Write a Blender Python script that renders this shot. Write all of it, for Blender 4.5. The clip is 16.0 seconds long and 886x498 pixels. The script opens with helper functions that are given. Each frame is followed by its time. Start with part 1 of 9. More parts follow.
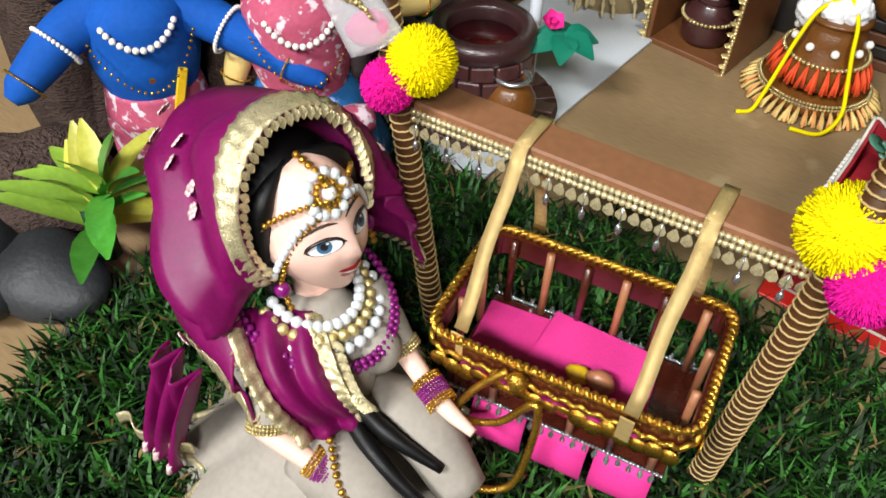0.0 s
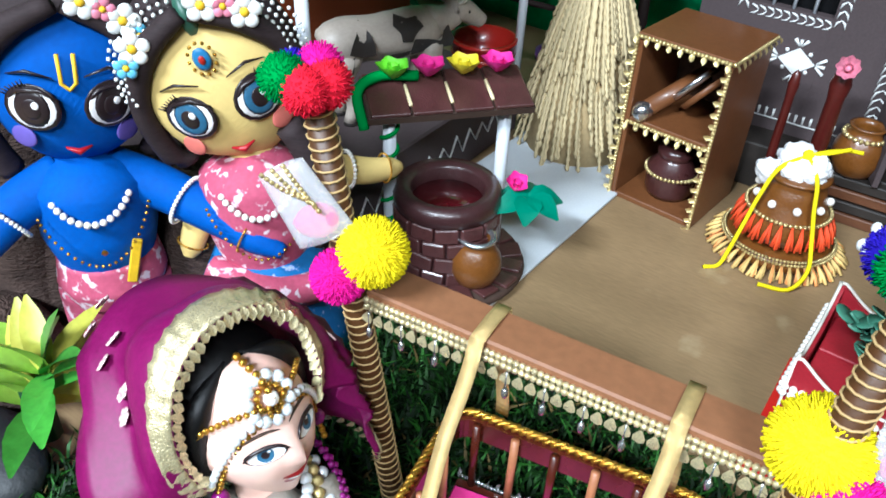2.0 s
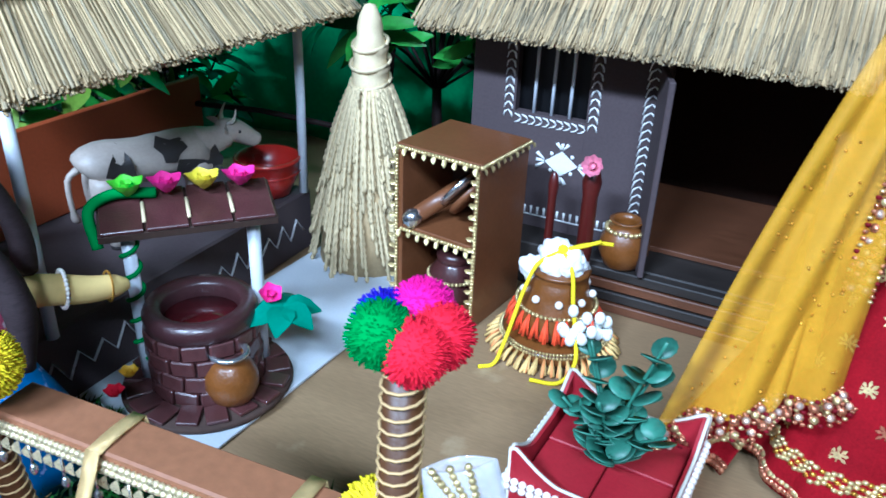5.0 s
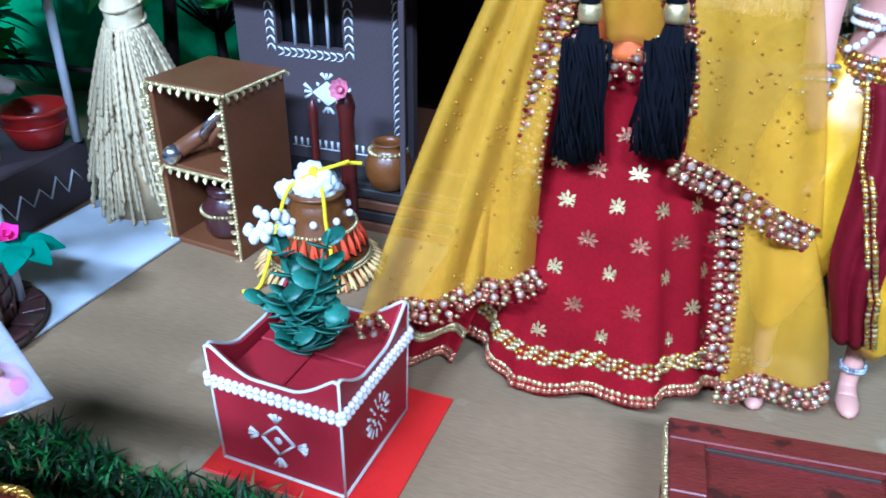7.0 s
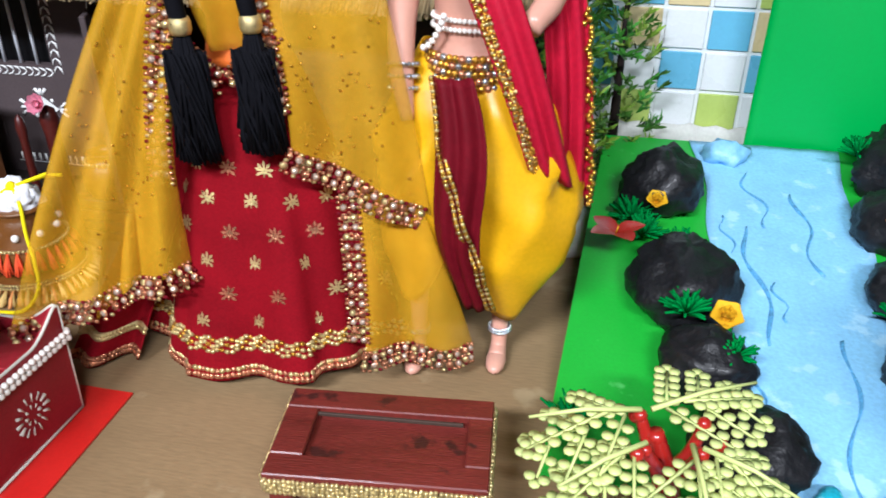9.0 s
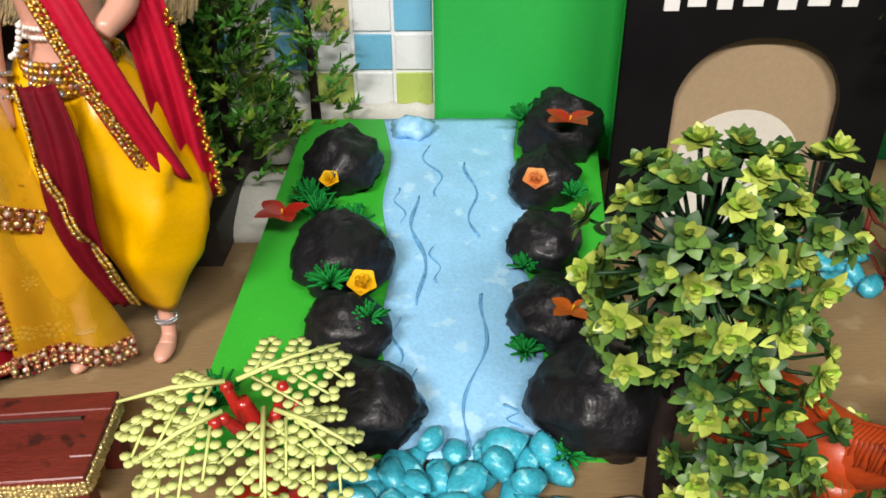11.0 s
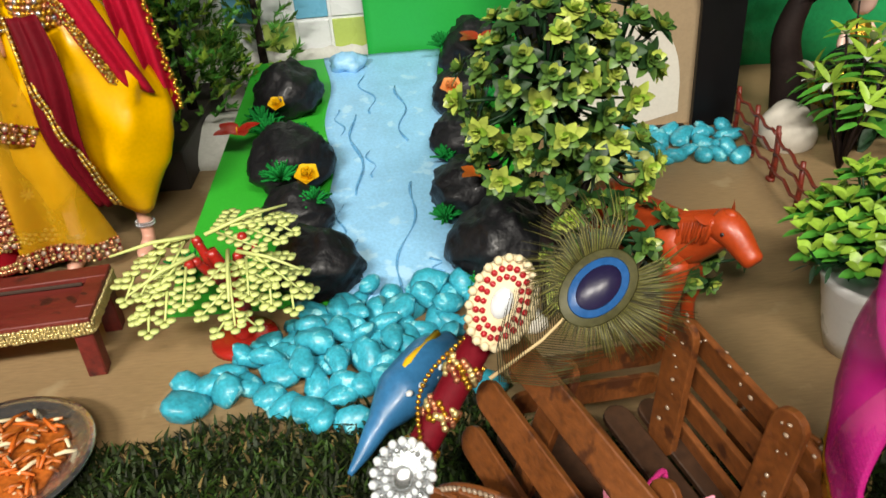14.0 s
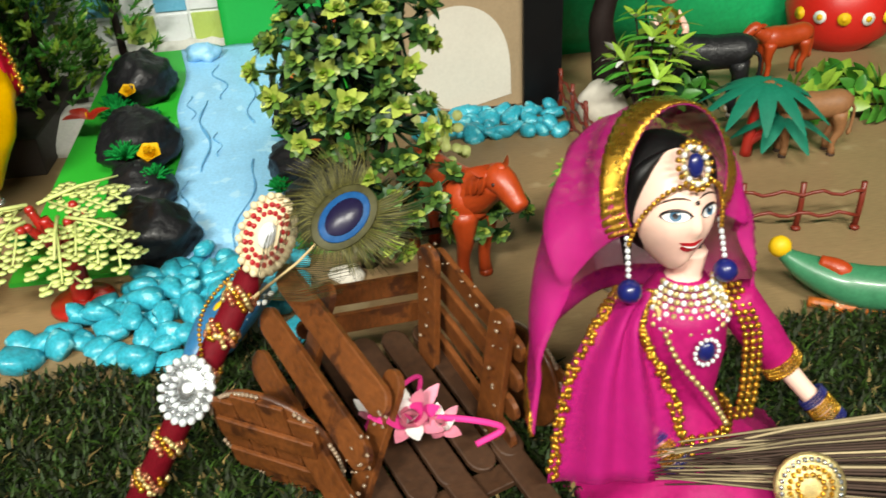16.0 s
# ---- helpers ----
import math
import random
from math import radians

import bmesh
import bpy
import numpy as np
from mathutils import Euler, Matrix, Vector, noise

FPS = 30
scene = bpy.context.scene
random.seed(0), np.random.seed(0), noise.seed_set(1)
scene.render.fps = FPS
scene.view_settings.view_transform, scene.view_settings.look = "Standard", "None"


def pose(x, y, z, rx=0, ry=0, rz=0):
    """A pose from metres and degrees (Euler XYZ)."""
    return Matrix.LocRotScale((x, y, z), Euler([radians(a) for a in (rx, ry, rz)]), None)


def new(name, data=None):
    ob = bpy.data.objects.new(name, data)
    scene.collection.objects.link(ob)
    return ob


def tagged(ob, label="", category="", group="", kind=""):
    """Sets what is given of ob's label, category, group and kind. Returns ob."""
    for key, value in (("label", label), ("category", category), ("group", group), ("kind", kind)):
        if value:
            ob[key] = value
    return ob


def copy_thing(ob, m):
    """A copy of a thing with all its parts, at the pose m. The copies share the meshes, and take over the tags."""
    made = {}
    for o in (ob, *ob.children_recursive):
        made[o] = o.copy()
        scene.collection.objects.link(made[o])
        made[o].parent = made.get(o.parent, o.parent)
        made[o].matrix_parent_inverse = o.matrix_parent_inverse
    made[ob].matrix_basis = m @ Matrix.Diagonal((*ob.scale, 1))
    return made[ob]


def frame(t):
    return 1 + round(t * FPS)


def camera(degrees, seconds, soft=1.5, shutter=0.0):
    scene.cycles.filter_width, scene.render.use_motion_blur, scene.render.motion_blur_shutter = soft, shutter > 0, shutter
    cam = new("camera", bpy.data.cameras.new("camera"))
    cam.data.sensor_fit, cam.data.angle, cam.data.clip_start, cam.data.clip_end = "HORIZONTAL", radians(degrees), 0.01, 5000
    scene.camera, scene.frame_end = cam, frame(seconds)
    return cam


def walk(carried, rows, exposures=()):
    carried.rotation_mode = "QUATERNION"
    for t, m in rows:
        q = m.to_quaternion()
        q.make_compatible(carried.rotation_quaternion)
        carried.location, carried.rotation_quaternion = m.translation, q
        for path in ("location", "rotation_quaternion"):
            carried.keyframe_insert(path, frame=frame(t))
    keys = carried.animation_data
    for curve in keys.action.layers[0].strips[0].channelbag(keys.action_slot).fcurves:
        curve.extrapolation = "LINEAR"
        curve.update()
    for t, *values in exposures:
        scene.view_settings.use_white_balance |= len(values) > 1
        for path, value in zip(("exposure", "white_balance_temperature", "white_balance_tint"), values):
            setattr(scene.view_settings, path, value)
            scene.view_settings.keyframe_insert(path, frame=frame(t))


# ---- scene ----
cam = camera(58.6, 16.0, soft=1.6, shutter=0.2)
METRES, EYE, TILT, LEAN, TURN = 0.75, 0.29, -45.5, -1.5, 36.0
ROWS = [
    (0.0, 0.0, 0.0, 0.0, 0.0, 0.0, -0.0),
    (0.5, 0.0003, -0.0025, 0.0101, -0.25, 1.96, -0.07),
    (1.0, 0.0038, 0.0042, 0.0208, -0.52, 3.95, 0.09),
    (1.5, 0.0038, 0.0144, 0.0232, -0.98, 6.12, 0.29),
    (2.0, 0.0121, 0.0136, 0.0327, -1.35, 8.68, 0.61),
    (2.5, 0.0206, 0.0089, 0.0401, -2.01, 11.75, 1.09),
    (3.0, 0.0251, 0.0065, 0.0436, -2.7, 14.67, 1.44),
    (5.5, 0.1648, 0.014, 0.0006, -7.76, 17.41, 7.24),
    (6.0, 0.1942, 0.0082, -0.0148, -9.05, 16.78, 8.86),
    (6.5, 0.2252, -0.0048, -0.0336, -10.03, 15.74, 10.43),
    (7.0, 0.2566, -0.0156, -0.0526, -10.98, 14.62, 12.04),
    (7.5, 0.2908, -0.0309, -0.0697, -12.34, 14.09, 13.61),
    (8.0, 0.3276, -0.054, -0.0838, -13.6, 14.18, 15.05),
    (8.5, 0.3605, -0.0789, -0.0989, -15.14, 14.03, 16.45),
    (9.0, 0.4051, -0.0973, -0.1129, -17.16, 12.73, 18.18),
    (9.5, 0.4411, -0.1145, -0.1233, -19.59, 10.68, 20.11),
    (10.0, 0.4941, -0.1448, -0.1436, -22.47, 8.8, 22.22),
    (12.5, 0.5344, -0.2408, -0.2363, -26.66, 8.68, 28.55),
    (13.0, 0.529, -0.2547, -0.2591, -26.56, 8.2, 29.58),
    (13.5, 0.5123, -0.2684, -0.2831, -26.5, 7.88, 30.31),
    (14.0, 0.4861, -0.2799, -0.3091, -25.99, 7.6, 30.71),
    (14.5, 0.4646, -0.296, -0.3349, -26.05, 7.17, 30.74),
    (15.0, 0.4588, -0.3111, -0.3598, -26.61, 6.51, 30.77),
    (15.5, 0.4743, -0.3271, -0.3749, -28.32, 5.89, 31.6),
    (16.0, 0.5023, -0.3625, -0.398, -31.86, 4.91, 33.28),
]
EXPOSURES = [(0.0, -0.50, 6350, 7), (0.6, -0.36, 5750, 5), (1.5, -0.16, 5400, 3), (3.0, 0.0, 5300, 2), (6.5, -0.04, 4050, 6), (7.5, -0.12, 4250, 8), (8.5, -0.25, 5250, 10),
             (10.0, -0.42, 6500, 13), (12.5, -0.52, 7200, 12), (15.0, -0.48, 7200, 5), (16.0, -0.40, 7100, 3)]
BASE = pose(0, 0, EYE, 0, 0, TURN) @ pose(0, 0, 0, TILT, LEAN, 0)
walk(cam, [(t, BASE @ pose(METRES * x, METRES * y, METRES * z, 90 + pitch, roll, yaw)) for t, x, y, z, yaw, pitch, roll in ROWS], EXPOSURES)

# ---- light: a room with two fluorescent panels on its ceiling ----
world = bpy.data.worlds.new("room_air")
scene.world = world
world.use_nodes = True
world.node_tree.nodes["Background"].inputs[0].default_value = (0.8, 0.85, 0.9, 1)
world.node_tree.nodes["Background"].inputs[1].default_value = 0.005


def panel_lamp(x, y, z, sx, sy, watts, tint):
    data = bpy.data.lights.new("ceiling_panel_lamp", "AREA")
    data.shape, data.size, data.size_y, data.energy, data.color = "RECTANGLE", sx, sy, watts, tint
    ob = new("ceiling_panel_lamp", data)
    ob.matrix_world = pose(x, y, z)
    return ob


panel_lamp(-0.35, -1.45, 1.74, 0.8, 0.22, 150, (1.0, 0.99, 0.98))
panel_lamp(0.95, -1.40, 1.74, 0.8, 0.22, 104, (1.0, 0.98, 0.95))

# ---- materials ----
MATS = {}


def C(h):
    """Linear colour from a hex string."""
    out = []
    for k in (0, 2, 4):
        c = int(h[k:k + 2], 16) / 255
        out.append(c / 12.92 if c < 0.04045 else ((c + 0.055) / 1.055) ** 2.4)
    return (*out, 1)


def mat(name, col, rough=0.6, metal=0.0, var=0.25, big=25.0, fine=400.0, bump=0.15, weave=0.0, alpha=1.0, sheen=0.0, coat=0.0,
        island=0.0, spots=None, trans=0.0, stretch=(1, 1, 1), dist=0.0006, spec=0.5):
    """Colour with stains at a large and grain at a fine scale (per metre), fine relief, optional weave, and a shade of its own for each loose piece."""
    m = bpy.data.materials.new(name)
    m.use_nodes = True
    nt = m.node_tree
    N, L = nt.nodes, nt.links
    p = N["Principled BSDF"]
    col = C(col) if isinstance(col, str) else col
    tc = N.new("ShaderNodeTexCoord")
    mp = N.new("ShaderNodeMapping")
    mp.inputs["Scale"].default_value = stretch
    L.new(tc.outputs["Object"], mp.inputs["Vector"])
    n1, n2 = N.new("ShaderNodeTexNoise"), N.new("ShaderNodeTexNoise")
    for n, s, d in ((n1, big, 4.0), (n2, fine, 3.0)):
        n.inputs["Scale"].default_value, n.inputs["Detail"].default_value = s, d
        L.new(mp.outputs[0], n.inputs["Vector"])
    add = N.new("ShaderNodeMath")
    add.operation = "ADD"
    L.new(n1.outputs["Fac"], add.inputs[0])
    L.new(n2.outputs["Fac"], add.inputs[1])
    rng = N.new("ShaderNodeMapRange")
    rng.inputs[1].default_value, rng.inputs[2].default_value = 0.6, 1.4
    rng.inputs[3].default_value, rng.inputs[4].default_value = 1 - var, 1 + var
    L.new(add.outputs[0], rng.inputs[0])
    val = rng.outputs[0]
    if island:
        geo = N.new("ShaderNodeNewGeometry")
        r2 = N.new("ShaderNodeMapRange")
        r2.inputs[3].default_value, r2.inputs[4].default_value = 1 - island, 1 + island
        L.new(geo.outputs["Random Per Island"], r2.inputs[0])
        mul = N.new("ShaderNodeMath")
        mul.operation = "MULTIPLY"
        L.new(val, mul.inputs[0])
        L.new(r2.outputs[0], mul.inputs[1])
        val = mul.outputs[0]
    hsv = N.new("ShaderNodeHueSaturation")
    hsv.inputs["Color"].default_value = col
    L.new(val, hsv.inputs["Value"])
    out = hsv.outputs[0]
    if spots:
        sc, scale, lo = spots
        n3 = N.new("ShaderNodeTexNoise")
        n3.inputs["Scale"].default_value, n3.inputs["Detail"].default_value = scale, 5
        L.new(tc.outputs["Object"], n3.inputs["Vector"])
        r3 = N.new("ShaderNodeMapRange")
        r3.inputs[1].default_value, r3.inputs[2].default_value = lo, lo + 0.06
        L.new(n3.outputs["Fac"], r3.inputs[0])
        mx = N.new("ShaderNodeMix")
        mx.data_type = "RGBA"
        L.new(r3.outputs[0], mx.inputs[0])
        L.new(out, mx.inputs[6])
        mx.inputs[7].default_value = C(sc)
        out = mx.outputs[2]
    L.new(out, p.inputs["Base Color"])
    rr = N.new("ShaderNodeMapRange")
    rr.inputs[3].default_value, rr.inputs[4].default_value = max(0.03, rough - 0.12), min(1, rough + 0.12)
    L.new(n1.outputs["Fac"], rr.inputs[0])
    L.new(rr.outputs[0], p.inputs["Roughness"])
    p.inputs["Metallic"].default_value = metal
    p.inputs["Specular IOR Level"].default_value = spec
    p.inputs["Alpha"].default_value = alpha
    p.inputs["Sheen Weight"].default_value = sheen
    p.inputs["Coat Weight"].default_value = coat
    p.inputs["Coat Roughness"].default_value = 0.15
    p.inputs["Transmission Weight"].default_value = trans
    h = n2.outputs["Fac"]
    if weave:
        ws = []
        for axis in "XY":
            w = N.new("ShaderNodeTexWave")
            w.bands_direction = axis
            w.inputs["Scale"].default_value = weave
            L.new(tc.outputs["Object"], w.inputs["Vector"])
            ws.append(w)
        mm = N.new("ShaderNodeMath")
        mm.operation = "MAXIMUM"
        L.new(ws[0].outputs["Fac"], mm.inputs[0])
        L.new(ws[1].outputs["Fac"], mm.inputs[1])
        h = mm.outputs[0]
    if bump:
        b = N.new("ShaderNodeBump")
        b.inputs["Strength"].default_value, b.inputs["Distance"].default_value = min(1.0, bump), dist
        L.new(h, b.inputs["Height"])
        L.new(b.outputs[0], p.inputs["Normal"])
    MATS[name] = m
    return name


mat("kraft_board", "8b7353", 0.5, var=0.20, big=7, fine=260, bump=0.2, spots=("9d8867", 22, 0.62), stretch=(0.45, 2.4, 1), spec=0.35)
mat("dark_room_floor", "3a3634", 0.5, big=3, fine=60)
# wall and ceiling colours set dark to hold back bounced light
mat("room_wall", "403e3b", 0.8, var=0.06, big=2, fine=200)
mat("room_ceiling", "6a6967", 0.9, var=0.04, big=2, fine=200)
mat("table_wood", "5b3a24", 0.45, stretch=(1, 8, 1))
mat("mat_white", "c3c8cd", 0.6, var=0.07, big=14, fine=700, bump=0.08)
mat("mud_brown", "4c4243", 0.7, var=0.14, big=18, fine=500, bump=0.25, spec=0.2)
mat("well_brown", "3b2324", 0.35, var=0.3, big=60, fine=900, bump=0.5, coat=0.3)
mat("well_water", "4a0f16", 0.12, coat=0.6)
mat("brick_brown", "4a2b2a", 0.38, var=0.3, big=80, fine=900, bump=0.5, coat=0.3)
mat("white_paint", "e2e2e0", 0.55, var=0.06, big=90, fine=900)
mat("white_pole", "cfd3da", 0.4, var=0.06)
mat("straw", "b09a72", 0.8, var=0.15, island=0.4, bump=0.2, spec=0.2)
mat("straw_grey", "95876a", 0.85, var=0.2, island=0.45, bump=0.2, spec=0.2)
mat("paddy", "c9b78e", 0.7, var=0.12, island=0.22, spec=0.25)
mat("husk_wrap", "d8c69c", 0.6, var=0.15, island=0.1, stretch=(6, 6, 1))
mat("shed_orange", "8a3f1c", 0.55, var=0.12)
mat("cow_white", "a89c90", 0.5, var=0.12, big=60)
mat("cow_black", "2b2624", 0.5, var=0.2)
mat("red_plastic", "a3211a", 0.3, var=0.06, coat=0.3)
mat("purple_plastic", "6e3a86", 0.4)
mat("green_cloth", "12a461", 0.45, var=0.22, big=12, fine=200, bump=0.3, dist=0.002)
mat("green_paper", "14a443", 0.5, var=0.06, big=5, fine=300, bump=0.1)
mat("green_board", "2aa52f", 0.45, var=0.1, big=20, fine=500, bump=0.2, spots=("57c05c", 60, 0.66))
mat("water_paint", "8cc4ea", 0.45, var=0.16, big=38, fine=420, bump=0.6, coat=0.1, spots=("a9d6f2", 55, 0.60))
mat("water_line", "5b9cc8", 0.5, var=0.5, big=200, fine=900)
mat("black_paper", "17171a", 0.5, var=0.35, big=60, fine=240, bump=0.8, coat=0.08, dist=0.0012, spec=0.35)
mat("black_board", "0c0c0e", 0.4, var=0.2, big=25, fine=500, bump=0.2, spec=0.25)
mat("beige_board", "9d876a", 0.6, var=0.12, big=10, fine=400)
mat("offwhite", "cfc9bd", 0.65, var=0.06)
mat("turquoise", "2e9fb4", 0.42, var=0.35, big=160, fine=600, bump=0.35, coat=0.15, spots=("7fd0da", 180, 0.60), island=0.15)
mat("turf_dark", "10260a", 0.6, var=0.2, island=0.6, spec=0.2)
mat("turf_lit", "2a561a", 0.55, var=0.2, island=0.6, spec=0.25)
mat("turf_olive", "1a220b", 0.6, var=0.2, island=0.6, spec=0.2)
mat("turf_moss", "263a12", 0.55, var=0.2, island=0.6, spec=0.2)
mat("turf_brown", "6a5a35", 0.7, var=0.2, island=0.5, spec=0.2)
mat("turf_base", "101a0d", 0.9, spec=0.1)
mat("skin", "cf9a86", 0.35, var=0.04, big=60, bump=0.0)
mat("skin_pale", "efc6b6", 0.36, var=0.04, bump=0.0)
mat("purple_silk", "700a4d", 0.42, var=0.26, big=60, fine=700, weave=1700, bump=0.12, spec=0.3)
mat("magenta_silk", "a0125f", 0.5, var=0.2, big=60, weave=1700, bump=0.2, spec=0.25)
mat("magenta_net", "c0227f", 0.5, var=0.14, weave=420, bump=0.25, alpha=0.50, spec=0.15)
mat("white_cloth", "9c948a", 0.8, var=0.12, weave=1300, bump=0.25, spec=0.2)
mat("red_cloth", "800a17", 0.75, var=0.28, big=40, fine=900, weave=1700, bump=0.3, spec=0.08)
mat("maroon_cloth", "640a18", 0.6, var=0.2, big=50, weave=1700, bump=0.2, spec=0.12)
mat("sash_red", "b01430", 0.55, var=0.18, big=50, weave=1700, bump=0.2, spec=0.15)
mat("yellow_net", "dba51e", 0.55, var=0.14, big=60, weave=300, bump=0.3, alpha=0.40, spec=0.15)
mat("yellow_silk", "e0a800", 0.36, var=0.1, big=40, weave=800, bump=0.06)
mat("orange_cloth", "c9621e", 0.5, var=0.15)
mat("gold", "c99a3a", 0.28, 0.9, var=0.3, big=200, fine=2500, bump=0.4)
mat("gold_pale", "d8c48a", 0.32, 0.75, var=0.3, big=200, fine=2500, bump=0.5)
mat("petal_pale_pink", "e6c4c4", 0.5, 0.2, var=0.3, big=400, bump=0.4)
mat("lace_foil", "d9cba0", 0.3, 0.6, var=0.35, big=260, fine=1500, bump=0.7)
mat("purple_bead", "7a1468", 0.25, var=0.15, coat=0.4)
mat("cheek_pink", "c8695c", 0.7, var=0.1)
mat("cheek_violet", "5a4a9a", 0.7, var=0.1)
mat("gold_ribbon", "d2b478", 0.4, 0.5, var=0.15, weave=900, bump=0.4)
mat("rosegold", "c98a68", 0.28, 0.8, var=0.4, big=250, fine=2500, bump=0.4)
mat("rose_mirror", "ecd2bd", 0.14, 0.7, var=0.25, big=300, fine=2000, bump=0.2)
mat("silver", "cfd2d4", 0.2, 0.9, var=0.2, big=200, fine=2000, bump=0.3)
mat("crystal", "e9eef2", 0.08, 0.3, var=0.1, coat=1.0)
mat("pearl", "eee8e0", 0.2, 0.0, var=0.04, coat=0.8)
mat("black_hair", "0b0a0b", 0.45, var=0.3, stretch=(8, 8, 1), bump=0.3, spec=0.3)
mat("black_yarn", "0d0d12", 0.8, var=0.2, bump=0.3, spec=0.1)
mat("lip_red", "a01420", 0.3)
mat("blue_plush", "1450a6", 0.75, var=0.16, big=45, weave=1400, bump=0.25, spec=0.2)
mat("cream_plush", "dcc078", 0.65, var=0.06, weave=700, bump=0.12, spec=0.2)
mat("dark_plush", "332a2b", 0.7, var=0.3, big=120, stretch=(1, 1, 4), spec=0.15)
mat("floral_cloth", "b0506a", 0.65, var=0.2, big=80, spots=("d8c4cc", 170, 0.56), spec=0.2)
mat("blue_print", "2a66a2", 0.65, var=0.15, spots=("9ba8d8", 190, 0.6), spec=0.2)
mat("eye_white", "e6e2e2", 0.4)
mat("eye_dark", "241a1c", 0.35)
mat("eye_blue", "35607e", 0.4, var=0.2, big=300)
mat("wood_card", "6b4224", 0.45, var=0.18, big=30, fine=400, coat=0.2)
mat("wood_mahog", "641f18", 0.55, var=0.45, big=22, fine=240, stretch=(1, 5, 1), coat=0.08, bump=0.6, spots=("38100c", 70, 0.60))
mat("wood_red", "4a1713", 0.35, var=0.2, coat=0.3)
mat("cart_wood", "6a3a17", 0.5, var=0.45, big=35, fine=260, stretch=(3, 1, 1), coat=0.12, bump=0.5, spots=("42210c", 60, 0.58))
mat("cart_dark", "3d2616", 0.55, var=0.4, big=30, fine=300, bump=0.4)
mat("beam_orange", "84583a", 0.6, var=0.16, big=14, fine=320, bump=0.25)
mat("card_edge", "3c2a20", 0.8, var=0.3)
mat("wrap_brown", "4b2e14", 0.45, var=0.2)
mat("cradle_brown", "44190f", 0.28, var=0.25, big=40, coat=0.5)
mat("peg_wood", "a96f4c", 0.4, var=0.15, coat=0.3)
mat("pink_felt", "d62f86", 0.75, var=0.08, big=60, fine=900, bump=0.3)
mat("pink_bright", "d8208a", 0.7, var=0.12)
mat("yellow_yarn", "e8d400", 0.8, var=0.1, island=0.12, spec=0.1)
mat("pink_yarn", "d3168a", 0.8, var=0.1, island=0.15, spec=0.1)
mat("red_yarn", "d41c36", 0.8, var=0.1, island=0.15, spec=0.1)
mat("green_yarn", "0d7a34", 0.8, var=0.1, island=0.2, spec=0.1)
mat("blue_yarn", "2a1aa0", 0.8, var=0.1, island=0.2, spec=0.1)
mat("lime_paper", "6fc51c", 0.6, var=0.1)
mat("yellow_paper", "e0cf24", 0.6, var=0.1)
mat("rose_yellow", "e3b616", 0.6, var=0.12)
mat("rose_orange", "e59a58", 0.6, var=0.12)
mat("tassel_yellow", "d9b870", 0.75, var=0.12, island=0.2)
mat("cotton", "e8e8ea", 0.95, var=0.05, big=120, fine=1200, bump=0.6)
mat("orange_tassel", "d8481a", 0.7, var=0.15, island=0.15)
mat("cord_cream", "b89a68", 0.6, var=0.1)
mat("glue", "8f7a66", 0.25, var=0.2, coat=0.4)
mat("feather_gold", "6e6a34", 0.45, 0.2, var=0.3, big=300)
mat("clay", "6a4017", 0.35, var=0.25, big=80, fine=700, coat=0.35, bump=0.4)
mat("clay_dark", "3f2222", 0.3, var=0.2, big=80, coat=0.4, bump=0.2)
mat("foil", "d0d2d6", 0.22, 0.95, var=0.2, big=300, bump=0.6)
mat("planter_red", "8e1d28", 0.5, var=0.14, big=50, fine=600, bump=0.25, spec=0.3)
mat("mat_red", "c9221c", 0.4, var=0.08)
mat("leaf_euc", "41705c", 0.45, var=0.25, island=0.35, big=80)
mat("leaf_green", "468a30", 0.38, var=0.25, island=0.35, big=80)
mat("leaf_deep", "14351a", 0.45, var=0.25, island=0.4, big=80, spec=0.3)
mat("leaf_lime", "86a83a", 0.4, var=0.2, island=0.3, big=60)
mat("leaf_yellow", "c4c04a", 0.4, var=0.2, island=0.3, big=60)
mat("leaf_tip", "9fae4e", 0.4, var=0.25, island=0.3, big=60)
# one leaf green as lit and as shaded: the second carries shade in its colour
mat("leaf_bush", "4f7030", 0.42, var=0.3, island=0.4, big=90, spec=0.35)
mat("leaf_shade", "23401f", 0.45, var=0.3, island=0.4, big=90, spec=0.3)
mat("leaf_pale", "c6d082", 0.5, var=0.08, island=0.08)
mat("leaf_teal", "127058", 0.5, var=0.15, big=60)
mat("pine_green", "46702a", 0.6, var=0.25, island=0.5, spec=0.25)
mat("bark_dark", "241a18", 0.7, var=0.3, big=50, bump=0.6, spec=0.2)
mat("driftwood", "4a3b35", 0.8, var=0.5, big=45, fine=350, stretch=(1, 1, 3), bump=1.0, dist=0.004, spec=0.2)
mat("slate", "26282a", 0.6, var=0.3, big=40, bump=0.6)
mat("horse_plastic", "a63c16", 0.42, var=0.18, big=60, bump=0.3, coat=0.08)
mat("fence_plastic", "6e2518", 0.4, var=0.12)
mat("deer_brown", "8a5f3c", 0.6, var=0.2, big=60)
mat("snack", "a8581c", 0.5, var=0.4, big=200, spots=("d9c7a4", 150, 0.6), bump=0.5)
mat("peacock_blue", "2f6f9e", 0.4, var=0.2, big=80, coat=0.2)
mat("feather_green", "3f3d1e", 0.5, 0.2, var=0.35, island=0.5, big=100)
mat("feather_blue", "1a4f86", 0.35, var=0.15, big=200)
mat("feather_dark", "1b1636", 0.35, var=0.2)
mat("tile_white", "dfe3e4", 0.3, var=0.04, coat=0.2)
mat("tile_blue", "6db4d4", 0.3, var=0.06, coat=0.2)
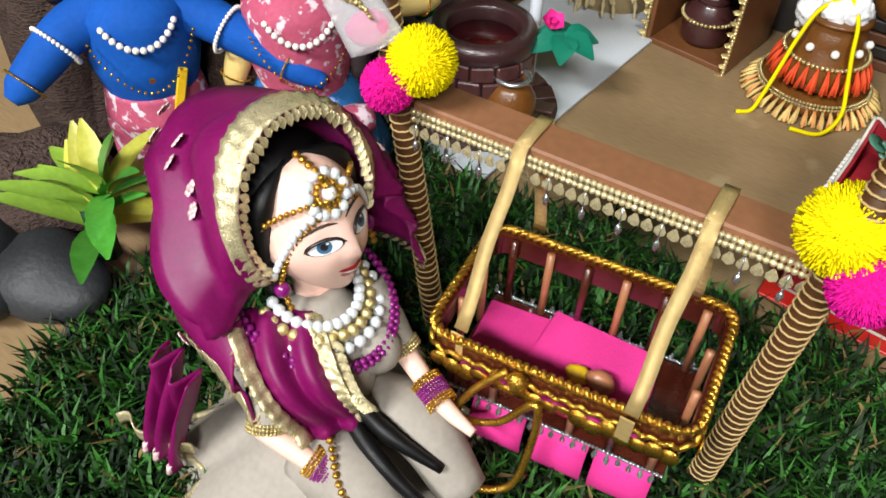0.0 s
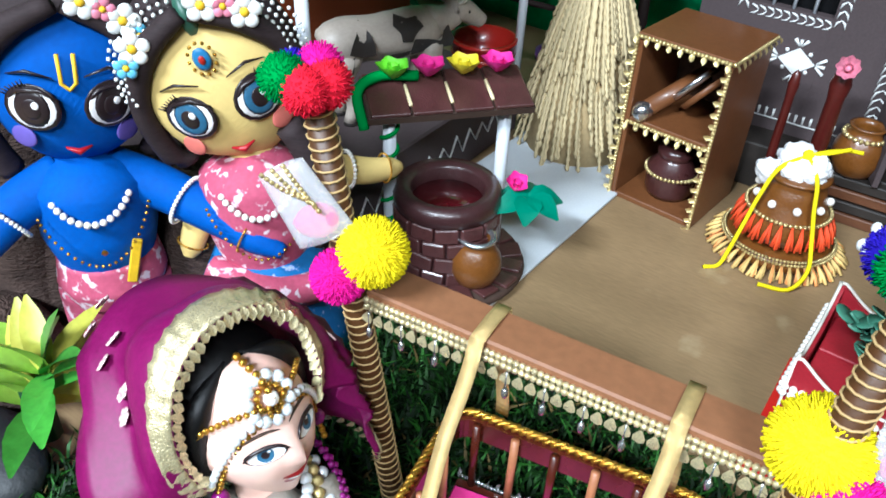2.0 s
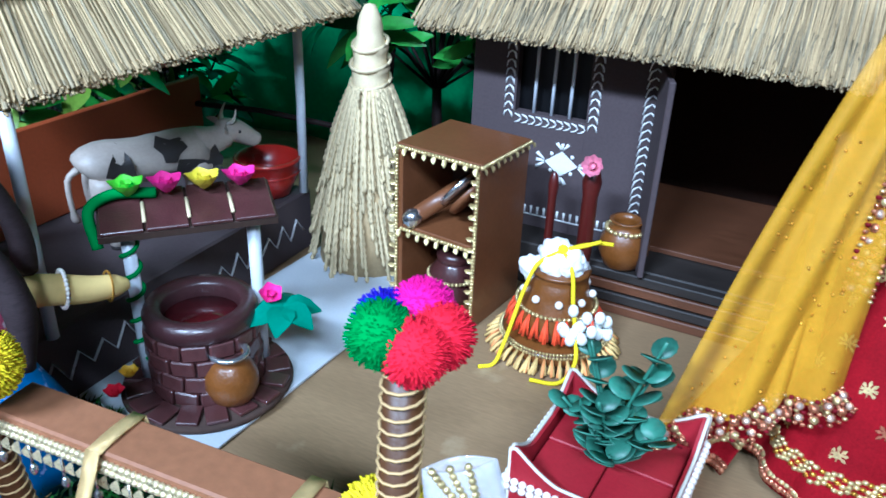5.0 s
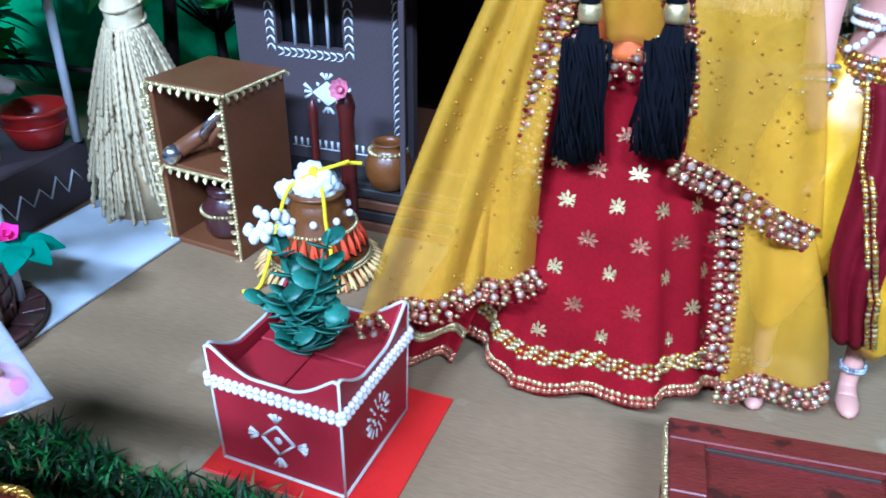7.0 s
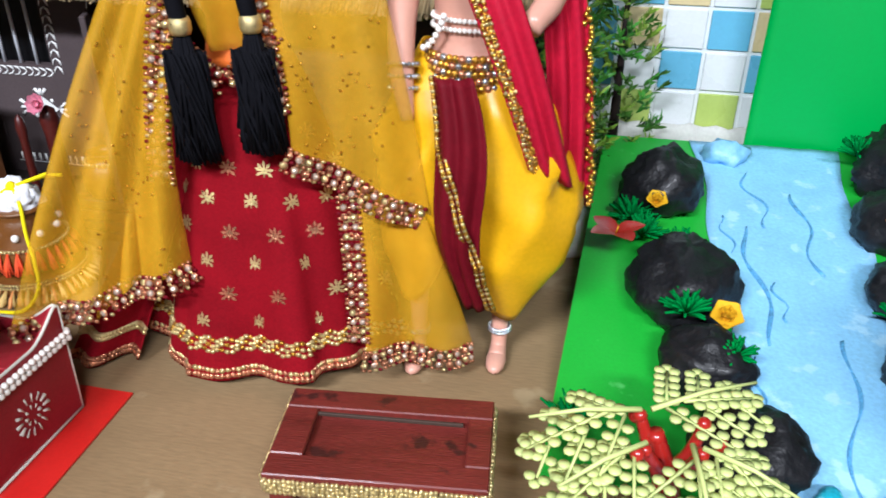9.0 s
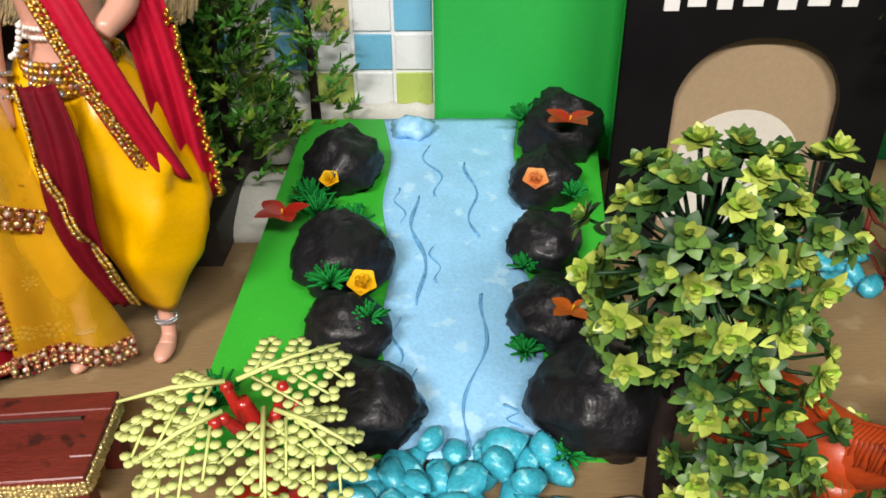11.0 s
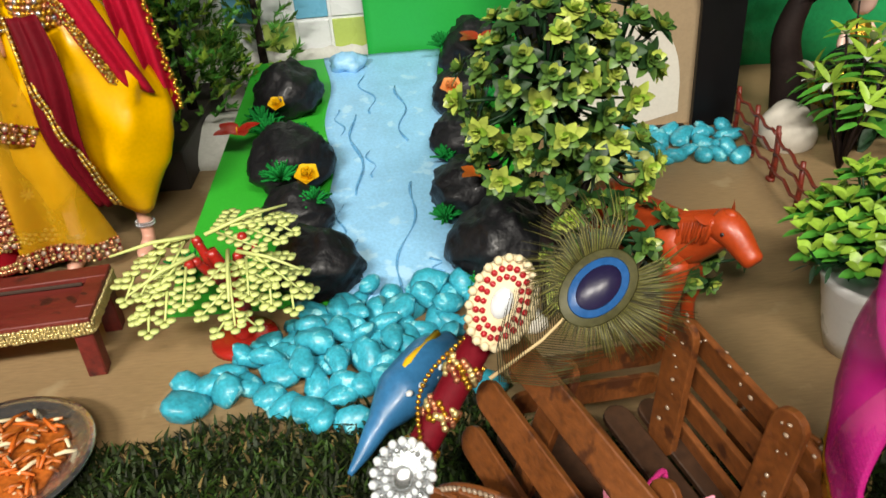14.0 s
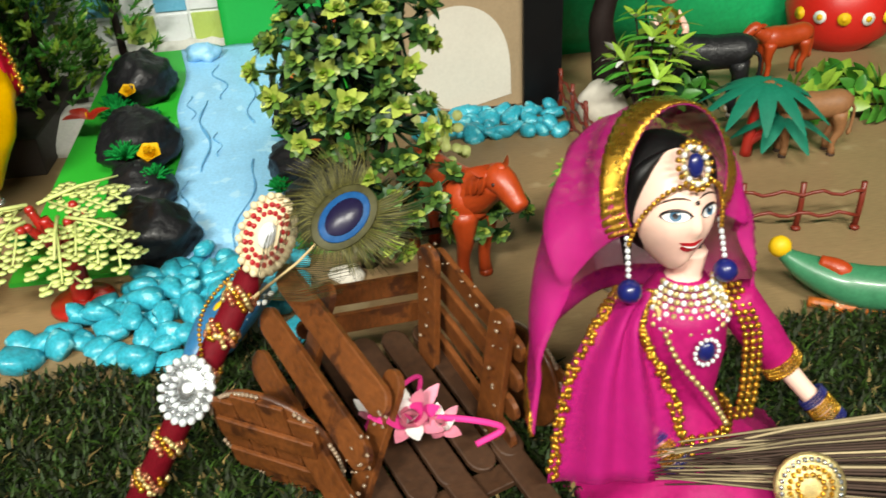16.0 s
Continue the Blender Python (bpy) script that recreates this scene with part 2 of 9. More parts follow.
mat("tile_tan", "d8c596", 0.3, var=0.06, coat=0.2)
mat("tile_green", "b4c86a", 0.3, var=0.06, coat=0.2)
mat("plaster", "c9c9c2", 0.8, var=0.12, big=60, bump=0.5)
mat("cream_paper", "d8c8a4", 0.7, var=0.12)
mat("pot_white", "cfcdca", 0.3, var=0.04, coat=0.4)
mat("petal_pink", "cf7d92", 0.5, var=0.12, island=0.2)
mat("petal_white", "e6e6e2", 0.55, var=0.05)
mat("plastic_clear", "f0f0f4", 0.12, var=0.02, alpha=0.28, coat=0.6)
mat("statue_green", "3a7a56", 0.4, var=0.2, big=80, coat=0.3)
mat("navy_bead", "141c5e", 0.3, coat=0.4)
# brown of the hut's back wall, with the indoor shade put into its colour
mat("inside_shade_brown", "2a1a12", 0.8, var=0.2, spec=0.1)
mat("step_wood", "5e3a24", 0.5, var=0.3, stretch=(1, 6, 6))
mat("step_dark", "2c2622", 0.6, var=0.3, stretch=(1, 6, 6))
mat("grey_cloth", "8a929c", 0.8, var=0.15, big=30, bump=0.4)


# ---- mesh building ----
class Build:
    """Collects pieces of one mesh, each with its own material."""

    def __init__(self):
        self.v, self.f, self.m, self.s = [], [], [], []

    def add(self, verts, faces, material, smooth=True, M=None):
        o = len(self.v)
        self.v += [tuple(M @ Vector(p)) for p in verts] if M is not None else [tuple(p) for p in verts]
        self.f += [tuple(i + o for i in f) for f in faces]
        self.m += [material] * len(faces)
        self.s += [smooth] * len(faces)
        return self

    def box(self, c, size, material, rz=0.0, bev=0.0008, M=None):
        """A box with chamfered edges."""
        h = [s / 2 for s in size]
        b = min(bev, *(0.45 * s for s in h))
        V, ix = [], {}
        sg = (-1, 1)
        for sx in sg:
            for sy in sg:
                for sz in sg:
                    for a in range(3):
                        p = [q * (hh - b) for q, hh in zip((sx, sy, sz), h)]
                        p[a] = (sx, sy, sz)[a] * h[a]
                        ix[sx, sy, sz, a] = len(V)
                        V.append(p)
        F = []
        for a in range(3):
            o1, o2 = [(1, 2), (2, 0), (0, 1)][a]
            for s in sg:
                ring = []
                for p, q in ((-1, -1), (1, -1), (1, 1), (-1, 1)):
                    k = [0, 0, 0]
                    k[a], k[o1], k[o2] = s, p, q
                    ring.append(ix[(*k, a)])
                F.append(ring if s > 0 else ring[::-1])
            for p in sg:
                for q in sg:
                    r = []
                    for s in sg:
                        k = [0, 0, 0]
                        k[a], k[o1], k[o2] = s, p, q
                        r.append((ix[(*k, o1)], ix[(*k, o2)]))
                    quad = [r[0][0], r[1][0], r[1][1], r[0][1]]
                    F.append(quad if p * q < 0 else quad[::-1])
        for sx in sg:
            for sy in sg:
                for sz in sg:
                    t = [ix[sx, sy, sz, a] for a in range(3)]
                    F.append(t if sx * sy * sz > 0 else t[::-1])
        T = Matrix.Translation(c) @ Matrix.Rotation(radians(rz), 4, "Z")
        return self.add(V, F, material, False, M @ T if M is not None else T)

    def lathe(self, prof, material, c=(0, 0, 0), seg=24, M=None, wave=None, smooth=True, cap=True):
        """A turned form from (radius, height) pairs; wave(angle, k) scales the radius."""
        V, F = [], []
        n = len(prof)
        for k, (r, z) in enumerate(prof):
            for i in range(seg):
                a = 2 * math.pi * i / seg
                q = r * (wave(a, k / (n - 1)) if wave else 1)
                V.append((c[0] + q * math.cos(a), c[1] + q * math.sin(a), c[2] + z))
        for k in range(n - 1):
            for i in range(seg):
                j = (i + 1) % seg
                F.append((k * seg + i, k * seg + j, (k + 1) * seg + j, (k + 1) * seg + i))
        if cap and prof[0][0] > 1e-5:
            F.append(tuple(range(seg))[::-1])
        if cap and prof[-1][0] > 1e-5:
            F.append(tuple((n - 1) * seg + i for i in range(seg)))
        return self.add(V, F, material, smooth, M)

    def tube(self, pts, r, material, seg=6, M=None, flat=1.0):
        pts = [Vector(p) for p in pts]
        n = len(pts)
        rs = r if isinstance(r, (list, tuple)) else [r] * n
        V, F = [], []
        ref = None
        for k, p in enumerate(pts):
            d = (pts[min(k + 1, n - 1)] - pts[max(k - 1, 0)]).normalized()
            if ref is None:
                ref = d.orthogonal().normalized()
            ref = (ref - d * ref.dot(d))
            ref = ref.normalized() if ref.length > 1e-6 else d.orthogonal().normalized()
            b = d.cross(ref)
            for i in range(seg):
                a = 2 * math.pi * i / seg
                V.append(p + rs[k] * (math.cos(a) * ref + flat * math.sin(a) * b))
        for k in range(n - 1):
            for i in range(seg):
                j = (i + 1) % seg
                F.append((k * seg + i, k * seg + j, (k + 1) * seg + j, (k + 1) * seg + i))
        F.append(tuple(range(seg))[::-1])
        F.append(tuple((n - 1) * seg + i for i in range(seg)))
        return self.add(V, F, material, True, M)

    def ball(self, c, r, material, seg=14, rings=9, M=None, rough=0.0, freq=40.0, smooth=True, seed=0):
        r = r if isinstance(r, (list, tuple)) else (r, r, r)
        V, F = [], []
        V.append((0, 0, -1))
        for k in range(1, rings):
            t = math.pi * k / rings
            for i in range(seg):
                a = 2 * math.pi * i / seg
                V.append((math.sin(t) * math.cos(a), math.sin(t) * math.sin(a), -math.cos(t)))
        V.append((0, 0, 1))
        for i in range(seg):
            F.append((0, 1 + (i + 1) % seg, 1 + i))
            F.append((len(V) - 1, 1 + (rings - 2) * seg + i, 1 + (rings - 2) * seg + (i + 1) % seg))
        for k in range(rings - 2):
            for i in range(seg):
                j = (i + 1) % seg
                F.append((1 + k * seg + i, 1 + k * seg + j, 1 + (k + 1) * seg + j, 1 + (k + 1) * seg + i))
        W = []
        for p in V:
            q = Vector((p[0] * r[0], p[1] * r[1], p[2] * r[2]))
            if rough:
                q *= 1 + rough * noise.noise(q * freq + Vector((seed * 7.1, seed * 3.3, 0)))
            W.append(q)
        T = Matrix.Translation(c)
        return self.add(W, F, material, smooth, T @ M if M is not None else T)

    def sheet(self, fn, nu, nv, material, th=0.0006, M=None):
        """A cloth or board of some thickness over fn(u, v), u and v from 0 to 1."""
        P = np.array([[fn(i / nu, j / nv) for j in range(nv + 1)] for i in range(nu + 1)], float)
        du, dv = np.gradient(P, axis=0), np.gradient(P, axis=1)
        nrm = np.cross(du, dv)
        nrm /= np.linalg.norm(nrm, axis=-1, keepdims=True) + 1e-12
        Q = P - th * nrm
        w = nv + 1
        k = (nu + 1) * w
        V = list(map(tuple, P.reshape(-1, 3))) + list(map(tuple, Q.reshape(-1, 3)))
        F = []
        for i in range(nu):
            for j in range(nv):
                a, b, c, d = i * w + j, (i + 1) * w + j, (i + 1) * w + j + 1, i * w + j + 1
                F += [(a, b, c, d), (k + d, k + c, k + b, k + a)]
        for i in range(nu):
            a, b = i * w, (i + 1) * w
            F.append((b, a, k + a, k + b))
            a, b = i * w + nv, (i + 1) * w + nv
            F.append((a, b, k + b, k + a))
        for j in range(nv):
            a, b = j, j + 1
            F.append((a, b, k + b, k + a))
            a, b = nu * w + j, nu * w + j + 1
            F.append((b, a, k + a, k + b))
        return self.add(V, F, material, True, M)

    def leaf(self, base, way, up, length, width, material, curl=0.2, n=4, fold=0.25):
        """A pointed leaf with a folded midrib, bending down by curl."""
        d = Vector(way).normalized()
        s = d.cross(Vector(up))
        s = s.normalized() if s.length > 1e-5 else d.orthogonal().normalized()
        u = s.cross(d)
        V, F = [], []
        for k in range(n + 1):
            t = k / n
            w = width * 0.5 * (math.sin(math.pi * min(1, t * 0.92 + 0.06)) ** 0.8)
            c = Vector(base) + d * (length * t) - u * (curl * length * t * t)
            V += [c - s * w + u * (fold * w), c, c + s * w + u * (fold * w)]
        for k in range(n):
            a = 3 * k
            F += [(a, a + 1, a + 4, a + 3), (a + 1, a + 2, a + 5, a + 4)]
        return self.add(V, F, material, True)

    def disc(self, c, normal, r, material, n=8, dome=0.3):
        """A small domed sequin."""
        nz = Vector(normal).normalized()
        x = nz.orthogonal().normalized()
        y = nz.cross(x)
        c = Vector(c)
        V = [c + nz * (r * dome)] + [c + r * (math.cos(6.2832 * i / n) * x + math.sin(6.2832 * i / n) * y) for i in range(n)]
        V += [p - nz * 0.0004 for p in V[1:]]
        F = [(0, 1 + i, 1 + (i + 1) % n) for i in range(n)] + [(1 + i, 1 + n + i, 1 + n + (i + 1) % n, 1 + (i + 1) % n) for i in range(n)]
        return self.add(V, F, material, True)

    def ob(self, name, parent=None, m=None, label=""):
        me = bpy.data.meshes.new(name)
        me.from_pydata(self.v, [], self.f)
        used = list(dict.fromkeys(self.m))
        for k in used:
            me.materials.append(MATS[k])
        at = {k: i for i, k in enumerate(used)}
        me.polygons.foreach_set("material_index", [at[k] for k in self.m])
        me.polygons.foreach_set("use_smooth", self.s)
        me.update()
        o = new(name, me)
        if parent is not None:
            o.parent = parent
        if m is not None:
            o.matrix_basis = m
        if label:
            o["label"] = label
        return o


def thing(name, m, label, category, group="", kind=""):
    """An Empty at a thing's base, to which its parts are fixed."""
    return tagged(new(name), label, category, group, kind) if m is None else place(tagged(new(name), label, category, group, kind), m)


def place(ob, m):
    ob.matrix_basis = m
    return ob


def arc(p, q, sag, n=12):
    """Points of a hanging line from p to q."""
    p, q = Vector(p), Vector(q)
    return [p.lerp(q, k / n) - Vector((0, 0, sag * 4 * (k / n) * (1 - k / n))) for k in range(n + 1)]


def along(pts, step):
    """Points at an even step along a line."""
    pts = [Vector(p) for p in pts]
    out, left = [pts[0]], step
    for a, b in zip(pts, pts[1:]):
        d = (b - a).length
        while d > 1e-9 and left <= d:
            a = a.lerp(b, left / d)
            d -= left
            out.append(a)
            left = step
        left -= d
    return out


def beads(b, pts, r, material, step=None, seg=6):
    for p in along(pts, step or 2.0 * r):
        b.ball(p, r, material, seg, max(4, seg - 2))
    return b


def smooth_line(pts, n=8):
    """A soft curve through points (Catmull-Rom)."""
    P = [Vector(p) for p in pts]
    P = [P[0] * 2 - P[1]] + P + [P[-1] * 2 - P[-2]]
    out = []
    for k in range(1, len(P) - 2):
        a, b, c, d = P[k - 1:k + 3]
        for i in range(n):
            t = i / n
            out.append(0.5 * (2 * b + (c - a) * t + (2 * a - 5 * b + 4 * c - d) * t * t + (3 * b - a - 3 * c + d) * t ** 3))
    return out + [P[-2]]


R = random.Random(5)


def rnd(a, b):
    return R.uniform(a, b)

# ---- the setting ----
def struct(name, b, label, category):
    return tagged(b.ob(name), label, category, kind="structure")


b = Build()
b.box((0.33, 0.17, -0.01), (2.0, 1.5, 0.02), "kraft_board", bev=0.002)
struct("ground", b, "brown kraft board covering the display table", "ground")
tab = thing("display_table", pose(0.33, 0.17, -0.75), "plain brown wooden table under the display", "table")
Build().box((0, 0, 0.7), (2.02, 1.52, 0.056), "table_wood").ob("tabletop", tab)
for sx in (-0.93, 0.93):
    for sy in (-0.68, 0.68):
        Build().box((sx, sy, 0.336), (0.06, 0.06, 0.67), "table_wood").ob("leg", tab)
struct("floor", Build().box((0.3, 0.2, -0.8), (5.4, 5.4, 0.1), "dark_room_floor"), "dark room floor", "floor")
# ceiling and walls are an added shell out of view, dark to limit bounce
struct("ceiling", Build().box((0.3, 0.2, 1.85), (5.4, 5.4, 0.1), "room_ceiling"), "unseen grey room ceiling, darkened against bounce light", "ceiling")
struct("wall_north", Build().box((0.3, 2.85, 0.525), (5.4, 0.1, 2.55), "room_wall"), "unseen plain room wall, darkened against bounce light", "wall")
struct("wall_south", Build().box((0.3, -2.45, 0.525), (5.4, 0.1, 2.55), "room_wall"), "unseen plain room wall, darkened against bounce light", "wall")
struct("wall_west", Build().box((-2.35, 0.2, 0.525), (0.1, 5.2, 2.55), "room_wall"), "unseen plain room wall, darkened against bounce light", "wall")
struct("wall_east", Build().box((2.95, 0.2, 0.525), (0.1, 5.2, 2.55), "room_wall"), "unseen plain room wall, darkened against bounce light", "wall")

# white sheet in front of the cow shed
b = Build()
b.box((-0.2185, 0.41, 0.0016), (0.10, 0.235, 0.0022), "mat_white", rz=-3, bev=0.0004)
tagged(b.ob("floor_mat"), "pale grey-white paper mat on the brown board", "mat")

# ---- backdrop: green cloth, tile wallpaper, green sheet ----
b = Build()
b.sheet(lambda u, v: (-0.62 + 0.765 * u, 0.738 + 0.006 * math.sin(31 * u + 4 * v) + 0.008 * noise.noise(Vector((9 * u, 6 * v, 1))), 0.42 * v), 60, 30, "green_cloth", 0.001)
struct("backdrop_cloth", b, "wrinkled emerald green cloth hung as a backdrop", "backdrop")
b = Build()
b.box((0.30, 0.752, 0.21), (0.30, 0.012, 0.42), "tile_white", bev=0.001)
wallp = struct("wall_tiled", b, "white wall with pale blue, tan and green squares", "wall")
ROWS_OF_TILES = ("wgwgwgwgw", "bwbwbwbwb", "wbtwbtwbt", "twgtwbtwg", "wbwtwbwtw", "gwbwgwbwg", "wtwbwtwbw", "bwgwtwbwg", "wtwbwgwtw", "twbwtwbwt", "wgwtwbwgw")
TILE = {"b": "tile_blue", "t": "tile_tan", "g": "tile_green", "w": "tile_white"}
for j, row in enumerate(ROWS_OF_TILES):
    for i, k in enumerate(row):
        Build().box((0.171 + 0.0345 * i, 0.7455, 0.067 + 0.0335 * j), (0.0315, 0.0028, 0.0305), TILE[k], bev=0.0006).ob("tile", wallp)
b = Build()
b.sheet(lambda u, v: (0.15 + 0.31 * u, 0.735 - 0.012 * (1 - v), 0.006 + 0.052 * v + 0.004 * noise.noise(Vector((30 * u, 9 * v, 0)))), 60, 6, "plaster", 0.003)
struct("trim_plaster", b, "torn whitish paper edge below the tiled wall", "trim")
b = Build()
b.sheet(lambda u, v: (0.431 + 0.147 * u, 0.700 + 0.003 * math.sin(7 * u + 5 * v), 0.02 + 0.34 * v), 20, 20, "green_paper", 0.0012)
b.box((0.5795, 0.70, 0.19), (0.003, 0.10, 0.34), "green_paper")
struct("backdrop_sheet", b, "bright green paper sheet standing behind the waterfall", "backdrop")
b = Build()
b.sheet(lambda u, v: (0.74 + 0.62 * u, 0.74 + 0.004 * math.sin(17 * u + 3 * v), 0.42 * v), 30, 16, "green_cloth", 0.001)
struct("backdrop_cloth", b, "green cloth backdrop behind the toy trees", "backdrop")


# ---- artificial turf ----
def turf(name, inside, x0, x1, y0, y1, n, length, tones, label):
    """Fine plastic blades on a woven backing; inside(x, y) tells where they grow."""
    b = Build()
    V, F, mm = [], [], []
    k = 0
    while k < n:
        x, y = R.uniform(x0, x1), R.uniform(y0, y1)
        if not inside(x, y):
            continue
        k += 1
        a = R.uniform(0, 6.2832)
        le = length * R.uniform(0.5, 1.15) * (1 + 0.35 * noise.noise(Vector((x * 18, y * 18, 0))))
        w = R.uniform(0.0005, 0.0011)
        lean = R.uniform(0.25, 1.0)
        dx, dy = math.cos(a), math.sin(a)
        px, py = -dy * w, dx * w
        o = len(V)
        V += [(x - px, y - py, 0.001), (x + px, y + py, 0.001),
              (x + dx * le * lean * 0.35 - px, y + dy * le * lean * 0.35 - py, le * 0.55), (x + dx * le * lean * 0.35 + px, y + dy * le * lean * 0.35 + py, le * 0.55),
              (x + dx * le * lean, y + dy * le * lean, le * (1.0 - 0.35 * lean))]
        F += [(o, o + 1, o + 3, o + 2), (o + 2, o + 3, o + 4)]
        t = R.random()
        m = tones[0] if t < 0.55 else tones[1] if t < 0.95 else tones[2]
        mm += [m, m]
    b.v, b.f, b.m, b.s = V, F, mm, [True] * len(F)
    return tagged(b.ob(name), label, "grass", kind="stuff")


def edge_left(x, y):
    return -0.262 + 0.02 * noise.noise(Vector((y * 14, 0, 0))) < x < 0.20 and -0.30 < y < 0.292 + 0.012 * noise.noise(Vector((x * 14, 3, 0))) - 0.25 * max(0, x - 0.02)


def edge_right(x, y):
    return 0.20 < x < 1.05 and -0.42 < y < 0.262 + 0.02 * noise.noise(Vector((x * 12, 5, 0))) + (0.02 if 0.42 < x < 0.5 else 0) - 0.04 * max(0, min(1, (x - 0.5) * 10))


turf("turf", edge_left, -0.28, 0.2, -0.02, 0.31, 34000, 0.016, ("turf_dark", "turf_lit", "turf_brown"), "dark green artificial grass with long plastic blades")
turf("turf", edge_right, 0.20, 0.98, 0.04, 0.30, 46000, 0.010, ("turf_olive", "turf_moss", "turf_brown"), "short green artificial grass with brownish tips")
for nm, poly in (("turf_backing", [(-0.255, -0.45), (-0.25, 0.10), (-0.25, 0.278), (0.0, 0.28), (0.19, 0.245), (0.19, -0.45)]), ("turf_backing", [(0.195, -0.45), (0.195, 0.24), (0.45, 0.262), (0.6, 0.21), (1.05, 0.21), (1.05, -0.45)])):
    b = Build()
    n = len(poly)
    b.add([(x, y, 0.0015) for x, y in poly] + [(x, y, 0.0) for x, y in poly], [tuple(range(n))] + [((i + 1) % n, i, n + i, n + (i + 1) % n) for i in range(n)], "turf_base", False)
    tagged(b.ob(nm), "dark green backing of the artificial grass", "grass mat", kind="structure")

# ================= village side =================
# mud platform of the cow shed with painted zigzag
plat = thing("shed_platform", pose(-0.372, 0.400, 0), "dark brown mud-painted platform with white zigzag line", "platform")
Build().box((0, 0, 0.0245), (0.20, 0.26, 0.049), "mud_brown", bev=0.0015).ob("body", plat)
b = Build()
pts = []
for k in range(29):
    pts.append((0.1008, -0.118 + 0.0084 * k, 0.024 + (0.0065 if k % 2 else -0.0065) + 0.0015 * math.sin(k * 2.1)))
b.tube(pts, 0.0010, "white_paint", 5, flat=0.5)
b.ob("zigzag_line", plat, label="white painted zigzag line")

# shed: poles, board, thatched roof
shed = thing("cow_shed", pose(0, 0, 0.0495), "open cow shed with white poles, orange board and thatched roof", "shed")
for x, y in ((-0.272, 0.521), (-0.268, 0.292), (-0.455, 0.505), (-0.445, 0.362)):
    Build().tube([(x, y, 0), (x + 0.001, y, 0.07), (x, y + 0.001, 0.145)], 0.0034, "white_pole", 10).ob("pole", shed)
Build().box((-0.390, 0.443, 0.034), (0.005, 0.20, 0.068), "shed_orange", bev=0.001).ob("back_board", shed, label="orange-brown painted board")


def thatch(b, origin, along_v, down_v, n, material, th=0.006, r=0.0009, over=0.012):
    """Straws laid side by side down a roof slope, in a few uneven layers."""
    o, A, D = Vector(origin), Vector(along_v), Vector(down_v)
    up = A.cross(D).normalized()
    if up.z < 0:
        up = -up
    V, F = [], []
    for k in range(n):
        u = R.random()
        lay = R.random()
        s0, s1 = R.uniform(-0.02, 0.5), 1 + R.uniform(-0.03, 1) * over / D.length
        if R.random() < 0.6:
            s0 = R.uniform(-0.03, 0.12)
        du = R.uniform(-0.012, 0.012)
        p = o + A * u + D * s0 + up * (th * lay)
        q = o + A * (u + du) + D * s1 + up * (th * lay * 0.8 - 0.002)
        b.tube([p, p.lerp(q, 0.5) + up * R.uniform(0, 0.0016), q], r * R.uniform(0.6, 1.3), material if R.random() < 0.75 else "straw_grey", 4)


b = Build()
b.sheet(lambda u, v: (-0.250 - 0.23 * v, 0.276 + 0.275 * u + 0.13 * v, 0.139 + 0.075 * v), 4, 4, "straw_grey", 0.003)
thatch(b, (-0.478, 0.406, 0.216), (0, 0.275, 0), (0.235, -0.132, -0.077), 2600, "straw", 0.006, 0.0007)
b.ob("thatched_roof", shed)
b = Build()
b.tube([(-0.303, 0.285, 0.170), (-0.305, 0.43, 0.1705), (-0.303, 0.595, 0.170)], [0.0032, 0.003, 0.0028], "husk_wrap", 7)
b.ob("roof_stick", shed, label="pale bamboo stick tied on the roof")
Build().tube([(-0.40, 0.535, 0.045), (-0.33, 0.545, 0.048), (-0.25, 0.56, 0.042)], 0.0025, "bark_dark", 6).ob("rail", shed, label="thin brown twig rail")


